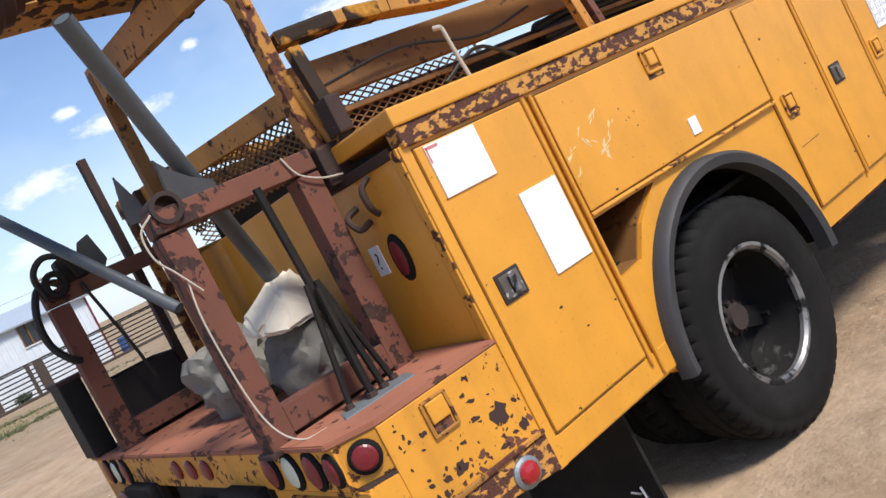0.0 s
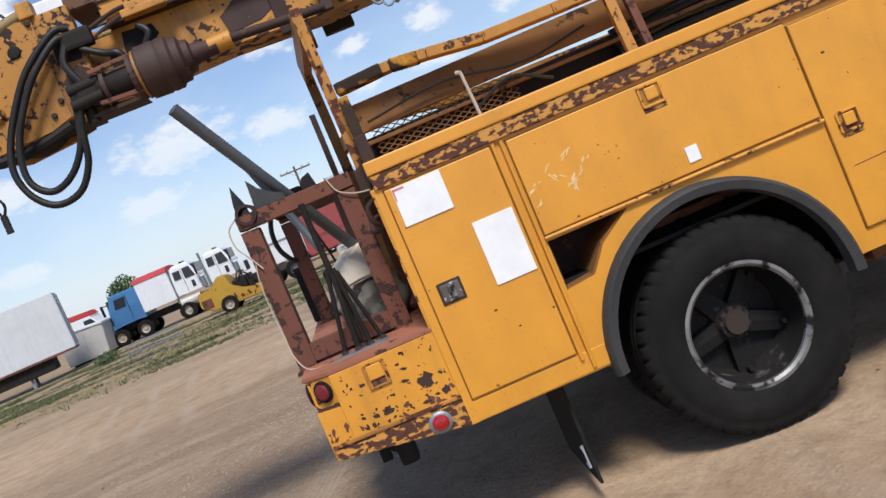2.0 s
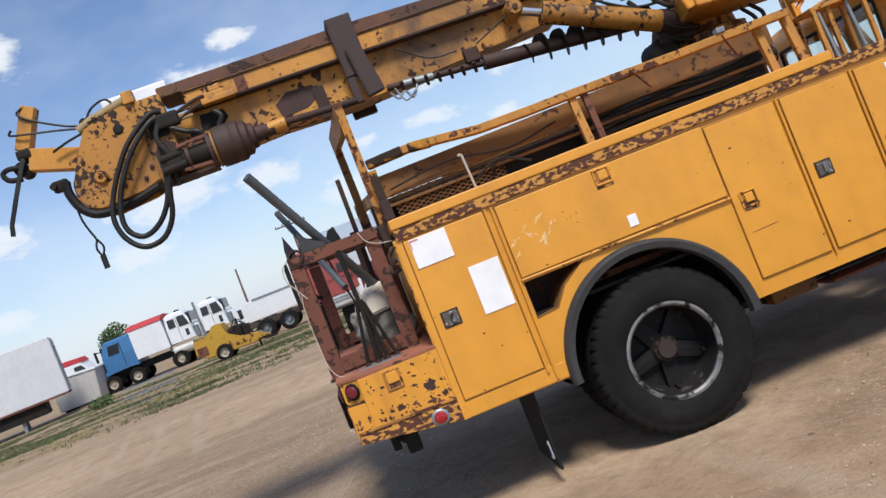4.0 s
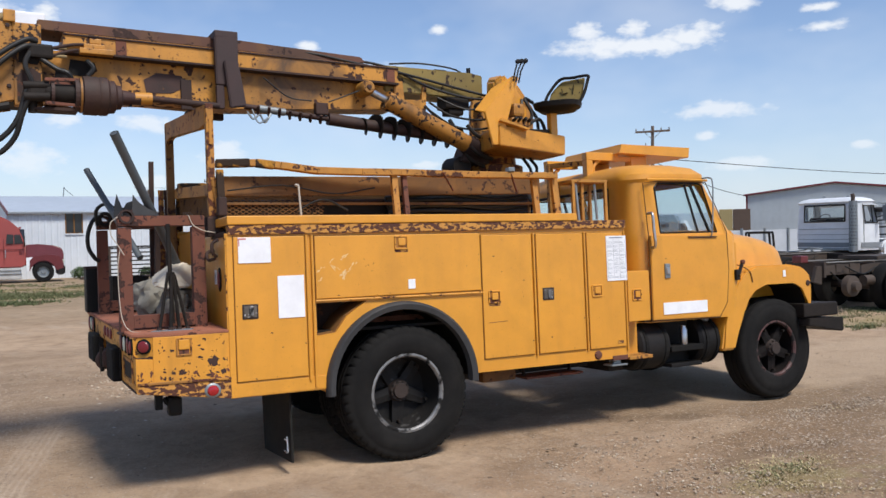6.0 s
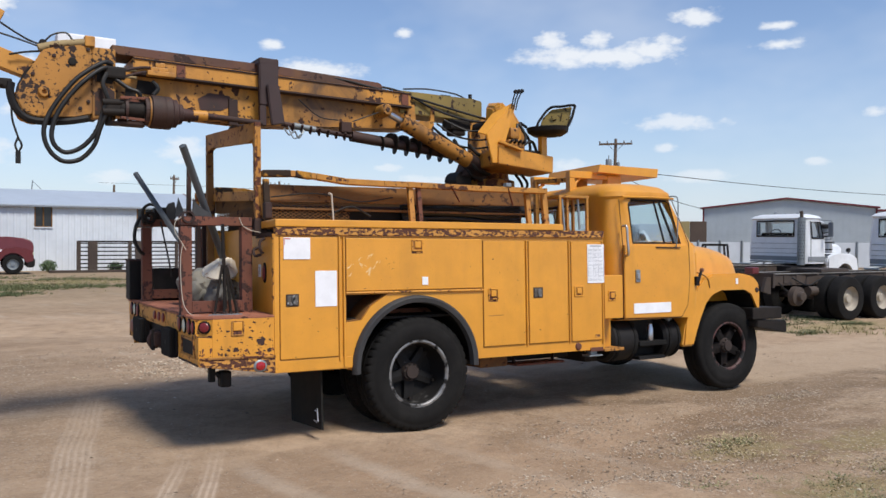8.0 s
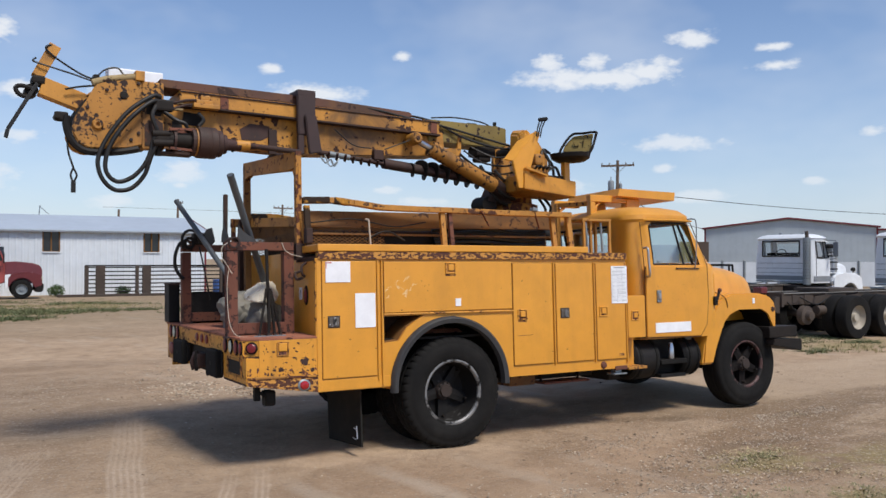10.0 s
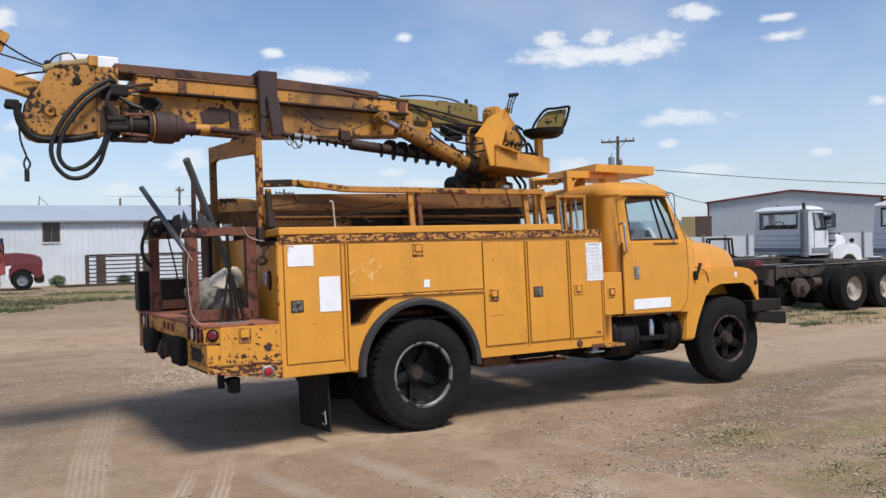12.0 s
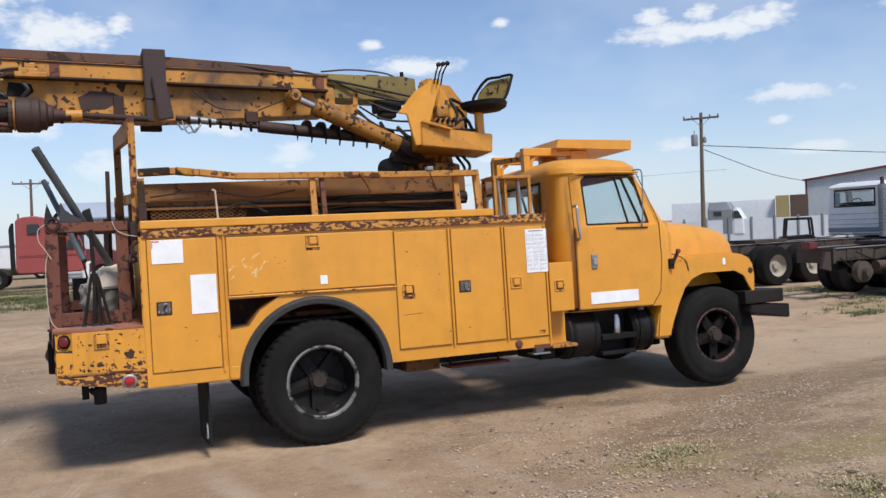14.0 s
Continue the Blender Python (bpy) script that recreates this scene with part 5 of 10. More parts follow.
def front_end():
    # hood: sections from the windshield to the grille
    def section(x, y0, top, drop, low):
        c = 1.2
        pts = []
        for k in range(13):
            a = math.pi * k / 12
            u = math.cos(a)
            yy = c - (c - y0) * math.copysign(abs(u) ** 0.45, u)
            zz = low + (top - low) * (math.sin(a) ** 0.35 if 0 < k < 12 else 0) - drop * abs(u) ** 3 * 0
            pts.append((x, yy, zz))
        return pts

    hood = part("hood", loft([section(4.8, 0.32, 1.715, 0, 1.0), section(4.95, 0.36, 1.715, 0, 1.0), section(5.3, 0.44, 1.69, 0, 1.0), section(5.6, 0.5, 1.66, 0, 1.0), section(5.82, 0.54, 1.615, 0, 1.0), section(5.93, 0.56, 1.58, 0, 1.0), section(5.985, 0.59, 1.52, 0, 1.0), section(6.0, 0.62, 1.4, 0, 1.0), section(6.0, 0.58, 1.0, 0, 0.95)]),
                "paint", truck, "rounded yellow hood", True)
    for flip in (0, 1):
        def Y(v):
            return v if not flip else 2.4 - v

        outer = [(4.60, 0.54), (4.66, 0.80), (4.74, 1.02), (4.82, 1.17), (4.93, 1.28), (5.08, 1.325), (5.55, 1.325), (5.74, 1.29), (5.835, 1.22), (5.855, 1.1), (5.845, 0.86)]
        inner = [(5.80, 0.86), (5.775, 1.0), (5.72, 1.1), (5.6, 1.16), (5.2, 1.16), (5.05, 1.11), (4.95, 1.02), (4.87, 0.88), (4.81, 0.7), (4.775, 0.54)]
        f = part("fender", prism(outer + inner, "y", Y(0.13), Y(0.75), 0.022), "paint", truck, "yellow front fender", True)
        # dark strip under the yellow arch: the arch's shade given as colour
        lin = [(5.36 + (px - 5.36) * 0.972, 0.508 + (pz - 0.508) * 0.972) for px, pz in inner]
        skin = [(5.36 + (px - 5.36) * 0.994, 0.508 + (pz - 0.508) * 0.994) for px, pz in inner]
        part("arch_liner", prism(skin + lin[::-1], "y", Y(0.165), Y(0.75)), "grime", f)
        if not flip:
            part("fender_liner", prism(inner + [(5.0, 0.56), (5.6, 0.56)], "y", Y(0.62), Y(0.66)), "grime", f)
            part("side_marker", lathe([(0, -0.012), (0.025, -0.008), (0.03, 0), (0.03, 0.01), (0, 0.01)], Matrix.Translation((5.79, 0.128, 1.13)), 14), "rust_dark", f)
            part("fender_mark", box(5.44, 5.475, 0.123, 0.135, 1.205, 1.27), "white", f, "white paint mark")
            part("hood_latch_base", box(4.78, 4.83, 0.09, 0.15, 1.2, 1.3, 0.01), "black", truck)
            part("hood_latch", bar((4.8, 0.09, 1.24), (4.93, 0.16, 1.36), 0.03, 0.02), "black", truck, "black rubber hood latch")
            part("latch_grip", lathe([(0, -0.02), (0.022, -0.01), (0.022, 0.015), (0, 0.02)], Matrix.Translation((4.93, 0.15, 1.37)), 10), "rust", truck)
            part("hood_badge", box(4.77, 4.9, 0.405, 0.425, 1.46, 1.495, 0.004), "rust", hood, "small worn badge")
            bm = tube(spline([(4.79, 0.4, 1.63), (4.83, 0.37, 1.5), (4.85, 0.3, 1.38), (4.9, 0.15, 1.33), (4.99, 0.125, 1.27), (5.02, 0.125, 1.17)], 5), 0.006, seg=6)
            part("hood_seam", bm, "seal", hood)
    part("cowl", prism([(4.62, 1.3), (4.83, 1.3), (4.83, 1.66), (4.72, 1.69), (4.62, 1.66)], "y", 0.14, 2.26, 0.02), "paint", truck)
    part("cowl_side", prism([(4.6, 0.9), (4.86, 0.98), (4.86, 1.58), (4.6, 1.62)], "y", 0.135, 0.5, 0.03), "paint", truck)
    part("grille", box(5.97, 6.01, 0.66, 1.74, 0.8, 1.33, 0.01), "black", truck)
    b = part("bumper", prism([(5.68, 0.71), (6.16, 0.625), (6.195, 0.63), (6.195, 0.765), (5.7, 0.78)], "y", 0.05, 2.35, 0.008), "grime", truck, "black steel front bumper")
    part("winch_box", box(5.66, 6.155, 0.08, 2.3, 0.79, 0.925, 0.015), "grime", b)
    part("bumper_bracket", box(5.6, 6.0, 0.75, 0.85, 0.68, 0.8), "black", b)
    # fuel tank, step and bottle below the door
    for x0, x1, r in ((3.66, 4.03, 0.222), (4.39, 4.635, 0.218)):
        bm = lathe([(0, x0), (r - 0.03, x0), (r, x0 + 0.03), (r, x1 - 0.03), (r - 0.03, x1), (0, x1)], Matrix.Translation((0, 0.40, 0.64)) @ Matrix.Rotation(-math.pi / 2, 4, "Z"), 28)
        part("fuel_tank", bm, "black", truck, "black round tank", True)
    for x in (3.72, 3.95, 4.45, 4.58):
        part("tank_band", lathe([(0.222, x), (0.228, x), (0.228, x + 0.035), (0.222, x + 0.035)], Matrix.Translation((0, 0.40, 0.64)) @ Matrix.Rotation(-math.pi / 2, 4, "Z"), 28), "rubber", truck)
    # black box as the shade in the recess between the tanks
    part("tank_middle", box(4.02, 4.4, 0.36, 0.7, 0.42, 0.85, 0.01), "black", truck)
    part("tank_step", box(4.02, 4.41, 0.18, 0.4, 0.575, 0.625, 0.008), "rubber", truck)
    part("tank_step", box(4.03, 4.4, 0.2, 0.4, 0.43, 0.465, 0.006), "black", truck)
    part("tank_cap", lathe([(0, -0.03), (0.035, -0.03), (0.04, -0.02), (0.04, 0.03), (0, 0.03)], Matrix.Translation((4.55, 0.3, 0.85)) @ Matrix.Rotation(math.pi / 2, 4, "X"), 16), "steel", truck)
    part("under_box", box(3.5, 4.6, 0.45, 0.95, 0.42, 0.86, 0.02), "grime", truck)
    part("inner_fender_box", box(4.66, 5.0, 0.62, 0.95, 0.42, 0.95, 0.02), "grime", truck)
    part("filter_bottle", lathe([(0, 0), (0.042, 0), (0.045, 0.02), (0.045, 0.17), (0.03, 0.2), (0.03, 0.22), (0, 0.22)], Matrix.Translation((4.222, 0.24, 0.625)) @ Matrix.Scale(0.8, 4) @ Matrix.Rotation(math.pi / 2, 4, "X"), 18), "chrome", truck, "silver filter bottle", True)
    part("battery_box", box(3.395, 3.635, 0.0, 0.35, 0.9, 1.335, 0.008), "paint", truck, "small yellow side box")
    bm = bmesh.new()
    lx, lz = 3.49, 1.13
    for a, b2 in (((-0.045, -0.045), (0.045, -0.045)), ((-0.045, 0.045), (0.045, 0.045)), ((-0.045, -0.045), (-0.045, 0.045)), ((0.045, -0.045), (0.045, 0.045))):
        bar((lx + a[0], -0.003, lz + a[1]), (lx + b2[0], -0.003, lz + b2[1]), 0.012, 0.012, bm)
    part("box_latch", bm, "paint_chipped", truck)
    part("box_latch", box(lx - 0.04, lx + 0.04, -0.004, 0.005, lz - 0.04, lz + 0.04), "rust", truck)
    part("box_latch", box(lx - 0.022, lx + 0.028, -0.015, -0.003, lz - 0.022, lz + 0.03, 0.005), "paint", truck)
    part("step_back", box(3.385, 3.64, 0.2, 0.24, 0.6, 0.9, 0.004), "paint", truck)
    part("side_step", box(3.385, 3.64, 0.0, 0.24, 0.575, 0.605, 0.006), "paint_rail", truck, "yellow side step with chipped edge")


service_body()
rear_deck()
running_gear()
deck_fittings()
cab()
front_end()


# ---- decals on the service body ----
def decals():
    doors = [o for o in truck.children if o.name.split(".")[0] in ("compartment_door", "long_door")]
    first, long_door, last = doors[0], doors[1], doors[4]
    part("blank_sign", box(0.065, 0.288, -0.0215, -0.016, 1.515, 1.69), "white", first, "blank white paper sign with a red corner")
    part("blank_sign", box(0.33, 0.517, -0.0215, -0.016, 1.128, 1.42), "white", first, "blank white paper sign")
    part("red_mark", box(0.067, 0.12, -0.0222, -0.0212, 1.674, 1.684), "red_fade", first)
    part("red_mark", box(0.067, 0.074, -0.0222, -0.0212, 1.63, 1.684), "red_fade", first)
    part("small_tag", box(1.318, 1.375, -0.0215, -0.016, 1.285, 1.355), "white", long_door, "small white tag")
    chart = part("load_chart", box(3.165, 3.375, -0.0215, -0.016, 1.262, 1.643), "white", last, "white printed load chart")
    rng = random.Random(5)
    bm = bmesh.new()
    for r in range(9):
        z = 1.6 - r * 0.037
        for c in range(3):
            x = 3.18 + c * 0.064
            box(x, x + rng.uniform(0.03, 0.055), -0.0225, -0.0212, z - 0.009, z - 0.0065, 0, bm)
            box(x, x + rng.uniform(0.02, 0.055), -0.0225, -0.0212, z - 0.018, z - 0.0155, 0, bm)
            if rng.random() < 0.5:
                box(x + 0.01, x + 0.04, -0.0225, -0.0212, z + 0.002, z + 0.0045, 0, bm)
    box(3.2, 3.34, -0.0225, -0.0212, 1.622, 1.632, 0, bm)
    for x in (3.174, 3.238, 3.302, 3.366):
        box(x, x + 0.002, -0.0224, -0.0213, 1.28, 1.615, 0, bm)
    tagged(part("print_lines", bm, "print_grey", chart), kind="stuff")
    part("nameplate", box(3.25, 3.31, -0.0215, -0.016, 0.73, 0.752), "strip", last, "tiny worn nameplate")


# ---- boom: drawn along x, then turned a little about the turret ----
SWING = Matrix.Translation((2.9, 1.16, 0)) @ Matrix.Rotation(radians(2.8), 4, "Z") @ Matrix.Translation((-2.9, 0, 0))


def boom_part(name, bm, mat, label="", smooth=False, parent=None):
    bmesh.ops.transform(bm, matrix=SWING, verts=bm.verts)
    return part(name, bm, mat, parent or truck, label, smooth)


def boom():
    low = boom_part("boom", prism([(-1.3, 2.72), (-0.4, 2.768), (0.15, 2.748), (1.0, 2.795), (1.7, 2.83), (1.72, 3.06), (-1.3, 3.1)], "y", -0.115, 0.13, 0.008), "paint_boom", "weathered yellow box boom")
    boom_part("boom_top_beam", prism([(-0.95, 3.08), (1.71, 3.045), (1.71, 3.185), (-0.95, 3.215)], "y", -0.19, 0.19, 0.008), "paint_boom", "yellow upper boom beam")
    boom_part("beam_lip", prism([(-0.95, 3.068), (1.71, 3.03), (1.71, 3.048), (-0.95, 3.084)], "y", -0.205, 0.19, 0.003), "rust_dark", parent=low)
    # thin dark tube drawn as the shadow line along the beam
    boom_part("beam_edge", tube([(-0.95, -0.195, 3.2), (1.71, -0.195, 3.172)], 0.008, seg=6), "rust_dark", parent=low)
    boom_part("boom_cover", prism([(-1.11, 3.225), (0.25, 3.215), (1.3, 3.19), (1.42, 3.215), (1.38, 3.258), (0.33, 3.294), (-1.11, 3.3)], "y", -0.15, 0.15, 0.006), "cover_rust", "rusted sheet cover along the boom")
    for x in (-0.6, 1.6):
        boom_part("red_patch", box(x, x + 0.075, -0.1945, -0.19, 3.07 if x < 0 else 3.055, 3.195 if x < 0 else 3.165), "rust", parent=low)
    boom_part("dark_patch", prism([(-0.38, 2.83), (-0.2, 2.84), (-0.08, 2.9), (-0.12, 2.98), (-0.3, 2.99), (-0.4, 2.93)], "y", -0.1185, -0.113), "motor_rust", parent=low)
    boom_part("hang_plate", box(-0.13, -0.05, -0.14, -0.11, 2.72, 2.95, 0.004), "rust_dark", parent=low)
    boom_part("bracket", box(-0.85, -0.62, -0.25, -0.18, 3.06, 3.1, 0.006), "paint_boom", parent=low)
    # inner boom and its end towards the turret
    boom_part("inner_boom", prism([(1.6, 2.985), (2.5, 2.97), (2.62, 3.0), (2.62, 3.2), (2.5, 3.215), (1.6, 3.215)], "y", -0.13, 0.13, 0.01), "olive", "olive inner boom section")
    boom_part("end_plate", prism([(1.69, 2.82), (2.0, 2.832), (2.02, 3.09), (1.975, 3.09), (1.962, 2.93), (1.79, 2.92), (1.775, 3.08), (1.69, 3.08)], "y", -0.14, -0.11), "paint_boom", parent=low)
    # head with sheaves at the tip
    head = boom_part("boom_head", prism([(-1.27, 2.70), (-1.27, 3.25), (-1.33, 3.27), (-1.45, 3.245), (-1.63, 3.19), (-1.665, 3.12), (-1.70, 3.03), (-1.765, 2.94), (-1.812, 2.86), (-1.815, 2.77), (-1.765, 2.675), (-1.68, 2.645), (-1.4, 2.672)], "y", -0.2, -0.165, 0.01), "paint_head", "stained yellow boom head")
    boom_part("head_plate", prism([(-1.27, 2.70), (-1.27, 3.25), (-1.33, 3.27), (-1.45, 3.245), (-1.63, 3.19), (-1.665, 3.12), (-1.70, 3.03), (-1.765, 2.94), (-1.812, 2.86), (-1.815, 2.77), (-1.765, 2.675), (-1.68, 2.645), (-1.4, 2.672)], "y", 0.165, 0.2, 0.01), "paint_boom", parent=head)
    boom_part("sheave", lathe([(0, -0.14), (0.23, -0.14), (0.2, -0.05), (0.2, 0.05), (0.23, 0.14), (0, 0.14)], Matrix.Translation((-1.56, 0, 2.88)), 32), "grime", parent=head, smooth=True)
    boom_part("head_fill", box(-1.5, -1.2, -0.16, 0.16, 2.7, 3.25), "grime", parent=head)
    boom_part("head_rim", tube(spline([(-1.3, -0.18, 2.67), (-1.45, -0.18, 2.635), (-1.62, -0.18, 2.618), (-1.74, -0.18, 2.635), (-1.82, -0.18, 2.71), (-1.855, -0.18, 2.82), (-1.85, -0.18, 2.9)], 5), 0.03, seg=8), "black", parent=head, smooth=True)
    boom_part("head_pin", lathe([(0.018, -0.2), (0.018, -0.225), (0.035, -0.225), (0.045, -0.215), (0.05, -0.19), (0, -0.19)], Matrix.Translation((-1.622, 0, 2.845)), 18), "paint_head", parent=head, smooth=True)
    boom_part("head_pin", lathe([(0, -0.215), (0.03, -0.21), (0.04, -0.19), (0, -0.19)], Matrix.Translation((-1.416, 0, 3.11)), 14), "grime", parent=head, smooth=True)
    boom_part("side_cheek", box(-1.27, -1.09, -0.2, -0.12, 2.67, 3.25, 0.01), "paint_head", parent=head)
    boom_part("cheek_stain", prism([(-1.25, 2.7), (-1.1, 2.7), (-1.1, 2.9), (-1.16, 2.94), (-1.25, 2.88)], "y", -0.206, -0.2), "rust_dark", parent=head)
    boom_part("top_cylinder", tube([(-1.66, -0.18, 3.19), (-1.55, -0.18, 3.232), (-1.3, -0.18, 3.285)], 0.03, seg=12), "dusty_rod", parent=head, smooth=True)
    boom_part("cylinder_end", box(-1.325, -1.25, -0.22, -0.14, 3.245, 3.33, 0.008), "paint_boom", parent=head)
    # flat dark plates for shaded openings, bolt heads and brackets of the head
    boom_part("pocket", prism([(-0.92, 2.93), (-0.78, 2.92), (-0.72, 2.97), (-0.74, 3.03), (-0.9, 3.04)], "y", -0.1195, -0.113), "grime", parent=head)
    boom_part("pocket", prism([(-1.24, 2.97), (-1.12, 2.96), (-1.1, 3.0), (-1.12, 3.1), (-1.23, 3.11)], "y", -0.2045, -0.199), "grime", parent=head)
    boom_part("pocket", prism([(-1.02, 2.82), (-0.9, 2.84), (-0.92, 2.93), (-1.0, 2.95)], "y", -0.12, -0.113), "grime", parent=head)
    for x, z in ((-1.3, 3.22), (-1.3, 2.8), (-1.36, 2.74), (-1.55, 3.14), (-1.5, 2.74), (-1.7, 2.98), (-1.26, 3.0)):
        boom_part("head_bolt", lathe([(0, -0.216), (0.014, -0.214), (0.016, -0.2), (0, -0.2)], Matrix.Translation((x, 0, z)), 8), "rust_dark", parent=head)
    boom_part("beam_bracket", box(-0.82, -0.68, -0.235, -0.19, 3.1, 3.135, 0.006), "paint_boom", parent=head)
    boom_part("beam_bracket", box(-0.78, -0.7, -0.225, -0.19, 3.135, 3.18, 0.01), "paint_boom", parent=head)
    boom_part("jib_hinge", box(-2.1, -2.0, -0.13, 0.03, 3.15, 3.22, 0.02), "grime", parent=head)
    boom_part("jib_hook", tube(spline([(-2.07, -0.12, 3.1), (-2.17, -0.12, 3.12), (-2.215, -0.12, 3.1), (-2.19, -0.12, 3.05), (-2.11, -0.12, 3.03)], 5), 0.018, seg=8), "grime", parent=head, smooth=True)
    boom_part("white_box", box(-1.5, -1.045, 0.0, 0.16, 3.28, 3.392, 0.015), "white", "white plastic box on top of the boom")
    boom_part("jib_arm", bar((-1.66, -0.06, 3.02), (-2.03, -0.06, 3.142), 0.145, 0.12, up=(0, 1, 0)), "paint_boom", "short yellow jib arm")
    boom_part("jib_post", bar((-2.055, -0.06, 3.215), (-1.925, -0.06, 3.485), 0.092, 0.1, up=(0, 1, 0)), "paint_boom")
    boom_part("jib_sheave", lathe([(0, -0.1), (0.05, -0.1), (0.035, -0.05), (0.05, 0.03), (0, 0.03)], Matrix.Translation((-2.1, 0, 3.1)), 18), "grime", smooth=True)
    boom_part("jib_sheave", lathe([(0, -0.1), (0.022, -0.1), (0.022, 0.02), (0, 0.02)], Matrix.Translation((-1.965, 0, 3.47)), 10), "grime", smooth=True)
    for pts in ([(-1.94, -0.1, 3.49), (-2.0, -0.12, 3.45), (-1.93, -0.12, 3.38), (-1.75, -0.1, 3.28), (-1.64, -0.1, 3.24)], [(-2.07, -0.12, 3.36), (-2.09, -0.12, 3.33), (-2.0, -0.14, 3.3), (-1.8, -0.12, 3.26), (-1.65, -0.12, 3.22)],
                [(-1.86, -0.16, 3.12), (-1.75, -0.17, 3.15), (-1.62, -0.19, 3.17)], [(-1.62, -0.1, 3.25), (-1.55, -0.1, 3.33), (-1.45, -0.1, 3.36), (-1.4, -0.12, 3.3)]):
        boom_part("winch_line", tube(spline(pts, 5), 0.008, seg=6), "hose", smooth=True)
    boom_part("winch_knob", lathe([(0, -0.03), (0.03, -0.03), (0.03, 0.04), (0, 0.04)], Matrix.Translation((-1.62, -0.1, 3.25)), 10), "grime", smooth=True)
    strap = bmesh.new()
    sp = [(-2.06, -0.13, 3.15), (-2.1, -0.135, 3.08), (-2.18, -0.14, 2.93), (-2.27, -0.14, 2.76), (-2.285, -0.14, 2.69)]
    for p, q in zip(sp, sp[1:]):
        bar(p, q, 0.012, 0.03, strap, 0.004)
    boom_part("hanging_strap", strap, "hose", "black strap hanging from the jib")
    boom_part("head_stub", box(-1.94, -1.84, -0.19, -0.12, 2.855, 2.93, 0.015), "grime")
    boom_part("stub_bolt", lathe([(0, -0.22), (0.022, -0.22), (0.022, -0.1), (0, -0.1)], Matrix.Translation((-1.925, 0, 2.89)), 8), "grime")
    boom_part("tag_line", tube(spline([(-1.845, -0.17, 2.76), (-1.84, -0.17, 2.62), (-1.8, -0.17, 2.48)], 5), 0.008, seg=6), "hose", smooth=True)
    loop = tube(spline([(-1.8, -0.17, 2.48), (-1.82, -0.17, 2.42), (-1.8, -0.17, 2.36)], 5), 0.008, seg=6)
    tube(spline([(-1.8, -0.17, 2.48), (-1.775, -0.17, 2.42), (-1.8, -0.17, 2.36)], 5), 0.008, loop, 6)
    tube([(-1.8, -0.17, 2.37), (-1.8, -0.17, 2.28)], 0.019, loop, 8)
    boom_part("tag_line", loop, "hose", smooth=True)
    # two hose loops
    for pts in ([(-1.12, -0.22, 3.12), (-1.2, -0.25, 3.116), (-1.377, -0.27, 2.981), (-1.504, -0.27, 2.821), (-1.598, -0.27, 2.656), (-1.633, -0.27, 2.52), (-1.597, -0.27, 2.389), (-1.503, -0.27, 2.305), (-1.375, -0.27, 2.323), (-1.278, -0.3, 2.431), (-1.234, -0.33, 2.571), (-1.19, -0.36, 2.7)],
                [(-1.12, -0.22, 3.07), (-1.2, -0.26, 3.07), (-1.35, -0.29, 2.94), (-1.47, -0.29, 2.79), (-1.55, -0.29, 2.64), (-1.58, -0.29, 2.5), (-1.55, -0.29, 2.41), (-1.47, -0.29, 2.37), (-1.354, -0.3, 2.426), (-1.256, -0.32, 2.56), (-1.2, -0.34, 2.77)]):
        boom_part("hydraulic_hose", tube(spline(pts, 6), 0.018, seg=10), "hose", "thick black hydraulic hose loop", True)
    for pts in ([(-1.1, -0.23, 3.0), (-1.0, -0.25, 2.93), (-0.93, -0.27, 2.9), (-0.9, -0.25, 2.84)], [(-1.16, -0.24, 3.05), (-1.2, -0.26, 2.95), (-1.17, -0.26, 2.85), (-1.14, -0.25, 2.78)], [(-0.8, -0.2, 3.02), (-0.76, -0.22, 2.96), (-0.8, -0.22, 2.9)]):
        boom_part("hydraulic_hose", tube(spline(pts, 5), 0.018, seg=8), "hose", smooth=True)
    for pts in ([(-1.1, -0.21, 3.06), (-0.9, -0.21, 3.12), (-0.78, -0.21, 3.13)], [(-1.1, -0.21, 3.0), (-0.9, -0.2, 3.08), (-0.8, -0.2, 3.09)]):
        boom_part("steel_line", tube(spline(pts, 5), 0.012, seg=8), "rust_dark", smooth=True)
    for z in (3.035, 3.09):
        boom_part("steel_line", tube([(-1.13, -0.205, z - 0.004), (-0.93, -0.2, z)], 0.012, seg=8), "dusty_rod", smooth=True)
    boom_part("hose_manifold", box(-1.18, -1.02, -0.26, -0.19, 3.0, 3.1, 0.02), "grime", smooth=False)
    # auger drive motor beside the boom
    axis = Matrix.Translation((0, -0.31, 2.742)) @ Matrix.Rotation(-math.pi / 2, 4, "Z")
    drive = boom_part("auger_motor", lathe([(0, -0.9), (0.09, -0.9), (0.112, -0.885), (0.118, -0.85), (0.135, -0.845), (0.137, -0.76), (0.132, -0.745), (0.137, -0.735), (0.135, -0.69), (0.118, -0.675), (0.115, -0.64), (0.088, -0.625), (0.083, -0.595), (0.055, -0.585), (0.05, -0.53), (0.044, -0.52), (0.044, -0.46), (0, -0.46)], axis, 30), "motor_rust", "rusty auger drive motor", True)
    boom_part("motor_body", lathe([(0, -1.09), (0.05, -1.09), (0.066, -1.07), (0.07, -0.9), (0, -0.9)], axis, 20), "grime", parent=drive, smooth=True)
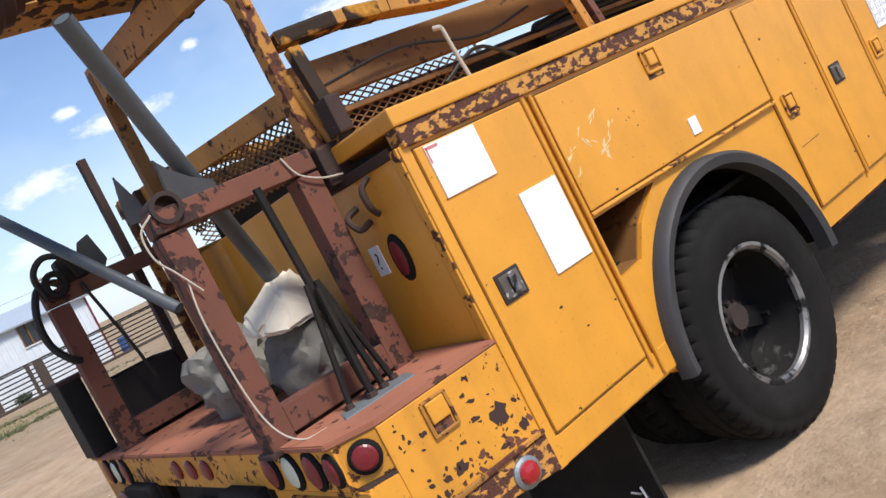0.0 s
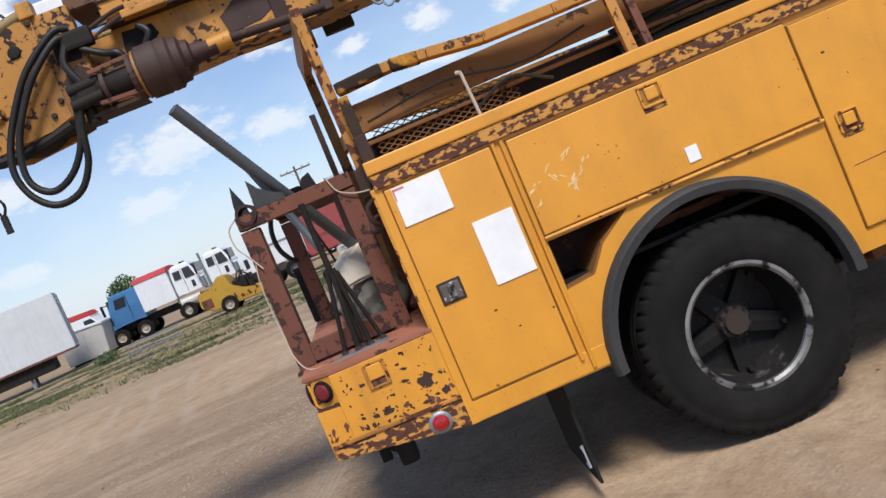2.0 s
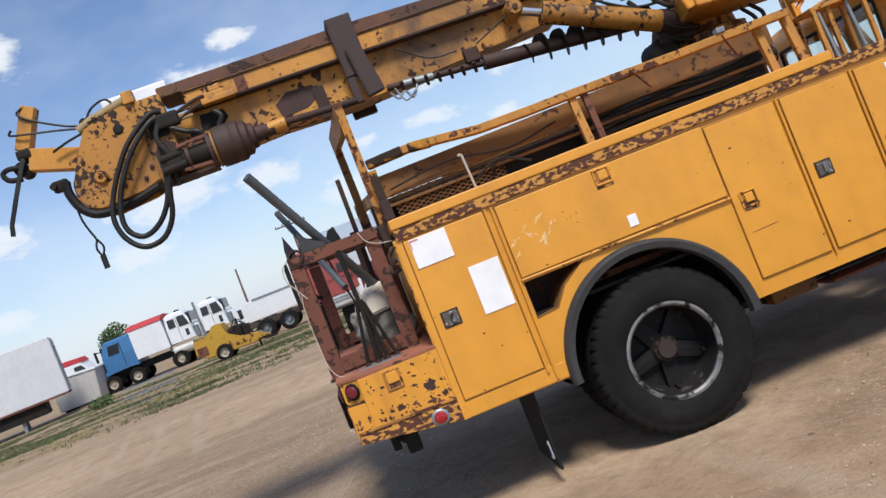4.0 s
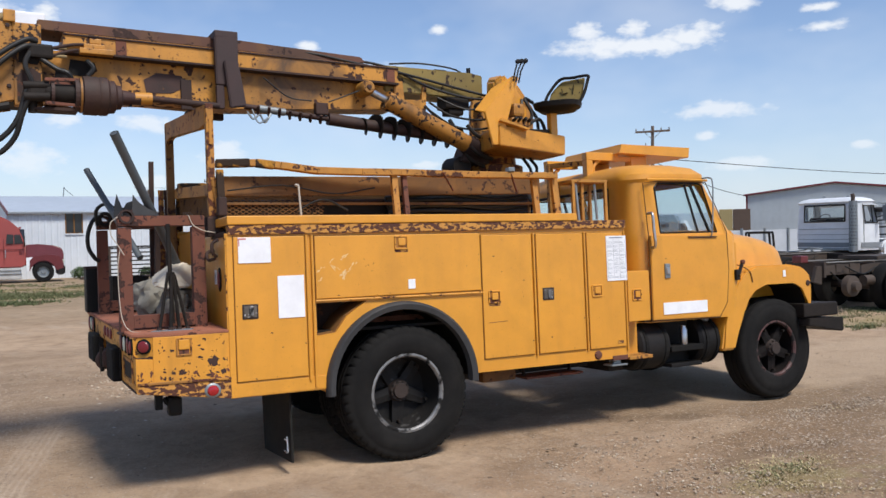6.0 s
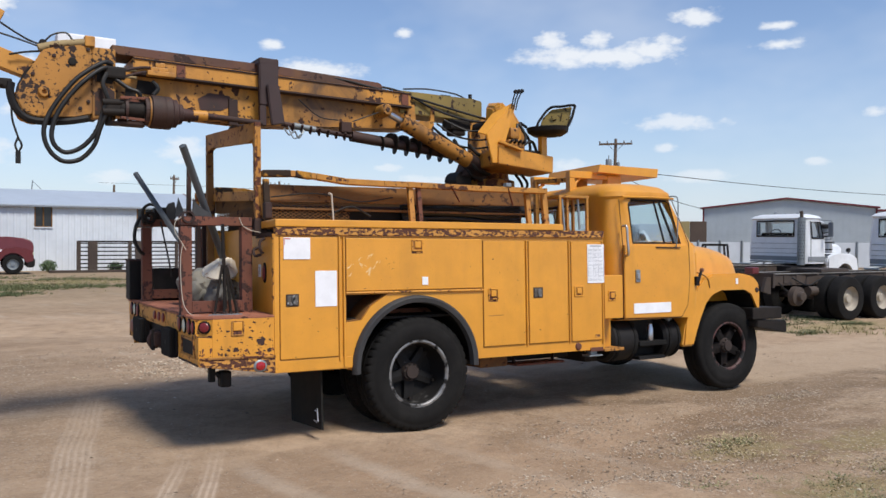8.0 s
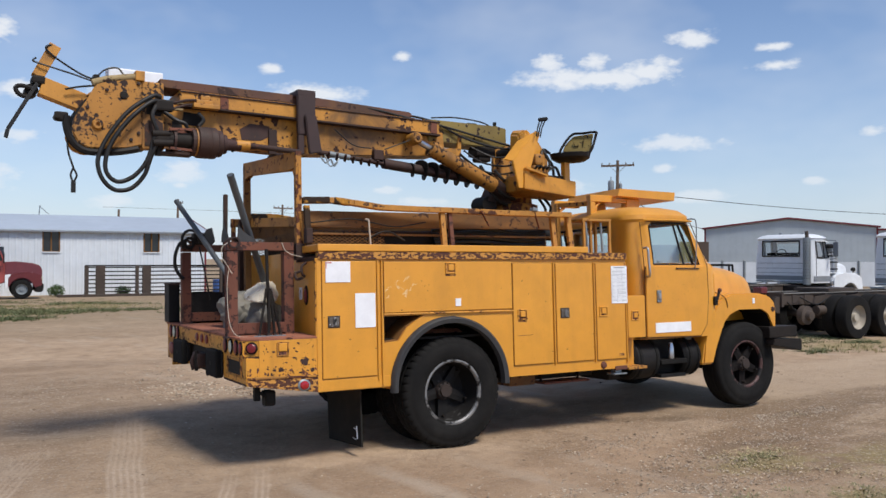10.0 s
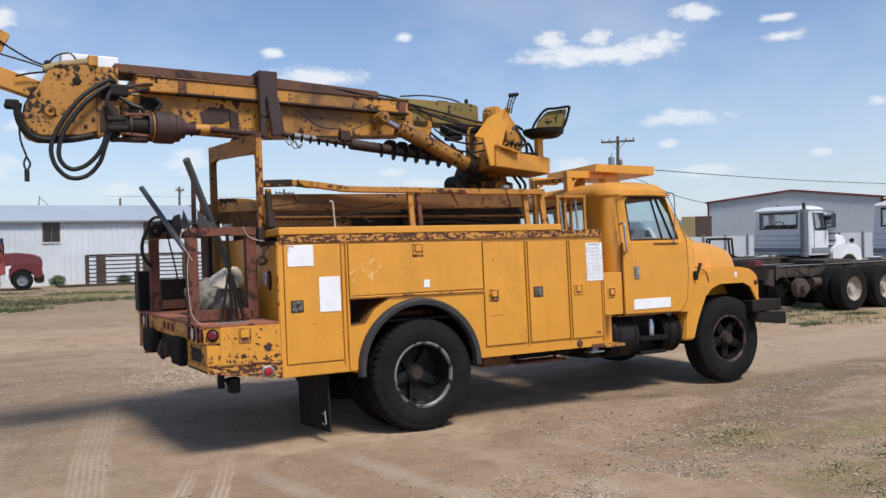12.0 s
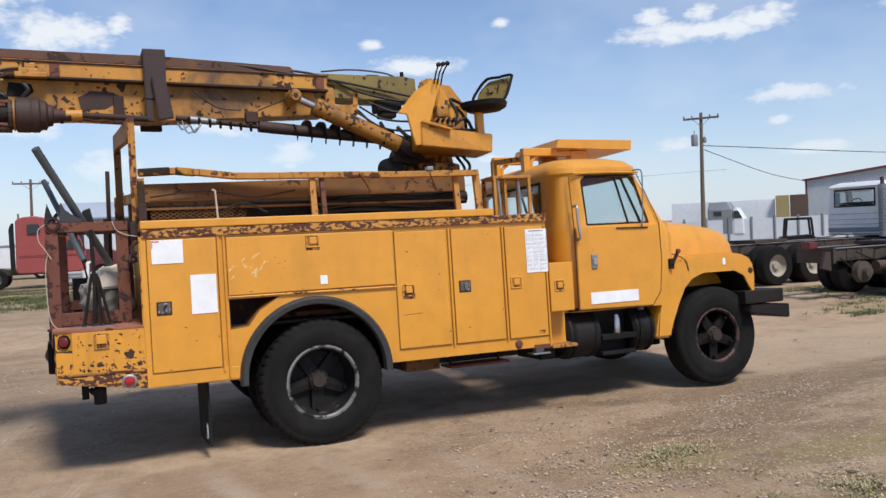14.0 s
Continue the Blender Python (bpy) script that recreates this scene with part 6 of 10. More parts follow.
    for r, x in ((0.088, -1.05), (0.12, -0.9)):
        boom_part("motor_flange", lathe([(0, x), (r, x), (r, x + 0.022), (0, x + 0.022)], axis, 24), "motor_rust", parent=drive)
    for k in range(8):
        a = 2 * math.pi * k / 8
        boom_part("flange_bolt", tube([(-0.905, -0.31 + 0.104 * math.cos(a), 2.742 + 0.104 * math.sin(a)), (-0.84, -0.31 + 0.104 * math.cos(a), 2.742 + 0.104 * math.sin(a))], 0.012, seg=6), "grime", parent=drive)
    for y in (-0.245, -0.375):
        cage = bmesh.new()
        bar((-1.09, y, 2.825), (-0.87, y, 2.835), 0.016, 0.022, cage, 0.003)
        bar((-1.09, y, 2.665), (-0.87, y, 2.655), 0.016, 0.022, cage, 0.003)
        bar((-0.885, y, 2.835), (-0.885, y, 2.655), 0.016, 0.03, cage, 0.003)
        boom_part("motor_cage", cage, "rust", parent=drive)
    boom_part("motor_band", lathe([(0.119, -0.868), (0.124, -0.868), (0.124, -0.855), (0.119, -0.855)], axis, 28), "paint_head", parent=drive)
    boom_part("motor_fitting", box(-1.2, -1.06, -0.36, -0.25, 2.69, 2.81, 0.025), "grime", parent=drive)
    for z, y in ((2.79, -0.34), (2.71, -0.36)):
        boom_part("hose_coupling", tube([(-1.22, y, z - 0.01), (-1.06, y, z)], 0.03, seg=10), "grime", parent=drive, smooth=True)
    boom_part("motor_fitting", tube([(-1.165, -0.3, 2.7), (-1.165, -0.3, 2.605)], 0.03, seg=10), "grime", parent=drive, smooth=True)
    boom_part("motor_arm", prism([(-1.16, 2.64), (-0.9, 2.65), (-0.88, 2.62), (-1.16, 2.62)], "y", -0.33, -0.2, 0.004), "rust_dark", parent=drive)
    boom_part("output_sleeve", tube([(-0.5, -0.31, 2.745), (-0.381, -0.31, 2.748)], 0.045, seg=16), "paint_boom", parent=drive, smooth=True)
    boom_part("sleeve_pin", tube([(-0.53, -0.31, 2.68), (-0.53, -0.31, 2.8)], 0.012, seg=6), "grime", parent=drive)
    boom_part("drive_bar", tube([(-0.39, -0.31, 2.75), (0.12, -0.27, 2.735)], 0.024, seg=12), "rust_dark", smooth=True)
    # clamp round the boom
    clamp = boom_part("boom_clamp", prism([(0.11, 2.9), (0.28, 2.9), (0.285, 3.29), (0.105, 3.28)], "y", -0.27, -0.21, 0.008), "clamp", "dark red steel clamp over the boom")
    boom_part("clamp_top", box(0.105, 0.285, -0.27, 0.27, 3.27, 3.325, 0.008), "clamp", parent=clamp)
    boom_part("clamp_far", box(0.105, 0.285, 0.21, 0.27, 2.72, 3.3, 0.008), "clamp", parent=clamp)
    boom_part("clamp_plate", prism([(0.2, 2.72), (0.325, 2.74), (0.27, 3.085), (0.16, 3.085)], "y", -0.315, -0.272, 0.008), "clamp", parent=clamp)
    boom_part("clamp_strap", box(0.11, 0.17, -0.262, -0.215, 2.72, 2.9, 0.006), "clamp", parent=clamp)
    # auger hung under the boom
    a, b = Vector((0.36, -0.13, 2.775)), Vector((2.32, -0.13, 2.60))
    mid = a.lerp(b, 0.49)
    bm = tube([a, a.lerp(b, 0.2), mid], 0.024, seg=10)
    tube([a.lerp(b, 0.36), mid, a.lerp(b, 0.5)], 0.052, bm, 12)
    tube([mid, b], 0.05, bm, 12)
    for k in range(7):
        p = a.lerp(b, 0.05 + 0.045 * k)
        tube([p + Vector((0, -0.05, 0.01)), p + Vector((0.01, 0.0, -0.045)), p + Vector((0.02, 0.05, 0.0))], 0.012, bm, 6)
    auger = boom_part("auger", bm, "motor_rust", "dark steel earth auger", True)
    boom_part("auger_collar", tube([a.lerp(b, 0.06), a.lerp(b, 0.17)], 0.03, seg=12), "steel", parent=auger, smooth=True)
    bm = bmesh.new()
    d = (b - mid).normalized()
    s1 = Vector((0, 1, 0))
    s2 = d.cross(s1)
    prev = None
    turns, n = 7.5, 190
    for k in range(n):
        t = k / (n - 1)
        ang = 2 * math.pi * turns * t
        p = mid.lerp(b, t)
        r = (0.1 + 0.03 * max(0.0, math.sin(ang * 1.0 - 1.2)) ** 6) * min(1, 6 * t + 0.25)
        o = s1 * math.cos(ang) + s2 * math.sin(ang)
        row = [bm.verts.new(p + o * 0.028 - d * 0.006), bm.verts.new(p + o * r - d * 0.004), bm.verts.new(p + o * r + d * 0.004), bm.verts.new(p + o * 0.028 + d * 0.006)]
        if prev:
            for j in range(4):
                bm.faces.new((prev[j], prev[(j + 1) % 4], row[(j + 1) % 4], row[j]))
        prev = row
    boom_part("auger_flight", bm, "grime", parent=auger, smooth=True)
    bm = tube(spline([(0.36, -0.2, 2.72), (0.4, -0.22, 2.66), (0.46, -0.2, 2.7), (0.5, -0.2, 2.64), (0.56, -0.18, 2.72)], 5), 0.008, seg=6)
    tube(spline([(0.4, -0.2, 2.74), (0.44, -0.23, 2.63), (0.53, -0.2, 2.68)], 5), 0.006, bm, seg=6)
    boom_part("tie_chain", bm, "steel", smooth=True)
    boom_part("auger_hanger", box(0.95, 1.06, -0.17, -0.1, 2.74, 2.84, 0.01), "rust_dark")
    # lift cylinder
    p, q = Vector((1.37, -0.24, 2.965)), Vector((2.46, -0.24, 2.49))
    cyl = boom_part("lift_cylinder", tube([p.lerp(q, 0.19), p.lerp(q, 0.2), p.lerp(q, 0.95), p.lerp(q, 1.0)], 0.078, seg=18), "paint_head", "yellow hydraulic lift cylinder", True)
    boom_part("cylinder_foot", tube([p.lerp(q, 0.9), p.lerp(q, 1.04)], 0.086, seg=18), "rust_dark", parent=cyl, smooth=True)
    boom_part("cylinder_gland", tube([p.lerp(q, 0.17), p.lerp(q, 0.22)], 0.083, seg=18), "paint_head", parent=cyl, smooth=True)
    boom_part("cylinder_rod", tube([p, p.lerp(q, 0.2)], 0.032, seg=14), "chrome", parent=cyl, smooth=True)
    boom_part("cylinder_eye", lathe([(0, -0.32), (0.045, -0.32), (0.06, -0.3), (0.065, -0.24), (0.065, -0.18), (0, -0.18)], Matrix.Translation((1.37, 0, 2.965)), 20), "paint_boom", parent=cyl, smooth=True)
    boom_part("eye_bolt", lathe([(0, -0.33), (0.02, -0.33), (0.024, -0.315), (0, -0.315)], Matrix.Translation((1.37, 0, 2.965)), 10), "rust_dark", parent=cyl)
    # cables along the boom
    for pts, r in (([(0.3, -0.1, 3.27), (0.9, -0.14, 3.25), (1.3, -0.16, 3.2), (1.8, -0.16, 3.14), (2.3, -0.16, 3.06), (2.6, -0.2, 3.0)], 0.012), ([(1.1, -0.12, 3.24), (1.6, -0.14, 3.2), (2.0, -0.17, 3.05), (2.35, -0.2, 2.97), (2.6, -0.2, 2.96)], 0.012),
                   ([(1.7, -0.05, 3.25), (2.0, -0.05, 3.28), (2.3, -0.1, 3.25), (2.45, -0.1, 3.2)], 0.008), ([(2.0, -0.2, 2.9), (2.2, -0.25, 2.78), (2.5, -0.25, 2.76), (2.7, -0.22, 2.82)], 0.01),
                   ([(1.95, -0.2, 2.86), (2.2, -0.24, 2.7), (2.45, -0.25, 2.67), (2.7, -0.2, 2.72)], 0.01), ([(2.1, -0.18, 2.95), (2.3, -0.3, 2.84), (2.55, -0.3, 2.86)], 0.009),
                   ([(2.0, -0.1, 2.9), (2.25, -0.1, 2.7), (2.6, -0.1, 2.6)], 0.012), ([(0.5, -0.2, 3.0), (0.7, -0.2, 2.86), (0.9, -0.2, 2.84)], 0.006), ([(1.05, -0.2, 2.84), (1.2, -0.22, 2.9), (1.35, -0.25, 2.96)], 0.006)):
        boom_part("hydraulic_line", tube(spline(pts, 6), r, seg=8), "hose", smooth=True)
    boom_part("valve_block", box(2.2, 2.45, -0.16, 0.02, 2.87, 2.975, 0.02), "grime")
    boom_part("valve_block", box(2.24, 2.4, -0.14, 0.0, 2.815, 2.875, 0.02), "grime")
    boom_part("top_bolt", tube([(2.5, -0.08, 3.17), (2.5, -0.08, 3.27)], 0.02, seg=8), "black")
    boom_part("top_fitting", box(2.13, 2.25, -0.1, 0.0, 3.19, 3.23, 0.006), "black")


def turret():
    part("pedestal", lathe([(0, 1.06), (0.36, 1.06), (0.36, 1.12), (0.27, 1.2), (0.25, 2.2), (0.33, 2.24), (0.33, 2.29), (0, 2.29)], Matrix.Translation((2.78, 1.2, 0)) @ Matrix.Rotation(math.pi / 2, 4, "X"), 32), "paint_boom", truck, "round boom pedestal", True)
    col = part("turret", lathe([(0, 2.29), (0.31, 2.29), (0.31, 2.36), (0.25, 2.38), (0.24, 2.47), (0.28, 2.5), (0.28, 2.54), (0, 2.54)], Matrix.Translation((2.78, 1.2, 0)) @ Matrix.Rotation(math.pi / 2, 4, "X"), 32), "paint_rust", truck, "yellow boom turret", True)
    for y in (0.92, 1.42):
        part("turret_cheek", prism([(2.7, 2.5), (3.1, 2.5), (3.12, 2.9), (2.95, 3.12), (2.76, 3.14), (2.72, 2.95)], "y", y, y + 0.05, 0.01), "paint_boom", col)
    part("pivot_pin", tube([(2.8, 0.86, 2.99), (2.8, 1.53, 2.99)], 0.05, seg=16), "grime", col, smooth=True)
    part("lift_bracket", prism([(2.3, 2.38), (2.6, 2.36), (2.6, 2.62), (2.38, 2.55)], "y", 0.9, 1.1, 0.01), "rust_dark", col)
    for pts in ([(2.3, 0.86, 2.62), (2.42, 0.82, 2.45), (2.6, 0.85, 2.4)], [(2.2, 0.9, 2.75), (2.32, 0.84, 2.55), (2.5, 0.86, 2.5)], [(2.35, 0.85, 2.7), (2.45, 0.83, 2.6), (2.55, 0.88, 2.62)], [(2.25, 0.95, 2.6), (2.4, 0.9, 2.4), (2.55, 0.92, 2.34)]):
        part("swing_hose", tube(spline(pts, 6), 0.018, seg=8), "hose", col, smooth=True)
    part("swing_motor", lathe([(0, -0.12), (0.09, -0.12), (0.1, 0.1), (0, 0.1)], Matrix.Translation((2.33, 1.05, 2.34)), 16), "grime", col, smooth=True)
    # control station on the right side
    st = part("control_platform", hull([(2.42, 0.41, 2.455), (2.42, 0.41, 2.63), (2.6, 0.43, 2.62), (3.15, 0.485, 2.40), (3.17, 0.50, 2.575), (2.5, 1.05, 2.46), (2.5, 1.05, 2.6), (3.2, 0.95, 2.41), (3.2, 0.95, 2.575)], 0.008), "paint_platform", truck, "yellow control platform")
    face = [(2.586, 0.405, 3.066), (2.633, 0.4, 3.046), (2.45, 0.43, 2.465), (2.371, 0.43, 2.46), (2.302, 0.43, 2.74)]
    con = part("control_console", hull(face + [(x - 0.006, y + 0.022, z) for x, y, z in face], 0.004), "paint", truck, "folded yellow control console")
    lip = [(2.575, 0.415, 3.06), (2.302, 0.44, 2.742), (2.25, 0.52, 2.77), (2.42, 0.52, 2.965)]
    part("console_lip", hull(lip + [(x + 0.008, y, z - 0.012) for x, y, z in lip], 0.002), "paint", con)
    part("console_foot", hull([(2.4, 0.452, 2.46), (2.5, 0.452, 2.5), (2.52, 0.85, 2.46), (2.66, 0.85, 2.5), (2.45, 0.5, 2.6), (2.5, 0.85, 2.66)], 0.006), "paint_boom", con)
    part("turret_cowl", hull([(2.6, 0.66, 2.7), (2.8, 0.62, 2.7), (2.56, 0.7, 3.08), (2.62, 0.62, 3.13), (2.78, 0.62, 2.98), (2.62, 0.98, 2.7), (2.86, 0.98, 2.7), (2.6, 0.9, 3.12), (2.66, 0.95, 3.18), (2.82, 0.98, 3.02)], 0.02), "paint", con)
    part("console_back", hull([(2.6, 0.6, 2.62), (2.83, 0.6, 2.62), (2.83, 0.6, 2.85), (2.7, 0.6, 3.05), (2.6, 0.85, 2.62), (2.9, 0.85, 2.62), (2.88, 0.85, 2.9), (2.72, 0.85, 3.1)], 0.012), "paint", con)
    for k in range(3):
        dx, dy = 0.04 * k, 0.02 * k
        bm = tube([(2.55 + dx, 0.36 + dy, 3.0), (2.575 + dx, 0.36 + dy, 3.1), (2.6 + 1.3 * dx, 0.36 + dy, 3.165 + 0.012 * k)], 0.007, seg=6)
        lathe([(0, -0.022), (0.02, -0.012), (0.022, 0.0), (0.02, 0.012), (0, 0.022)], Matrix.Translation((2.605 + 1.3 * dx, 0.36 + dy, 3.175 + 0.012 * k)), 10, bm)
        part("control_lever", bm, "black", con, "black control lever", True)
    for pts in ([(2.62, 0.5, 2.64), (2.68, 0.47, 2.76), (2.72, 0.5, 2.88)], [(2.7, 0.52, 2.63), (2.82, 0.5, 2.74), (2.78, 0.55, 2.9), (2.9, 0.6, 2.88)], [(2.75, 0.55, 2.62), (2.9, 0.52, 2.72), (3.0, 0.55, 2.6)], [(2.95, 0.6, 2.6), (2.93, 0.6, 2.75), (2.86, 0.62, 2.85)], [(3.0, 0.85, 2.42), (3.06, 0.82, 2.32), (3.02, 0.82, 2.22)], [(2.95, 0.88, 2.42), (3.02, 0.86, 2.3), (2.98, 0.86, 2.2)]):
        part("control_hose", tube(spline(pts, 6), 0.015, seg=8), "hose", st, smooth=True)
    part("valve_bank", box(2.58, 2.78, 0.46, 0.62, 2.6, 2.72, 0.03), "paint_head", st)
    part("valve_cap", box(2.6, 2.72, 0.45, 0.58, 2.72, 2.84, 0.03), "paint_head", st)
    for k in range(4):
        part("valve_spool", tube([(2.6 + 0.05 * k, 0.47, 2.68), (2.6 + 0.05 * k, 0.41, 2.7)], 0.014, seg=8), "grime", st, smooth=True)
    part("foot_pedal", prism([(2.42, 2.66), (2.7, 2.59), (2.72, 2.605), (2.44, 2.685)], "y", 0.38, 0.52, 0.004), "paint_platform", st)
    part("foot_plate", box(2.74, 3.0, 0.5, 0.8, 2.6, 2.625, 0.004), "grime", st)
    # seat, turned half round
    turn = Matrix.Translation((3.09, 0.49, 0)) @ Matrix.Rotation(radians(-47), 4, "Z")
    rows = []
    for k, (sc, z) in enumerate(((0.25, 2.775), (0.7, 2.785), (0.95, 2.82), (1.0, 2.86), (0.96, 2.865), (0.6, 2.83), (0.2, 2.82))):
        rows.append([turn @ Vector((0.215 * sc * math.copysign(abs(math.cos(a)) ** 0.7, math.cos(a)), 0.19 * sc * math.copysign(abs(math.sin(a)) ** 0.7, math.sin(a)), z)) for a in [2 * math.pi * j / 20 for j in range(20)]])
    seat = part("operator_seat", loft(rows), "black", truck, "bare metal operator seat", True)
    back = [(3.04, 0.56, 2.9), (3.07, 0.555, 2.98), (3.15, 0.505, 3.072), (3.285, 0.335, 3.085), (3.235, 0.335, 2.88)]
    part("seat_back", hull([(x + 0.02, y + 0.02, z) for x, y, z in back] + [(x + 0.045, y + 0.045, z) for x, y, z in back], 0.008), "olive", seat, "worn olive seat back")
    part("seat_frame", tube(spline([(3.0, 0.57, 2.85), (3.04, 0.56, 2.95), (3.14, 0.51, 3.082), (3.22, 0.42, 3.09), (3.3, 0.315, 3.092), (3.3, 0.31, 3.05), (3.245, 0.32, 2.9), (3.18, 0.34, 2.82)], 6), 0.014, seg=8), "black", seat, smooth=True)
    for p, q in (((3.14, 0.49, 3.0), (3.15, 0.48, 2.95)), ((3.15, 0.48, 2.95), (3.18, 0.45, 2.96)), ((3.22, 0.41, 3.03), (3.21, 0.42, 2.94))):
        part("back_crack", bar(p, q, 0.014, 0.006), "grime", seat)
    part("seat_post", box(3.02, 3.09, 0.5, 0.57, 2.57, 2.8, 0.008), "paint", seat)


def hull(points, bevel=0.0):
    """The solid round a handful of corner points."""
    bm = bmesh.new()
    for p in points:
        bm.verts.new(p)
    bmesh.ops.convex_hull(bm, input=bm.verts[:])
    loose = [v for v in bm.verts if not v.link_faces]
    bmesh.ops.delete(bm, geom=loose, context="VERTS")
    bmesh.ops.dissolve_limit(bm, angle_limit=radians(4), verts=bm.verts[:], edges=bm.edges[:])
    if bevel:
        bmesh.ops.bevel(bm, geom=bm.edges[:], offset=bevel, segments=2, affect="EDGES", clamp_overlap=True)
    return bm


def racks():
    # goal-post frame at the rear of the bed; its far post stands further back and higher
    g = part("boom_rest", bar((-0.014, 0.41, 1.72), (-0.014, 0.41, 2.675), 0.052, 0.06, up=(0, 1, 0)), "paint_rust", truck, "flaking yellow boom rest frame")
    # far post darker than the near one: its shadow is in the colour
    part("rest_post", bar((-0.10, 1.65, 1.06), (-0.10, 1.65, 2.72), 0.062, 0.06, up=(0, 1, 0)), "rail_brown", g)
    bm = prism([(0.0, 2.535), (0.16, 2.52), (1.1, 2.605), (1.18, 2.59), (1.24, 2.52), (1.27, 2.52), (1.27, 2.745), (0.0, 2.672)], "x", -0.03, 0.02, 0.005)
    bmesh.ops.transform(bm, matrix=Matrix.Translation((-0.014, 0.41, 0)) @ Matrix.Rotation(math.atan2(0.086, 1.24), 4, "Z"), verts=bm.verts)
    part("rest_beam", bm, "paint_rail", g)
    part("rest_gusset", prism([(0.37, 2.56), (0.56, 2.56), (0.43, 2.38), (0.37, 2.38)], "x", -0.022, -0.002, 0.003), "paint_rail", g)
    part("rest_saddle", box(-0.06, 0.03, 0.9, 1.12, 2.64, 2.74, 0.008), "rust_dark", g)
    part("rest_foot", box(-0.06, 0.05, 0.34, 0.48, 1.72, 1.86, 0.008), "rust_dark", g)
    part("rest_pipe", tube([(0.04, 0.37, 1.84), (-0.002, 0.385, 2.12)], 0.02, seg=10), "paint_rail", g, smooth=True)
    # side rails of the rack
    pts = [(0.02, 0.40, 2.243), (0.3, 0.37, 2.25), (0.48, 0.345, 2.232), (0.75, 0.325, 2.197), (1.1, 0.305, 2.19), (1.42, 0.295, 2.19), (2.1, 0.265, 2.178), (2.86, 0.245, 2.18)]
    for flip in (0, 1):
        bm = bmesh.new()
        for a, b in zip(pts, pts[1:]):
            a, b = [(p[0], p[1] if not flip else 2.4 - p[1], p[2]) for p in (a, b)]
            bar(a, b, 0.09, 0.05, bm, 0.005)
        rail = part("rack_rail", bm, "paint_rail", truck, "bent flaking yellow rack rail")
        Y = (lambda v: v) if not flip else (lambda v: 2.4 - v)
        pad = bmesh.new()
        for a, b in zip(pts[:2], pts[1:3]):
            bar((a[0], Y(a[1]), a[2] + 0.001), (b[0] - 0.04, Y(b[1]), b[2] + 0.001), 0.097, 0.057, pad, 0.012)
        part("rail_pad", pad, "rail_pad", rail, "dark stained rail end with yellow spots")
        part("lower_rail", bar((0.03, Y(0.45), 2.085), (2.82, Y(0.45), 2.115), 0.05, 0.145), "rail_brown", truck)
        part("lower_rail", bar((0.05, Y(0.46), 1.96), (2.82, Y(0.46), 1.96), 0.02, 0.02), "rail_brown", truck)
        for x, y, w, mat in ((0.033, 0.3, 0.05, "rail_pad"), (1.37, 0.27, 0.05, "paint_rail"), (1.455, 0.27, 0.04, "rust"), (2.66, 0.26, 0.05, "paint_rail"), (2.86, 0.25, 0.06, "paint_rail")):
            part("rack_post", bar((x, Y(y - 0.02), 1.83), (x, Y(y + 0.03), 2.19), w, 0.04), mat, truck)
        part("orange_sleeve", box(0.002, 0.062, Y(0.245), Y(0.325), 1.86, 1.99, 0.008), "rust_dark", truck)
    part("rear_cross_rail", bar((0.03, 0.45, 2.06), (-0.055, 1.62, 2.145), 0.04, 0.085), "paint_rail", truck)
    part("rear_cross_rail", bar((-0.06, 1.68, 2.148), (-0.1, 2.2, 2.185), 0.04, 0.085), "paint_rail", truck)
    part("rail_end_post", bar((-0.12, 2.08, 1.06), (-0.12, 2.08, 2.22), 0.045, 0.03), "paint_rust", truck)
    part("rail_end_post", bar((-0.1, 1.86, 1.06), (-0.1, 1.86, 2.2), 0.05, 0.03), "rust_dark", truck)
    # expanded metal: crossing strands
    def mesh_panel(o, u, v, w, h, name):
        bm = bmesh.new()
        o, u, v = Vector(o), Vector(u), Vector(v)
        n = max(2, int(h / 0.026))
        m = int(w / 0.05)
        for r in range(n):
            for k in range(m):
                for s in (-1, 1):
                    p = o + u * (k + 0.5) * 0.05 + v * (r + 0.5) * h / n
                    a = p - u * 0.025 - v * s * h / n / 2
                    b = p + u * 0.025 + v * s * h / n / 2
                    bar(a, b, 0.006, 0.005, bm, 0)
        return part(name, bm, "rail_brown", truck, "rusty expanded metal panel")

    mesh_panel((0.05, 0.5, 1.82), (-0.07, 1, 0.05), (0, 0, 1), 1.2, 0.23, "mesh_panel")
    mesh_panel((0.1, 1.93, 1.84), (1, 0, 0), (0, 0, 1), 1.4, 0.24, "mesh_panel")
    mesh_panel((0.1, 0.47, 1.845), (1, 0, 0), (0, 0, 1), 0.78, 0.17, "mesh_panel")
    # stored drum and rods in the bed; dark block and hoses added as shade
    part("bed_bin", box(0.08, 2.42, 0.58, 1.7, 1.5, 2.0, 0.03), "grime", truck, "dark block added as shade inside the bed")
    part("bed_drum", tube([(1.5, 0.62, 1.99), (2.9, 0.62, 2.0)], 0.06, seg=14), "black", truck, smooth=True)
    for k, (x0, x1, y, z) in enumerate(((0.2, 2.7, 0.6, 1.88), (0.3, 2.5, 0.68, 1.92), (0.5, 2.75, 0.56, 1.98))):
        part("stored_rod", tube([(x0, y, z), (x1, y + 0.05, z + 0.03)], 0.018, seg=8), "rust_dark", truck, smooth=True)
    part("reel_guard", box(2.5, 2.8, 0.55, 0.9, 1.8, 2.02, 0.04), "rail_brown", truck)
    for k in range(6):
        z = 1.86 + 0.03 * k
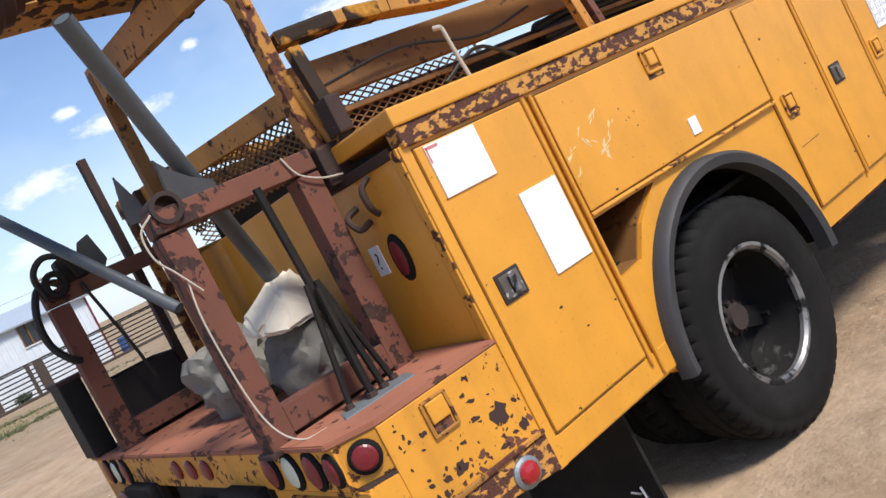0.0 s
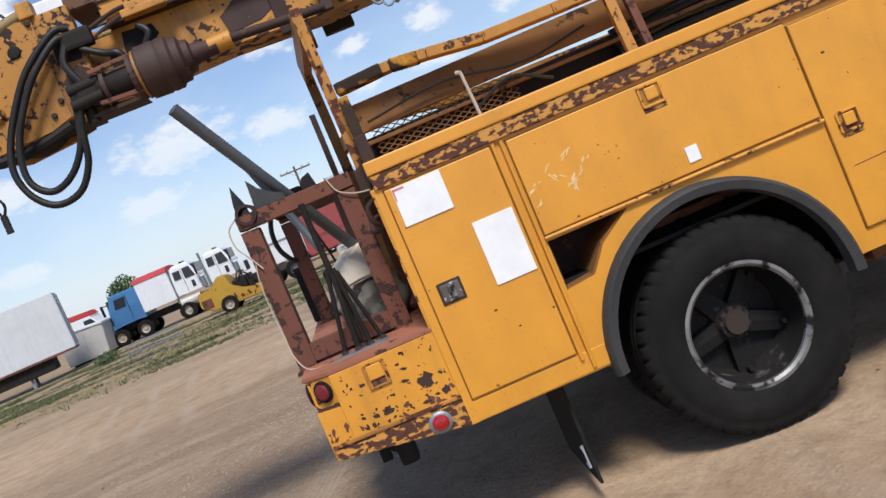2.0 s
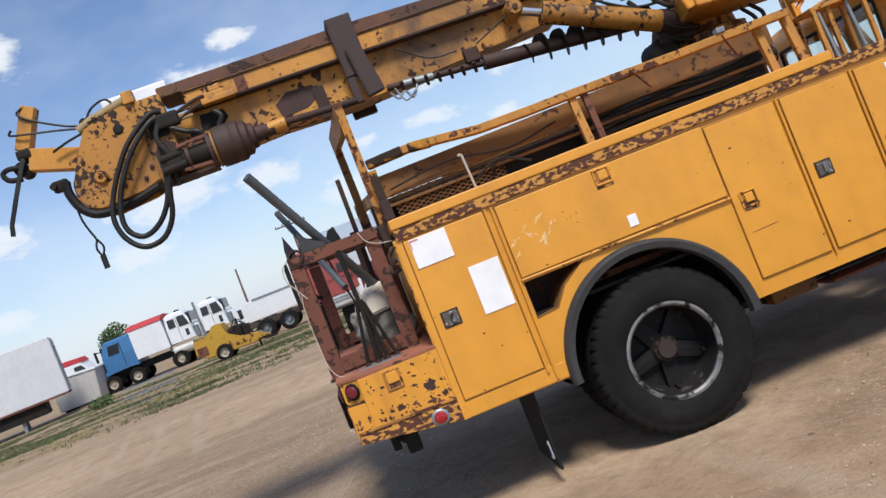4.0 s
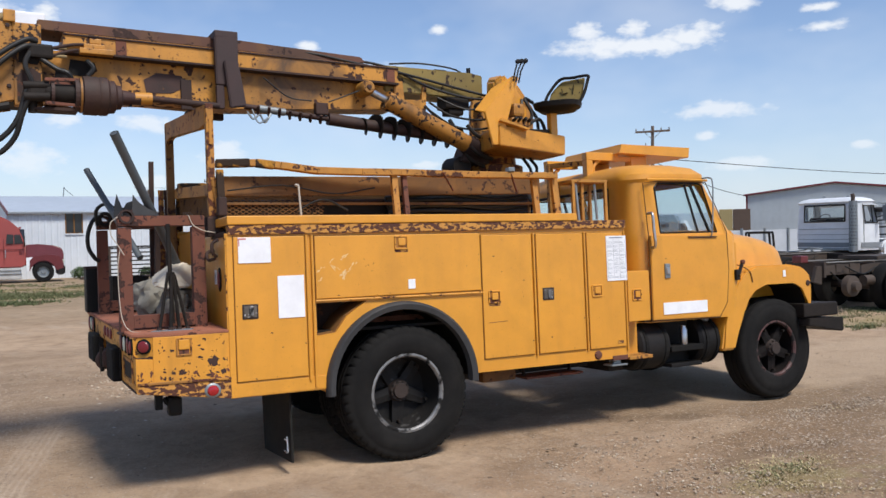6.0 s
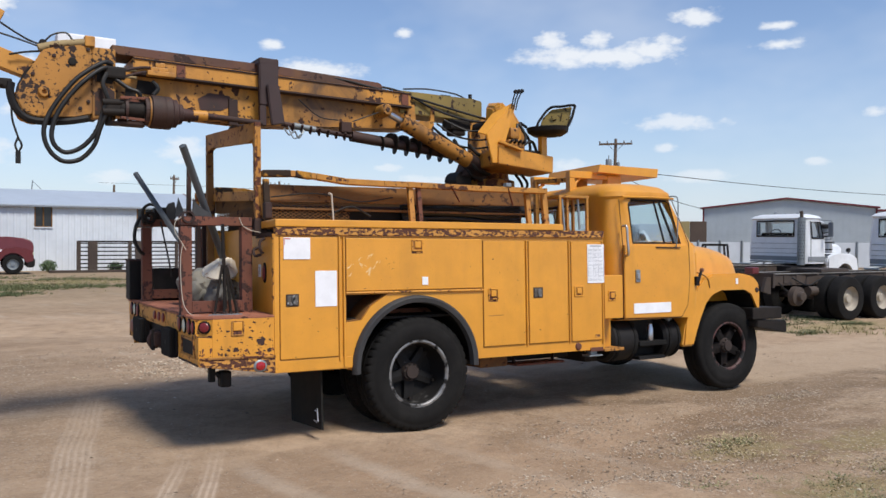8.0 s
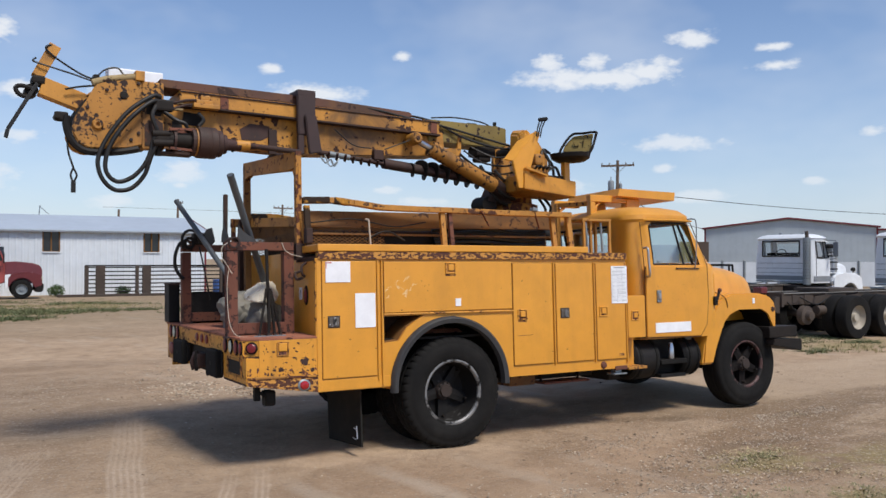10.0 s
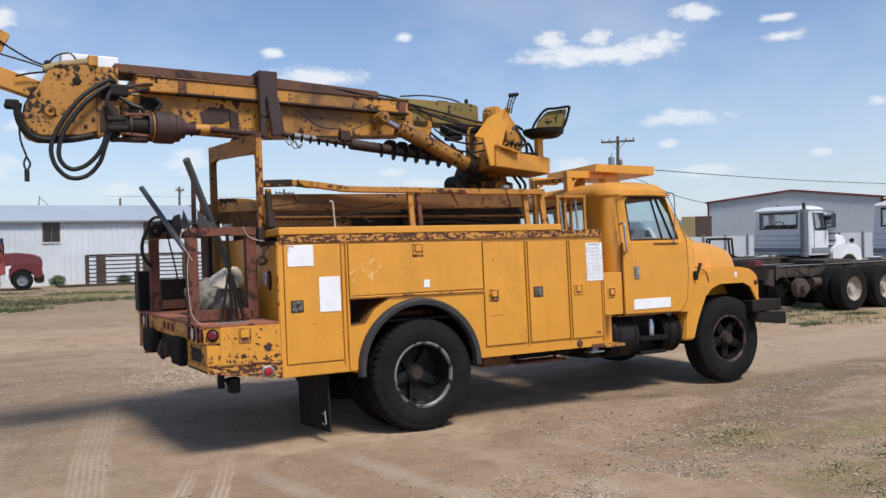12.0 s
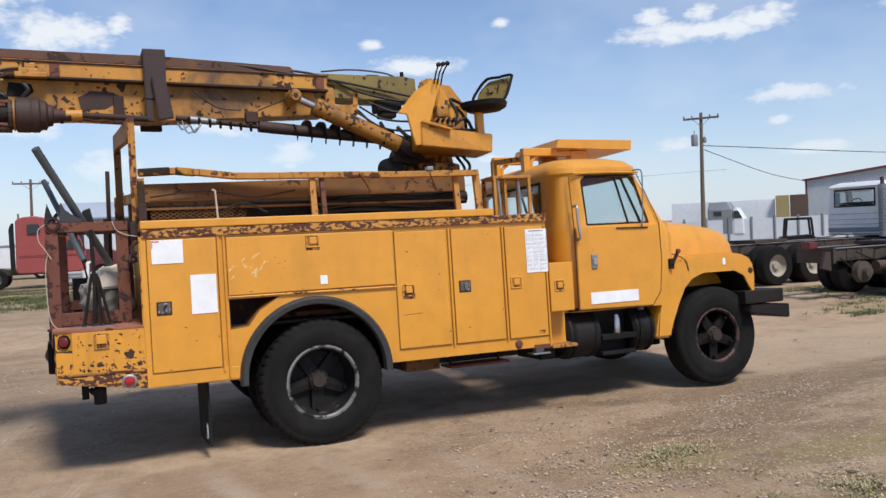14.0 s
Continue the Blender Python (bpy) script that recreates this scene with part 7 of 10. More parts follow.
        part("stored_hose", tube(spline([(1.4, 0.5 + 0.01 * k, z), (1.9, 0.52, z + 0.02 * (k % 3)), (2.4, 0.5, z - 0.01 * (k % 2)), (2.76, 0.56, z + 0.03)], 6), 0.02, seg=8), "hose", truck, smooth=True)
    bm = tube(spline([(0.1, 0.4, 2.05), (0.5, 0.38, 2.09), (0.9, 0.38, 2.03), (1.25, 0.4, 2.08)], 6), 0.006, seg=6)
    tube(spline([(0.6, 0.35, 1.9), (0.8, 0.33, 1.98), (1.0, 0.35, 1.9)], 6), 0.008, bm, seg=6)
    part("slack_cable", bm, "hose", truck, smooth=True)
    bm = tube([(0.585, 0.2, 1.83), (0.58, 0.21, 1.95), (0.575, 0.215, 2.07)], 0.008, seg=8)
    tube([(0.575, 0.215, 2.07), (0.56, 0.24, 2.08)], 0.01, bm, 8)
    part("pin_rod", bm, "rope", truck, "thin pale steel rod", True)
    part("orange_strap", bar((1.76, 0.215, 2.19), (1.85, 0.215, 2.04), 0.028, 0.005), "rust", truck)
    part("orange_strap", bar((2.395, 0.215, 2.19), (2.45, 0.215, 2.03), 0.028, 0.005), "rust", truck)
    part("rail_clip", box(2.37, 2.43, 0.2, 0.26, 2.205, 2.24, 0.006), "steel", truck)
    # shelf behind the cab, hoop and the channel tray over its roof
    gd = part("cab_guard", box(2.99, 3.375, 0.19, 0.45, 2.12, 2.145, 0.004), "paint_rail", truck, "small shelf on square legs behind the cab")
    for x, y in ((3.01, 0.205), (3.13, 0.24), (3.355, 0.205), (3.355, 0.43), (3.01, 0.43), (3.2, 0.43)):
        part("guard_post", bar((x, y, 1.76), (x, y, 2.12), 0.028, 0.028), "paint_rail", gd)
    part("ladder_rod", tube([(3.06, 0.2, 1.78), (3.05, 0.22, 2.11)], 0.012, seg=8), "steel", gd)
    part("ladder_rod", tube([(3.27, 0.22, 1.8), (3.26, 0.23, 2.11)], 0.012, seg=8), "steel", gd)
    part("hoop_post", bar((3.6, 1.4, 1.06), (3.6, 1.4, 2.43), 0.05, 0.05), "paint_rail", gd)
    part("hoop_beam", bar((3.6, 1.42, 2.42), (3.72, 0.97, 2.40), 0.05, 0.05), "paint_rail", gd)
    for y in (0.89, 1.56):
        part("tray_arm", box(3.69, 4.08, y, y + 0.08, 2.42, 2.5, 0.008), "paint", gd)
        part("arm_post", box(3.692, 3.765, y + 0.003, y + 0.077, 2.25, 2.42, 0.006), "paint", gd)
        part("arm_brace", tube(spline([(3.79, y + 0.04, 2.3), (3.8, y + 0.04, 2.37), (3.86, y + 0.04, 2.42)], 5), 0.02, seg=8), "paint", gd, smooth=True)
    bm = prism([(4.01, 2.485), (4.91, 2.46), (4.925, 2.562), (4.91, 2.562), (4.9, 2.48), (4.03, 2.503), (4.06, 2.573), (4.045, 2.573)], "y", 0.79, 1.72)
    tray = part("roof_tray", bm, "paint", truck, "yellow channel tray above the cab roof")
    part("tray_side", prism([(4.01, 2.487), (4.908, 2.462), (4.922, 2.56), (4.046, 2.571)], "y", 0.785, 0.8), "paint", tray)
    part("tray_side", prism([(4.01, 2.487), (4.908, 2.462), (4.922, 2.56), (4.046, 2.571)], "y", 1.71, 1.725), "paint", tray)
    part("tray_support", bar((4.06, 0.94, 2.44), (4.4, 0.94, 2.45), 0.06, 0.05), "paint", tray)
    part("tray_foot", box(4.25, 4.45, 0.9, 1.0, 2.3, 2.47, 0.006), "paint", tray)
    part("tray_foot", box(4.25, 4.45, 1.5, 1.6, 2.3, 2.47, 0.006), "paint", tray)


# ---- loose things carried on the deck ----
def deck_load():
    for y, z0, xs, top, lab in ((0.39, 1.07, (-0.613, -0.124), 1.834, "rusty welded steel rectangle frame standing on the deck"), (2.02, 1.14, (-0.622, -0.05), 1.906, "rusty steel rectangle frame with hose on the deck")):
        fr = thing("welded_rack", lab, "rack", LEAN, group="racks on the deck")
        w = 0.088
        x0, x1 = xs
        part("post", bar((x0, y, z0), (x0, y, top - w / 2), w, w), "rust", fr)
        part("post", bar((x1, y, z0), (x1, y, top - w / 2), w, w), "rust", fr)
        part("top_beam", bar((x0 - w / 2, y, top), (x1 + w / 2, y, top), w, w * 0.8), "rust", fr)
        part("bottom_beam", bar((x0 + w / 2, y, z0 + 0.075), (x1 - w / 2, y, z0 + 0.075), w, w), "rust", fr)
        for x in xs:
            part("weld_foot", box(x - 0.06, x + 0.06, y - 0.06, y + 0.06, z0 - 0.004, z0 + 0.012, 0.004), "rust_dark", fr)
        part("pipe_end", lathe([(0.036, -0.055), (0.05, -0.055), (0.05, 0.055), (0.036, 0.055), (0.036, -0.055)], Matrix.Translation((x0 + 0.015, y, top + 0.03)), 20), "rust_dark", fr, smooth=True)
        if y > 1:
            part("loop_hose", tube(spline([(-0.63, y - 0.06, 1.98), (-0.69, y - 0.06, 1.95), (-0.735, y - 0.06, 1.84), (-0.735, y - 0.05, 1.72), (-0.69, y - 0.05, 1.63), (-0.65, y - 0.04, 1.6)], 6), 0.017, seg=8), "hose", fr, smooth=True)
            part("loop_hose", tube(spline([(-0.66, y - 0.06, 1.9), (-0.67, y - 0.08, 2.02), (-0.61, y - 0.1, 2.08), (-0.53, y - 0.1, 2.05), (-0.49, y - 0.06, 1.95)], 6), 0.015, seg=8), "hose", fr, smooth=True)
            part("shackle", tube([(-0.6 + 0.042 * math.cos(a), y - 0.07, 1.955 + 0.05 * math.sin(a)) for a in [2 * math.pi * q / 14 for q in range(15)]], 0.016, seg=8, cap=False), "grime", fr, "dark steel shackle", True)
            part("clevis", box(-0.56, -0.44, y - 0.06, y + 0.05, 1.94, 2.06, 0.02), "grime", fr)
            part("cable", tube(spline([(-0.5, y - 0.06, 1.92), (-0.47, y - 0.08, 1.75), (-0.43, y - 0.08, 1.55), (-0.4, y - 0.06, 1.38)], 6), 0.008, seg=6), "hose", fr, smooth=True)
        else:
            part("prong", prism([(-0.665, 1.872), (-0.60, 1.872), (-0.605, 1.93), (-0.624, 1.98), (-0.642, 2.033), (-0.65, 1.99), (-0.66, 1.94)], "y", 0.49, 0.505, 0.003), "rubber_grey", fr, "dark bent steel prong")
            part("prong", prism([(-0.555, 1.872), (-0.40, 1.872), (-0.40, 1.9), (-0.46, 1.925), (-0.51, 1.965), (-0.547, 2.021)], "y", 0.395, 0.41, 0.003), "rubber_grey", fr)
            part("cord", tube(spline([(-0.645, y - 0.05, 1.64), (-0.663, y - 0.06, 1.52), (-0.66, y - 0.07, 1.3), (-0.645, y - 0.1, 1.16), (-0.6, y - 0.14, 1.09), (-0.52, y - 0.16, 1.08)], 6), 0.003, seg=6), "rope", fr, "white cord hanging from the frame", True)
            part("cord", tube(spline([(-0.655, y - 0.06, 1.86), (-0.7, y - 0.05, 1.82), (-0.7, y - 0.05, 1.74), (-0.665, y - 0.055, 1.68), (-0.62, y - 0.06, 1.6)], 6), 0.0035, seg=6), "rope", fr, smooth=True)
            part("cord", tube(spline([(-0.19, y - 0.05, 1.87), (-0.16, y - 0.055, 1.8), (-0.09, y - 0.06, 1.76), (-0.01, y - 0.06, 1.745)], 6), 0.0035, seg=6), "rope", fr, smooth=True)
    bar_th = thing("cross_brace", "rusty steel bar laid across the deck", "steel bar", LEAN)
    part("bar", bar((-0.53, 0.4, 1.895), (-0.53, 0.55, 1.895), 0.05, 0.04), "rust", bar_th)
    # rods welded on a plate
    st = thing("rod_stand", "steel rods welded to a small base plate on the deck", "stand", LEAN)
    c = Vector((-0.33, 0.25, 1.076))
    part("base_plate", prism([(-0.49, 0.17), (-0.22, 0.16), (-0.19, 0.25), (-0.26, 0.31), (-0.45, 0.28)], "z", 1.068, 1.085, 0.003), "steel", st)
    for a, b, r in (((-0.09, 0.0, 0), (-0.02, 0.02, 0.4), 0.011), ((-0.02, -0.03, 0), (0.0, 0.0, 0.38), 0.013), ((0.04, -0.01, 0), (0.01, 0.01, 0.4), 0.012), ((0.1, 0.02, 0), (0.02, 0.02, 0.38), 0.011), ((0.0, 0.01, 0.05), (-0.01, 0.04, 0.73), 0.015)):
        part("rod", tube([c + Vector(a), c + Vector(b)], r, seg=8), "grime", st, smooth=True)
        part("rod_weld", lathe([(0, -0.012), (r * 1.6, -0.01), (r * 1.3, 0.012), (0, 0.016)], Matrix.Translation(c + Vector((a[0], a[1], 0.012))) @ Matrix.Rotation(math.pi / 2, 4, "X"), 8), "rust_dark", st)

    def lump(name, centre, size, mat, lab, cat, seed, rough, fold=0.0, detail=4):
        """A stone or a slumped cloth sack: a ball pushed about by noise, its underside pressed flat, creased if cloth."""
        bm = bmesh.new()
        bmesh.ops.create_icosphere(bm, subdivisions=detail, radius=1)
        for v in bm.verts:
            p = v.co.copy()
            n = noise.noise(p * 1.3 + Vector((seed, 0, 0))) * rough + noise.noise(p * 3.1 + Vector((0, seed, 0))) * rough * 0.45 + noise.noise(p * 7 + Vector((0, seed, 4))) * rough * 0.14
            if fold:
                f = noise.noise(Vector((p.x * 2.1 + seed, p.y * 2.1, p.z * 5.5)) + Vector((1, 1, 1)) * noise.noise(p * 2 + Vector((0, 0, seed))))
                n -= fold * max(0.0, 1 - abs(f) * 7)
                n += fold * 0.5 * noise.noise(p * 5 + Vector((seed, seed, 0)))
            else:
                n += 0.16 * abs(noise.noise(p * 2.3 + Vector((seed, 3, 1)))) - 0.05
            q = Vector((p.x * size[0], p.y * size[1], max(p.z, -0.82) * size[2])) * (1 + n)
            v.co = Vector(centre) + q
        ob = mesh_object(name, bm, mat, None, "", True)
        ob.matrix_world = LEAN
        return tagged(ob, lab, cat)

    lump("canvas_sack", (-0.29, 1.28, 1.27), (0.19, 0.24, 0.19), "canvas", "grey canvas sack lying on the rusty deck", "sack", 3, 0.3, 0.1)
    lump("canvas_sack", (-0.2, 0.8, 1.22), (0.16, 0.22, 0.16), "canvas_dark", "dark greasy canvas sack under a pale rock", "sack", 9, 0.25, 0.08)
    rock = hull([(-0.40, 0.66, 1.38), (-0.30, 0.6, 1.35), (-0.14, 0.62, 1.36), (-0.09, 0.7, 1.44), (-0.10, 0.84, 1.52), (-0.17, 0.72, 1.55), (-0.28, 0.68, 1.54), (-0.39, 0.76, 1.46), (-0.37, 0.88, 1.4), (-0.14, 0.88, 1.36), (-0.27, 0.62, 1.49)], 0.014)
    bmesh.ops.triangulate(rock, faces=rock.faces[:])
    bmesh.ops.subdivide_edges(rock, edges=rock.edges[:], cuts=2, use_grid_fill=True)
    for v in rock.verts:
        v.co += Vector((1, 0.6, 0.8)) * 0.016 * noise.noise(v.co * 14) + Vector((0.4, 0.4, 1)) * 0.007 * noise.noise(v.co * 40)
    ob = mesh_object("rock", rock, "rock", None)
    ob.matrix_world = LEAN
    tagged(ob, "pale flat limestone rock on a canvas sack", "rock")
    # pipes leaning in the load
    for p, q, r, lab in (((-0.677, 0.16, 2.401), (-0.183, 0.797, 1.486), 0.03, "grey steel pipe leaning over the deck frame"), ((-0.735, 1.916, 2.37), (-0.414, 1.2, 1.6), 0.025, "grey steel pipe leaning on the far frame")):
        bm = tube([p, q], r, seg=16, cap=False)
        tube([p, q], r - 0.006, bm, 16)
        ob = mesh_object("steel_pipe", bm, "pipe_steel", None, "", True)
        ob.matrix_world = LEAN
        tagged(ob, lab, "pipe", "leaning pipes")
    for x, y, z, w in ((-0.21, 2.12, 2.478, 0.05), (-0.25, 1.55, 1.98, 0.06)):
        ob = mesh_object("stake", bar((x, y, 1.1), (x + 0.02, y, z), w, 0.04), "rust_dark", None)
        ob.matrix_world = LEAN
        tagged(ob, "dark rusty steel stake standing in the load", "stake", "stakes")
    ob = mesh_object("wedge_plate", prism([(-0.5, 1.94), (-0.36, 1.94), (-0.33, 1.98), (-0.36, 2.12), (-0.42, 2.1), (-0.47, 2.0)], "y", 2.0, 2.012, 0.003), "rubber_grey", None)
    ob.matrix_world = LEAN
    tagged(ob, "jagged grey steel plate leaning in the load", "plate")


decals()
boom()
turret()
racks()
deck_load()

# ---- the yard round the truck ----
M["trailer_white"] = material("dull_trailer_white", (0.6, 0.62, 0.65, 1), 0.6, second=(0.52, 0.53, 0.55, 1), scale=1.2, bump=0.05, streak=0.1)
M["siding"] = material("white_metal_siding", (0.66, 0.70, 0.74, 1), 0.5, second=(0.58, 0.62, 0.66, 1), scale=0.8, bump=0.03)
M["siding_grey"] = material("grey_metal_siding", (0.45, 0.5, 0.53, 1), 0.55, second=(0.41, 0.46, 0.49, 1), scale=0.5, bump=0.03)
M["roof_metal"] = material("pale_metal_roof", (0.50, 0.55, 0.60, 1), 0.4, 0.2, second=(0.42, 0.47, 0.52, 1), scale=0.6, bump=0.03)
M["trim_red"] = material("dark_red_trim", (0.16, 0.018, 0.026, 1), 0.5, bump=0.05)
M["dark_glass"] = material("dark_window", (0.025, 0.03, 0.035, 1), 0.12, scale=2, bump=0)
M["wood_dark"] = material("weathered_dark_wood", (0.045, 0.032, 0.026, 1), 0.9, second=(0.075, 0.055, 0.042, 1), scale=4, bump=0.4)
M["pole_wood"] = material("utility_pole_wood", (0.16, 0.115, 0.085, 1), 0.9, second=(0.11, 0.08, 0.06, 1), scale=2, bump=0.3)
M["red_paint"] = material("faded_red_paint", (0.30, 0.055, 0.045, 1), 0.42, second=(0.24, 0.05, 0.045, 1), scale=1.5, bump=0.05)
M["maroon"] = material("maroon_paint", (0.11, 0.018, 0.022, 1), 0.35, second=(0.14, 0.024, 0.026, 1), scale=1.5, bump=0.05)
M["heap_grey"] = material("pale_bin_paint", (0.5, 0.5, 0.49, 1), 0.8, second=(0.4, 0.39, 0.38, 1), scale=1.5, bump=0.1, streak=0.1)
M["white_paint"] = material("white_truck_paint", (0.74, 0.77, 0.8, 1), 0.4, second=(0.66, 0.69, 0.72, 1), scale=2.2, bump=0.05)
M["grey_paint"] = material("grey_truck_paint", (0.22, 0.24, 0.26, 1), 0.45, second=(0.18, 0.2, 0.22, 1), scale=2.2, bump=0.05)
M["blue_paint"] = material("blue_truck_paint", (0.05, 0.17, 0.36, 1), 0.4, second=(0.04, 0.13, 0.3, 1), scale=2, bump=0.05)
M["red_tarp"] = material("red_tarpaulin", (0.5, 0.04, 0.05, 1), 0.7, scale=4, bump=0.3)
M["tan_paint"] = material("tan_paint", (0.36, 0.28, 0.12, 1), 0.6, scale=1, bump=0.05)
M["brown_paint"] = material("brown_paint", (0.10, 0.065, 0.045, 1), 0.7, scale=1, bump=0.05)
M["machine_yellow"] = material("machine_yellow_paint", (0.46, 0.27, 0.025, 1), 0.5, second=(0.36, 0.2, 0.025, 1), scale=3, chips=RUST, chip_scale=5, chip_at=0.68, bump=0.1)
M["white_wheel"] = material("white_steel_wheel", (0.42, 0.38, 0.31, 1), 0.7, second=(0.25, 0.21, 0.165, 1), scale=8, bump=0.1)
M["frame_steel"] = material("dirty_frame_steel", (0.04, 0.03, 0.024, 1), 0.75, second=(0.085, 0.06, 0.045, 1), scale=3, bump=0.3)
M["worn_flange"] = material("worn_frame_flange", (0.3, 0.285, 0.26, 1), 0.6, 0.3, second=(0.14, 0.12, 0.1, 1), scale=3, bump=0.2)
M["grass"] = material("green_weeds", (0.08, 0.105, 0.04, 1), 0.85, second=(0.145, 0.145, 0.065, 1), scale=0.8, bump=0)
M["dry_grass"] = material("dry_grass", (0.34, 0.28, 0.14, 1), 0.85, second=(0.24, 0.22, 0.10, 1), scale=0.8, bump=0)
M["leaf"] = material("tree_leaves", (0.05, 0.085, 0.028, 1), 0.7, second=(0.08, 0.12, 0.04, 1), scale=2, bump=0)
M["barrel_blue"] = material("blue_plastic", (0.03, 0.08, 0.25, 1), 0.5, bump=0.05)


def ribbed(x0, x1, y, z0, z1, step=0.3, depth=0.02, bm=None):
    """A wall face along x with upright ribs."""
    bm = bm or bmesh.new()
    pts = []
    x = x0
    while x < x1 - 1e-6:
        for dx, d in ((0, 0), (step * 0.62, 0), (step * 0.7, depth), (step * 0.9, depth), (step * 0.98, 0)):
            if x + dx < x1:
                pts.append((x + dx, y - d))
        x += step
    pts += [(x1, y), (x1, y + 0.12), (x0, y + 0.12)]
    return prism(pts, "z", z0, z1, 0, bm)


def white_building():
    b = thing("metal_building", "long white metal shed with two windows and pale roof", "building")
    zb = -0.3
    wins = ((0.77, 1.57), (5.84, 6.64))
    edges = [-1.92] + [v for w in wins for v in w] + [9.2]
    for k in range(0, len(edges), 2):
        part("wall", ribbed(edges[k], edges[k + 1], 41.6, zb, 3.12), "siding", b)
    for x0, x1 in wins:
        part("wall", ribbed(x0, x1, 41.6, zb, 2.05), "siding", b)
        w = part("window", box(x0, x1, 41.66, 41.7, 2.05, 3.12), "dark_glass", b, "dark window")
        bm = bmesh.new()
        for a, c in (((x0, 2.05), (x1, 2.05)), ((x0, 3.1), (x1, 3.1)), ((x0, 2.05), (x0, 3.1)), ((x1, 2.05), (x1, 3.1)), (((x0 + x1) / 2, 2.05), ((x0 + x1) / 2, 3.1))):
            bar((a[0], 41.6, a[1]), (c[0], 41.6, c[1]), 0.06, 0.05, bm, 0)
        part("window_frame", bm, "seal", w)
        part("window_sill", box(x0 - 0.05, x1 + 0.05, 41.53, 41.6, 1.98, 2.04), "siding", w)
    def skew(bm):
        """The shed's end nearest the red truck runs askew."""
        for v in bm.verts:
            if v.co.x < 0:
                v.co.x -= 0.114 * (v.co.y - 41.35)
        return bm

    part("wall", skew(box(-1.92, -1.8, 41.72, 51.6, zb, 3.05)), "siding", b)
    part("wall", box(9.08, 9.2, 41.72, 51.6, zb, 3.12), "siding", b)
    part("wall", box(-2.18, 9.08, 51.5, 51.6, zb, 3.12), "siding", b)
    for x in (-1.92, 9.08):
        part("gable", skew(prism([(41.6, 3.05), (51.6, 3.05), (46.6, 4.05)], "x", x, x + 0.12)), "siding", b)
    roof = part("roof", skew(prism([(41.35, 3.14), (46.6, 4.16), (51.85, 3.14), (51.85, 3.2), (46.6, 4.22), (41.35, 3.2)], "x", -1.88, 9.4)), "roof_metal", b, "pale metal roof")
    part("eave_trim", box(-1.88, 9.4, 41.33, 41.36, 3.08, 3.16), "grey_paint", roof)
    part("gable_trim", bar((-1.9, 41.33, 3.1), (-2.5, 46.6, 4.15), 0.05, 0.2), "trim_red", roof)
    part("gable_trim", bar((-2.5, 46.6, 4.15), (-3.1, 51.85, 3.1), 0.05, 0.2), "trim_red", roof)
    part("gable_trim", bar((9.42, 41.35, 3.15), (9.42, 46.6, 4.19), 0.05, 0.14), "trim_red", roof)
    part("corner_trim", box(9.16, 9.26, 41.56, 41.66, zb, 3.1), "trim_red", b)
    bm = tube([(0.9, 46.6, 4.2), (0.95, 46.6, 4.75)], 0.03, seg=6)
    tube([(0.95, 46.6, 4.7), (1.4, 46.6, 4.25)], 0.02, bm, 6)
    part("roof_bracket", bm, "steel", roof)


def corral():
    f = thing("corral_fence", "dark wooden and pipe corral fence before the shed", "fence")
    y, zb = 38.5, -0.24
    for x, w in ((2.55, 0.18), (3.2, 0.44), (4.97, 0.16), (5.44, 0.42), (7.3, 0.14), (9.3, 0.14), (11.5, 0.14)):
        part("post", box(x - w / 2, x + w / 2, y - 0.09, y + 0.09, zb, 1.32, 0.01), "wood_dark", f)
    for k in range(7):
        z = 0.0 + k * 0.205
        part("rail", tube([(2.55, y, z), (11.5, y, z + 0.01)], 0.032, seg=8), "black", f)
    part("ground_beam", box(1.2, 12, y - 0.35, y - 0.1, zb - 0.05, zb + 0.13, 0.02), "wood_dark", f)
    part("rail", box(2.5, 11.5, y - 0.05, y + 0.05, 1.28, 1.36), "black", f)
    for x, r, h, mat, lab in ((9.7, 0.3, 0.75, "barrel_blue", "blue plastic barrel standing by the shed"),):
        ob = mesh_object("barrel", lathe([(0, zb), (r, zb), (r, zb + h * 0.3), (r * 1.04, zb + h * 0.33), (r, zb + h * 0.36), (r, zb + h), (0, zb + h)], Matrix.Translation((x, 40.6, 0)) @ Matrix.Rotation(math.pi / 2, 4, "X"), 20), mat, None, "", True)
        tagged(ob, lab, "barrel")


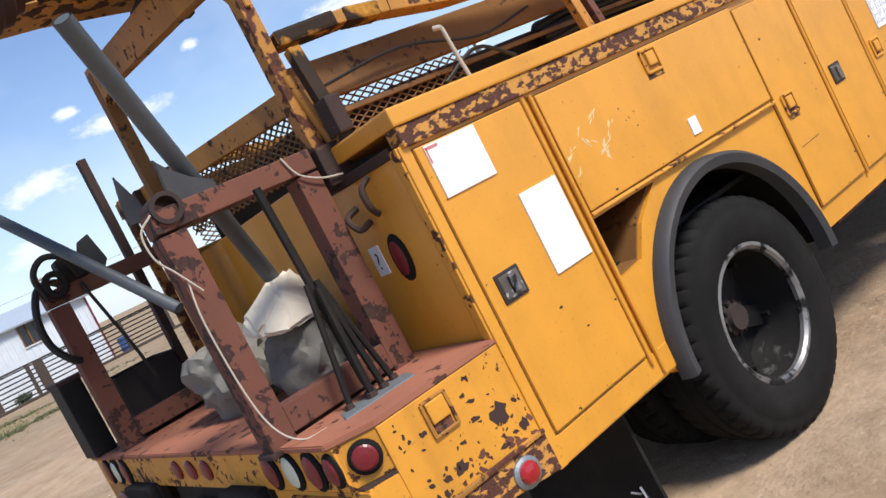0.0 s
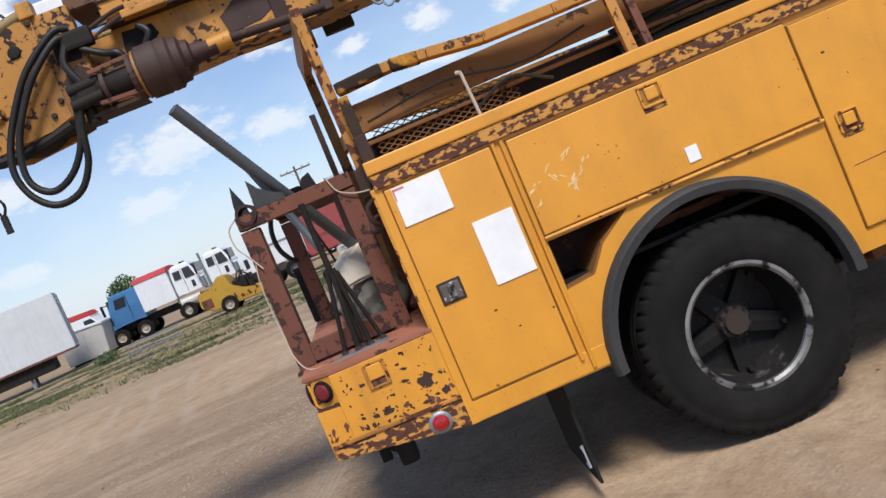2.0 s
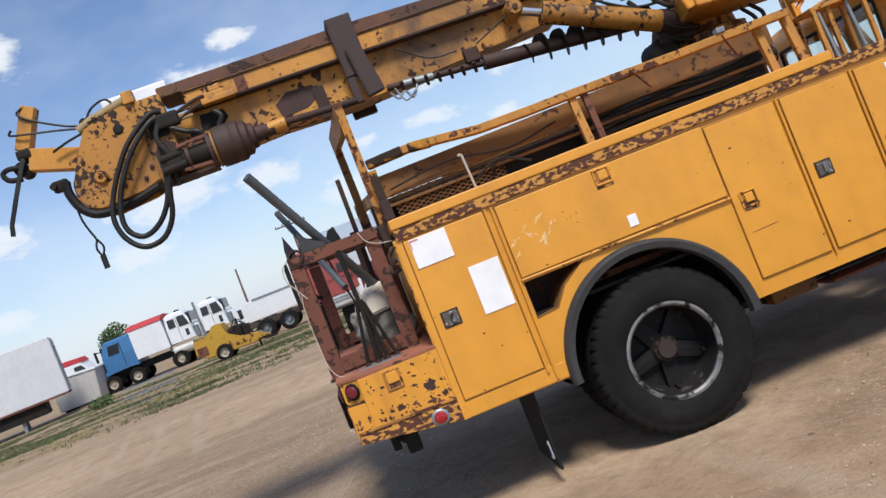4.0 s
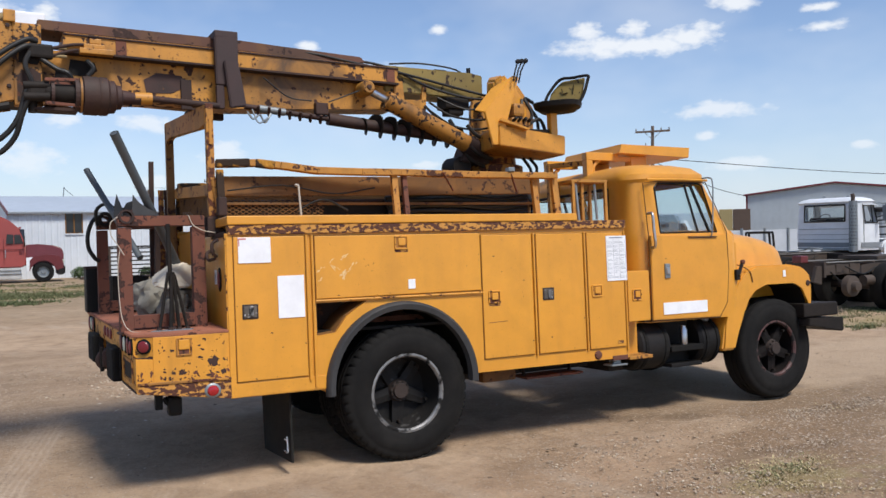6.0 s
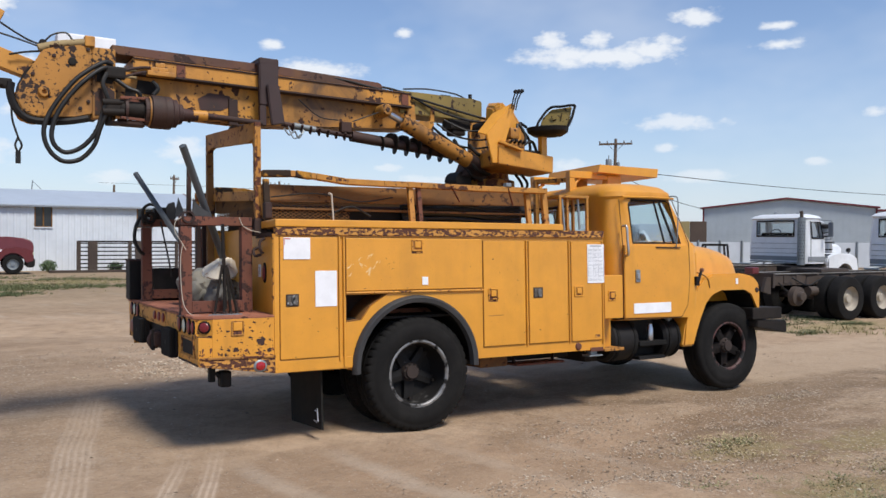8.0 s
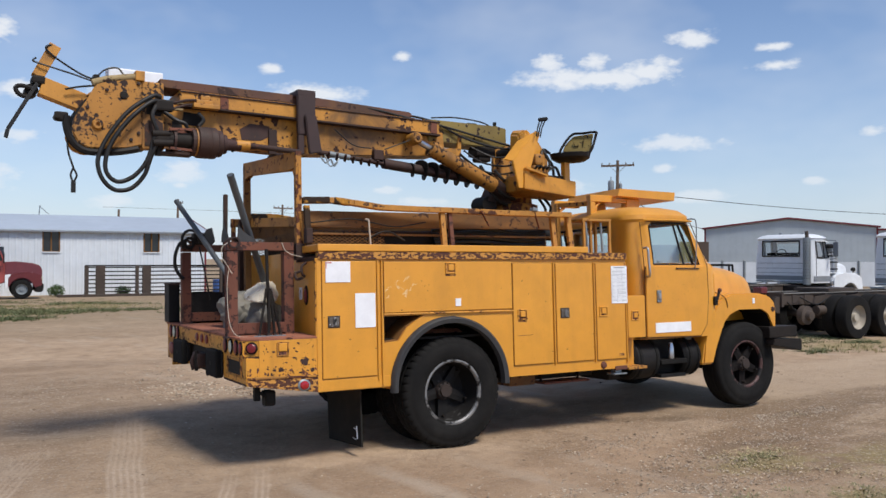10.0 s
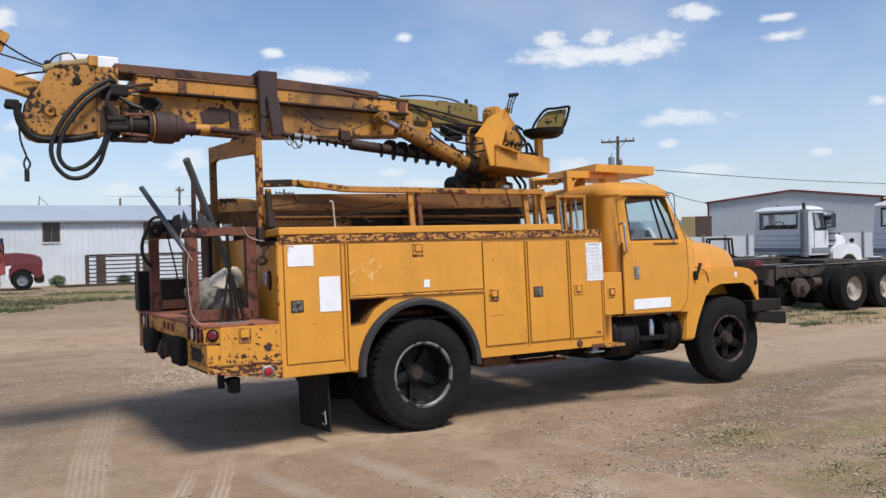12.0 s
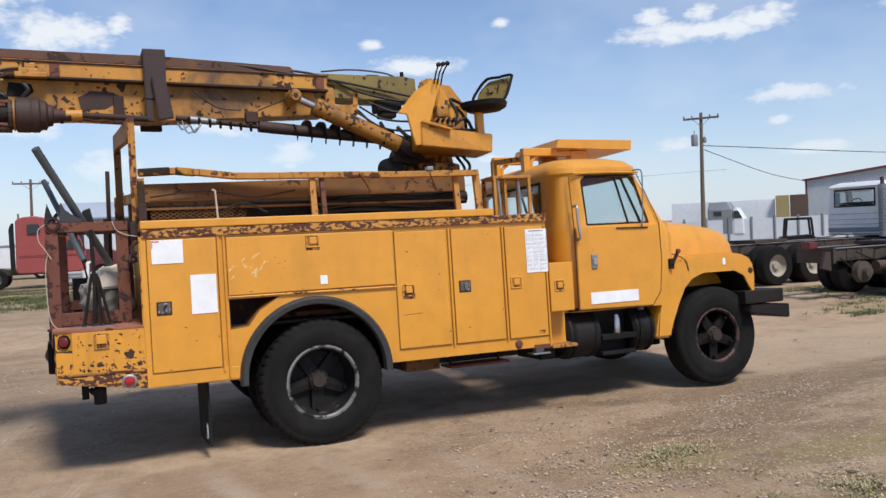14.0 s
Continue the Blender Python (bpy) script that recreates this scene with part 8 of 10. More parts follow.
def utility_pole(name, x, y, h, arm=1.0, turn=0.0, transformer=False, label="tall wooden utility pole with a cross arm"):
    p = thing(name, label, "utility pole", Matrix.Translation((x, y, ground_height(x, y))) @ Matrix.Rotation(turn, 4, "Z"), "utility poles")
    part("pole", tube([(0, 0, -0.5), (0.04 * h / 8, 0, h * 0.5), (0.1 * h / 8, 0, h)], 0.15, seg=10, r_end=0.09), "pole_wood", p, smooth=True)
    if arm:
        tip = 0.1 * h / 8
        part("cross_arm", bar((tip - arm, -0.1, h - 0.35), (tip + arm, -0.1, h - 0.35), 0.1, 0.12), "pole_wood", p)
        for u in (-0.95, -0.5, 0.5, 0.95):
            part("insulator", lathe([(0, 0), (0.03, 0), (0.05, 0.08), (0.03, 0.16), (0, 0.17)], Matrix.Translation((tip + arm * u, -0.1, h - 0.3)) @ Matrix.Rotation(math.pi / 2, 4, "X"), 8), "grey_paint", p)
        part("arm_brace", bar((tip - arm * 0.5, -0.1, h - 0.36), (tip, -0.1, h - 0.85), 0.03, 0.03), "steel", p)
        part("arm_brace", bar((tip + arm * 0.5, -0.1, h - 0.36), (tip, -0.1, h - 0.85), 0.03, 0.03), "steel", p)
    if transformer:
        for dx in (-0.33, 0.36):
            t = part("transformer", lathe([(0, 0), (0.19, 0), (0.2, 0.05), (0.2, 0.62), (0.16, 0.7), (0, 0.72)], Matrix.Translation((dx, 0, h - 2.0)) @ Matrix.Rotation(math.pi / 2, 4, "X"), 16), "grey_paint", p, "grey pole transformer", True)
            part("bushing", tube([(dx, 0, h - 1.3), (dx, 0, h - 1.05)], 0.03, seg=6), "grey_paint", t)
            if dx > 0:
                t.scale = (0.5, 0.5, 0.5)
                t.location = (0.1, 0, (h - 1.7) * 0.5)
    return p


def wires():
    for pts, r in (([(33.7, 34.3, 6.1), (60, 38.5, 5.9), (110, 48, 6.6)], 0.025), ([(33.8, 34.3, 5.9), (42, 37.5, 4.55), (49.4, 41.2, 4.1)], 0.022),
                   ([(8.0, 75.0, 6.4), (40, 68, 6.0), (60, 62, 6.6)], 0.012)):
        ob = mesh_object("overhead_wire", tube(spline(pts, 12), r, seg=5), "black", None)
        tagged(ob, "thin black overhead power line", "wire", "overhead wires", "structure")


def simple_wheel(parent, x, y, z, r, w, out, rim="white_wheel"):
    c = Matrix.Translation((x, y, z))
    s = -1 if out < 0 else 1
    t = part("tyre", lathe([(r * 0.55, s * w * 0.5), (r * 0.8, s * w * 0.52), (r * 0.95, s * w * 0.48), (r, s * w * 0.36), (r, -s * w * 0.4), (r * 0.9, -s * w * 0.5), (r * 0.5, -s * w * 0.5)], c, 32), "rubber", parent, smooth=True)
    part("rim", lathe([(r * 0.56, s * w * 0.47), (r * 0.52, s * w * 0.3), (r * 0.42, s * w * 0.12), (r * 0.2, s * w * 0.12), (r * 0.17, s * w * 0.32), (0, s * w * 0.33)], c, 28), rim, t, smooth=True)
    return t


def day_cab(name, x, y0, y1, lab, stack=True):
    """A conventional truck on a bare frame: its cab's rear wall at x, its hood towards +x, tandem dual wheels behind."""
    t = thing(name, lab, "truck", None, "white trucks")
    zb = 1.04
    R = (0.14, 0.1, 0.1, 0.14)
    cab_ = part("cab", loft([rounded(x, x + 0.88, y0, y1, zb, R), rounded(x - 0.015, x + 0.9, y0 - 0.01, y1 + 0.01, 1.4, R), rounded(x, x + 0.88, y0, y1, 1.74, R), rounded(x + 0.02, x + 0.72, y0 + 0.05, y1 - 0.05, 2.28, R), rounded(x - 0.02, x + 0.78, y0 + 0.02, y1 - 0.02, 2.33, R), rounded(x + 0.04, x + 0.7, y0 + 0.1, y1 - 0.1, 2.4, R), rounded(x + 0.14, x + 0.6, y0 + 0.3, y1 - 0.3, 2.45, R)]), "white_paint", t, "white cab", True)
    back = prism([(y0 + 0.4, 1.81), (y1 - 0.3, 1.81), (y1 - 0.3, 2.25), (y0 + 0.4, 2.25)], "x", x - 0.3, x + 0.3, 0.05)
    side = prism([(x + 0.26, 1.76), (x + 0.76, 1.76), (x + 0.66, 2.22), (x + 0.26, 2.22)], "y", y0 - 0.3, y1 + 0.3)
    front = prism([(y0 + 0.2, 1.8), (y1 - 0.2, 1.8), (y1 - 0.25, 2.24), (y0 + 0.25, 2.24)], "x", x + 0.55, x + 1.3)
    cut(cab_, [back, side, front], 0.05)
    part("window_rubber", tube([(x - 0.005, y0 + 0.4, 1.81), (x - 0.005, y1 - 0.3, 1.81), (x + 0.005, y1 - 0.3, 2.25), (x + 0.005, y0 + 0.4, 2.25), (x - 0.005, y0 + 0.4, 1.81)], 0.022, seg=6), "black", cab_)
    pane = part("rear_window", box(x + 0.016, x + 0.022, y0 + 0.4, y1 - 0.3, 1.81, 2.25), "glass", cab_)
    pane.visible_shadow = False
    part("window_rubber", tube([(x + 0.26, y0 - 0.004, 1.76), (x + 0.76, y0 - 0.004, 1.76), (x + 0.66, y0 + 0.045, 2.22), (x + 0.26, y0 + 0.045, 2.22), (x + 0.26, y0 - 0.004, 1.76)], 0.02, seg=6), "black", cab_)
    part("vent_bar", bar((x + 0.58, y0 + 0.0, 1.76), (x + 0.56, y0 + 0.045, 2.22), 0.025, 0.02), "black", cab_)
    part("grey_band", box(x - 0.022, x + 0.02, y0 + 0.08, y1 - 0.08, 1.12, 1.24), "grey_paint", cab_)
    part("grey_band", box(x - 0.02, x + 0.02, y0 + 0.08, y1 - 0.08, 1.06, 1.085), "grey_paint", cab_)
    part("grey_side_band", box(x + 0.1, x + 0.84, y0 - 0.02, y0 + 0.03, 1.1, 1.24), "grey_paint", cab_)
    for z in (1.32, 1.45, 1.6):
        part("wall_crease", box(x - 0.022, x + 0.02, y0 + 0.12, y1 - 0.12, z, z + 0.012), "grey_paint", cab_)
    part("door_seam", tube([(x + 0.2, y0 - 0.014, 1.1), (x + 0.2, y0 - 0.012, 1.74), (x + 0.22, y0 + 0.04, 2.26)], 0.008, seg=5), "black", cab_)
    part("sun_visor", prism([(x + 0.66, 2.26), (x + 0.92, 2.2), (x + 0.92, 2.22), (x + 0.68, 2.3)], "y", y0 + 0.1, y1 - 0.1), "white_paint", cab_)
    part("seat_row", box(x + 0.18, x + 0.34, y0 + 0.3, y1 - 0.3, 1.3, 1.92, 0.05), "black", cab_)
    bm = tube([(x + 0.5 + 0.06 * math.sin(a), y1 - 0.55 + 0.2 * math.cos(a), 1.86 + 0.16 * math.sin(a)) for a in [2 * math.pi * q / 20 for q in range(21)]], 0.014, None, 6, False)
    part("steering_wheel", bm, "black", cab_)
    yc = (y0 + y1) / 2
    part("hood", loft([[(x + 0.85, yc - 0.5, 1.0), (x + 0.85, yc + 0.5, 1.0), (x + 0.85, yc + 0.5, 1.66), (x + 0.85, yc + 0.36, 1.76), (x + 0.85, yc - 0.36, 1.76), (x + 0.85, yc - 0.5, 1.66)],
                       [(x + 2.3, yc - 0.46, 0.95), (x + 2.3, yc + 0.46, 0.95), (x + 2.3, yc + 0.46, 1.5), (x + 2.3, yc + 0.34, 1.58), (x + 2.3, yc - 0.34, 1.58), (x + 2.3, yc - 0.46, 1.5)],
                       [(x + 2.4, yc - 0.42, 0.95), (x + 2.4, yc + 0.42, 0.95), (x + 2.4, yc + 0.42, 1.42), (x + 2.4, yc + 0.3, 1.5), (x + 2.4, yc - 0.3, 1.5), (x + 2.4, yc - 0.42, 1.42)]]), "white_paint", t)
    for yy, o in ((y0, 1), (y1, -1)):
        arch = [(x + 1.78 + 0.5 * math.cos(radians(a)), 0.52 + 0.56 * math.sin(radians(a))) for a in range(175, 4, -17)]
        part("fender", prism([(x + 0.98, 0.85), (x + 1.0, 1.2), (x + 1.12, 1.3), (x + 1.5, 1.33), (x + 2.1, 1.31), (x + 2.35, 1.2), (x + 2.42, 0.85)] + arch[::-1], "y", yy, yy + o * 0.5, 0.04), "white_paint", t, "white front fender", True)
        simple_wheel(t, x + 1.78, yy + o * 0.2, 0.47, 0.47, 0.28, -o)
        part("mirror", box(x + 0.72, x + 0.76, yy - o * 0.33, yy - o * 0.17, 1.8, 2.22, 0.02), "grey_paint", t)
        bm = bar((x + 0.74, yy - o * 0.25, 2.26), (x + 0.7, yy + o * 0.08, 2.28), 0.02, 0.02)
        bar((x + 0.74, yy - o * 0.25, 1.74), (x + 0.78, yy + o * 0.02, 1.72), 0.02, 0.02, bm)
        bar((x + 0.745, yy - o * 0.25, 1.72), (x + 0.745, yy - o * 0.25, 2.28), 0.02, 0.02, bm)
        part("mirror_arm", bm, "steel", t)
    lamp = part("fender_lamp", lathe([(0, -0.05), (0.06, -0.04), (0.07, 0.0), (0.05, 0.05), (0, 0.06)], Matrix.Translation((x + 2.05, y0 + 0.1, 1.42)), 12), "black", t, smooth=True)
    part("lamp_stem", tube([(x + 2.05, y0 + 0.1, 1.3), (x + 2.05, y0 + 0.1, 1.4)], 0.012, seg=6), "black", lamp)
    if stack:
        st = part("exhaust_pipe", tube([(x - 0.1, y0 + 0.08, 1.0), (x - 0.1, y0 + 0.08, 2.34)], 0.105, seg=16), "steel", t, "perforated grey exhaust stack", True)
        part("stack_pipe", tube([(x - 0.1, y0 + 0.08, 2.3), (x - 0.1, y0 + 0.08, 2.45), (x - 0.12, y0 + 0.08, 2.52)], 0.05, seg=10), "frame_steel", st, smooth=True)
        bm = bmesh.new()
        for k in range(13):
            for j in range(10):
                a = 2 * math.pi * (j + 0.5 * (k % 2)) / 10
                c = Vector((x - 0.1 + 0.1045 * math.cos(a), y0 + 0.08 + 0.1045 * math.sin(a), 1.18 + k * 0.085))
                u, v = Vector((-math.sin(a), math.cos(a), 0)) * 0.017, Vector((0, 0, 0.024))
                n = Vector((math.cos(a), math.sin(a), 0)) * 0.004
                bm.faces.new([bm.verts.new(c + n + p) for p in (-u, v, u, -v)])
        tagged(part("stack_slots", bm, "black", st), kind="stuff")
        part("air_cleaner", tube([(x + 1.1, y0 + 0.2, 1.34), (x + 1.1, y0 + 0.2, 1.9)], 0.2, seg=20), "chrome", t, "bright round air cleaner", True)
        for z in (1.42, 1.62, 1.8):
            part("cleaner_band", lathe([(0.2, 0), (0.212, 0.005), (0.212, 0.035), (0.2, 0.04)], Matrix.Translation((x + 1.1, y0 + 0.2, z)) @ Matrix.Rotation(math.pi / 2, 4, "X"), 20), "black", t)
        part("air_intake", tube([(x + 1.1, y0 + 0.2, 1.9), (x + 1.1, y0 + 0.2, 2.05)], 0.08, seg=12), "grey_paint", t, smooth=True)
        part("intake_cap", lathe([(0, 0), (0.15, 0), (0.15, 0.09), (0.08, 0.13), (0, 0.13)], Matrix.Translation((x + 1.1, y0 + 0.2, 2.04)) @ Matrix.Rotation(math.pi / 2, 4, "X"), 16), "black", t)
        part("fender_step", box(x + 0.92, x + 1.3, y0 + 0.02, y0 + 0.4, 0.98, 1.1, 0.02), "chrome", t)
        part("grab_rail", tube(spline([(x + 0.9, y0 + 0.1, 1.9), (x + 1.1, y0 + 0.02, 1.95), (x + 1.3, y0 + 0.06, 1.9)], 5), 0.014, seg=6), "black", t)
    for u, h in ((0.3, 0.07), (0.5, 0.05), (0.68, 0.09)):
        part("roof_lamp", lathe([(0, 0), (0.05, 0), (0.045, h), (0, h + 0.02)], Matrix.Translation((x + 0.4, y0 + (y1 - y0) * u, 2.42)) @ Matrix.Rotation(math.pi / 2, 4, "X"), 10), "grey_paint", t)
    # bare frame
    for o in (-0.42, 0.34):
        part("frame_rail", box(x - 5.4, x + 2.6, yc + o, yc + o + 0.08, 0.74, 0.98, 0.008), "frame_steel", t)
        part("rail_flange", box(x - 5.4, x - 0.2, yc + o - 0.03, yc + o + 0.11, 0.98, 0.993), "worn_flange", t)
        for xx in (x - 5.1, x - 4.7, x - 2.2, x - 1.6, x - 1.0):
            part("rail_plate", box(xx, xx + 0.16, yc + o - 0.016, yc + o + 0.0, 0.78, 0.95, 0.004), "frame_steel", t)
    for xx in (x - 5.38, x - 4.6, x - 3.3, x - 1.9, x - 0.7):
        part("cross_member", box(xx, xx + 0.12, yc - 0.34, yc + 0.34, 0.76, 0.95, 0.01), "frame_steel", t)
    for xx in (x - 3.8, x - 2.66):
        part("axle", tube([(xx, y0 + 0.1, 0.47), (xx, y1 - 0.1, 0.47)], 0.08, seg=10), "frame_steel", t, smooth=True)
        for yy, o in ((y0 + 0.04, -1), (y0 + 0.36, -1), (y1 - 0.36, 1), (y1 - 0.04, 1)):
            simple_wheel(t, xx, yy, 0.47, 0.47, 0.27, o)
        part("brake_chamber", lathe([(0, -0.08), (0.09, -0.07), (0.1, 0.0), (0.08, 0.09), (0, 0.1)], Matrix.Translation((xx - 0.3, y0 + 0.62, 0.56)) @ Matrix.Rotation(math.pi / 2, 4, "Z"), 14), "frame_steel", t, smooth=True)
        part("mud_bracket", bar((xx - 0.55, y0 + 0.3, 0.98), (xx - 0.55, y0 + 0.75, 0.9), 0.04, 0.04), "frame_steel", t)
    part("walking_beam", prism([(x - 4.1, 0.52), (x - 3.25, 0.42), (x - 2.4, 0.52), (x - 2.4, 0.6), (x - 3.25, 0.56), (x - 4.1, 0.6)], "y", yc - 0.52, yc - 0.42, 0.01), "frame_steel", t)
    part("spring_pack", prism([(x - 3.9, 0.72), (x - 3.25, 0.62), (x - 2.6, 0.72), (x - 2.6, 0.78), (x - 3.25, 0.72), (x - 3.9, 0.78)], "y", yc - 0.5, yc - 0.42, 0.006), "frame_steel", t)
    part("rear_hub", lathe([(0, -0.16), (0.09, -0.15), (0.11, -0.06), (0.2, -0.04), (0.21, 0.08), (0, 0.1)], Matrix.Translation((x - 4.9, yc - 0.62, 0.52)), 20), "frame_steel", t, "bare rusty wheel hub", True)
    part("air_tank", tube([(x - 4.55, yc - 0.6, 0.62), (x - 4.3, yc - 0.6, 0.62)], 0.1, seg=14), "frame_steel", t, smooth=True)
    for pts in ([(x - 5.3, yc - 0.46, 0.8), (x - 5.0, yc - 0.5, 0.6), (x - 4.7, yc - 0.52, 0.7)], [(x - 4.9, yc - 0.48, 0.9), (x - 4.5, yc - 0.56, 0.74), (x - 4.0, yc - 0.5, 0.86)], [(x - 2.2, yc - 0.48, 0.92), (x - 1.6, yc - 0.55, 0.78), (x - 1.0, yc - 0.48, 0.9)]):
        part("air_line", tube(spline(pts, 5), 0.016, seg=6), "hose", t, smooth=True)
    part("rear_plate", box(x - 5.46, x - 5.4, yc - 0.45, yc + 0.45, 0.7, 1.0, 0.01), "frame_steel", t)
    part("frame_bracket", prism([(x - 5.7, 0.62), (x - 5.46, 0.56), (x - 5.46, 0.92), (x - 5.6, 0.92)], "y", yc - 0.4, yc - 0.32, 0.006), "frame_steel", t)
    part("fifth_wheel", prism([(x - 3.9, yc - 0.46), (x - 2.7, yc - 0.3), (x - 2.7, yc + 0.3), (x - 3.9, yc + 0.46)], "z", 0.994, 1.07, 0.015), "frame_steel", t)
    part("battery_box", box(x - 0.5, x + 0.9, y0 + 0.1, y1 - 0.1, 0.6, 0.97, 0.02), "black", t)
    part("coiled_hose", tube(spline([(x - 0.5, yc - 0.3, 1.08), (x - 0.7, yc, 1.1), (x - 0.5, yc + 0.3, 1.05), (x - 0.9, yc + 0.5, 1.02), (x - 1.1, yc, 1.02)], 6), 0.025, seg=6), "steel", t, smooth=True)
    if not stack:
        part("red_block", box(x - 5.7, x - 5.5, yc - 0.12, yc + 0.1, 0.98, 1.12, 0.02), "maroon", t, "small red box on the frame end")


def red_truck():
    t = thing("sleeper_truck", "faded red sleeper semi truck with maroon hood", "truck", Matrix.Translation((0, 37.0, -0.2)))

    def shell(name, pts, y0, y1, mat, tuck, low, lab=""):
        """A side outline carried across the truck, drawn in towards the roof above the height low."""
        top = max(p[1] for p in pts)
        def lean(z):
            return tuck * max(0.0, (z - low) / (top - low)) ** 2
        bm = loft([[(x, y0 + lean(z) + e, z) for x, z in pts] if k == 0 else [(x, y1 - lean(z) - e, z) for x, z in pts] for k, e in ((0, 0.0), (1, 0.0))])
        bmesh.ops.bevel(bm, geom=bm.edges[:], offset=0.05, segments=3, affect="EDGES", clamp_overlap=True)
        return part(name, bm, mat, t, lab, True)

    body = shell("sleeper_cab", [(-4.02, 0.68), (-4.14, 0.8), (-4.1, 3.22), (-3.82, 3.37), (-3.25, 3.41), (-2.55, 3.25), (-1.78, 2.86), (-1.4, 2.5), (-1.14, 1.78), (-1.12, 0.8), (-1.3, 0.68)], 0.0, 2.3, "red_paint", 0.22, 1.9, "tall faded red sleeper cab with a sloping roof")
    part("sleeper_window", prism([(-3.6, 2.58), (-3.1, 2.58), (-3.05, 2.64), (-3.06, 2.93), (-3.16, 3.02), (-3.6, 3.0)], "y", 0.03, 0.2, 0.01), "dark_glass", body)
    part("side_fairing", prism([(-4.36, 0.7), (-4.17, 0.7), (-4.17, 3.1), (-4.28, 3.06), (-4.38, 2.8)], "y", 0.05, 0.3, 0.02), "black", t)
    part("side_window", prism([(-1.93, 1.78), (-1.62, 1.78), (-1.62, 2.2), (-1.88, 2.22)], "y", 0.0, 0.14), "dark_glass", body)
    part("side_window", prism([(-1.58, 1.78), (-1.22, 1.78), (-1.34, 2.2), (-1.58, 2.2)], "y", 0.0, 0.14), "dark_glass", body)
    part("windshield", prism([(0.2, 1.86), (2.1, 1.86), (1.95, 2.44), (0.35, 2.44)], "x", -1.38, -1.16), "dark_glass", body)
    part("door_seam", tube([(-2.02, -0.004, 0.8), (-2.02, -0.002, 2.0)], 0.01, seg=5), "maroon", body)
    part("door_handle", box(-1.98, -1.94, -0.03, 0.0, 1.15, 1.5, 0.008), "chrome", body)
    part("door_decal", box(-1.4, -1.28, -0.006, 0.0, 1.28, 1.5), "maroon", body)
    part("body_stripe", box(-4.0, -1.2, -0.006, 0.004, 1.5, 1.53), "maroon", body)
    part("roof_visor", tube([(-1.36, 0.25, 2.5), (-1.33, 1.15, 2.53), (-1.36, 2.05, 2.5)], 0.05, seg=8), "red_paint", body, smooth=True)
    shell("hood", [(-1.16, 0.7), (-1.16, 1.72), (-0.6, 1.74), (0.1, 1.66), (0.36, 1.56), (0.46, 1.36), (0.46, 0.7)], 0.22, 2.08, "maroon", 0.16, 1.2, "maroon hood")
    arch = [(-0.42 + 0.56 * math.cos(radians(a)), 0.44 + 0.56 * math.sin(radians(a))) for a in range(175, 0, -16)]
    part("fender", prism([(-1.02, 0.5), (-1.0, 1.0), (-0.8, 1.18), (-0.3, 1.26), (0.14, 1.2), (0.4, 1.05), (0.46, 0.6), (0.14, 0.5)] + arch[::-1], "y", 0.0, 0.5, 0.03), "maroon", t, "", True)
    part("fender_panel", prism([(-1.12, 0.5), (-1.12, 1.12), (-0.86, 1.14), (-0.98, 0.9), (-1.0, 0.5)], "y", 0.01, 0.4, 0.01), "white_paint", t, "pale rear fender panel")
    tank = part("step_tank", prism([(-2.8, 0.14), (-2.82, 0.6), (-2.68, 0.68), (-1.36, 0.68), (-1.3, 0.14)], "y", 0.0, 0.5, 0.04), "bright_steel", t, "bright fuel tank with steps", True)
    for z in (0.4, 0.55):
        part("tank_step", box(-2.6, -1.3, -0.06, 0.02, z, z + 0.03, 0.006), "steel", tank)
    part("bumper", prism([(0.16, 0.28), (0.5, 0.3), (0.52, 0.72), (0.16, 0.76)], "y", 0.02, 2.28, 0.05), "black", t)
    part("headlamp", box(0.36, 0.485, 0.1, 0.3, 0.86, 1.02, 0.03), "clear_lens", t)
    simple_wheel(t, -0.42, 0.18, 0.44, 0.46, 0.28, -1, "steel")
    simple_wheel(t, -0.42, 2.1, 0.44, 0.46, 0.28, 1, "steel")
    for x in (-5.0, -6.2):
        simple_wheel(t, x, 0.2, 0.46, 0.48, 0.5, -1, "steel")
        simple_wheel(t, x, 2.1, 0.46, 0.48, 0.5, 1, "steel")
    for y in (0.75, 1.45):
        part("frame_rail", box(-7, -2, y, y + 0.1, 0.62, 0.9), "frame_steel", t)
    part("mirror", box(-1.2, -1.15, -0.3, -0.12, 1.65, 2.15, 0.02), "black", t)


def polar(cx, cy, az, d):
    return cx + d * math.sin(radians(az)), cy + d * math.cos(radians(az))


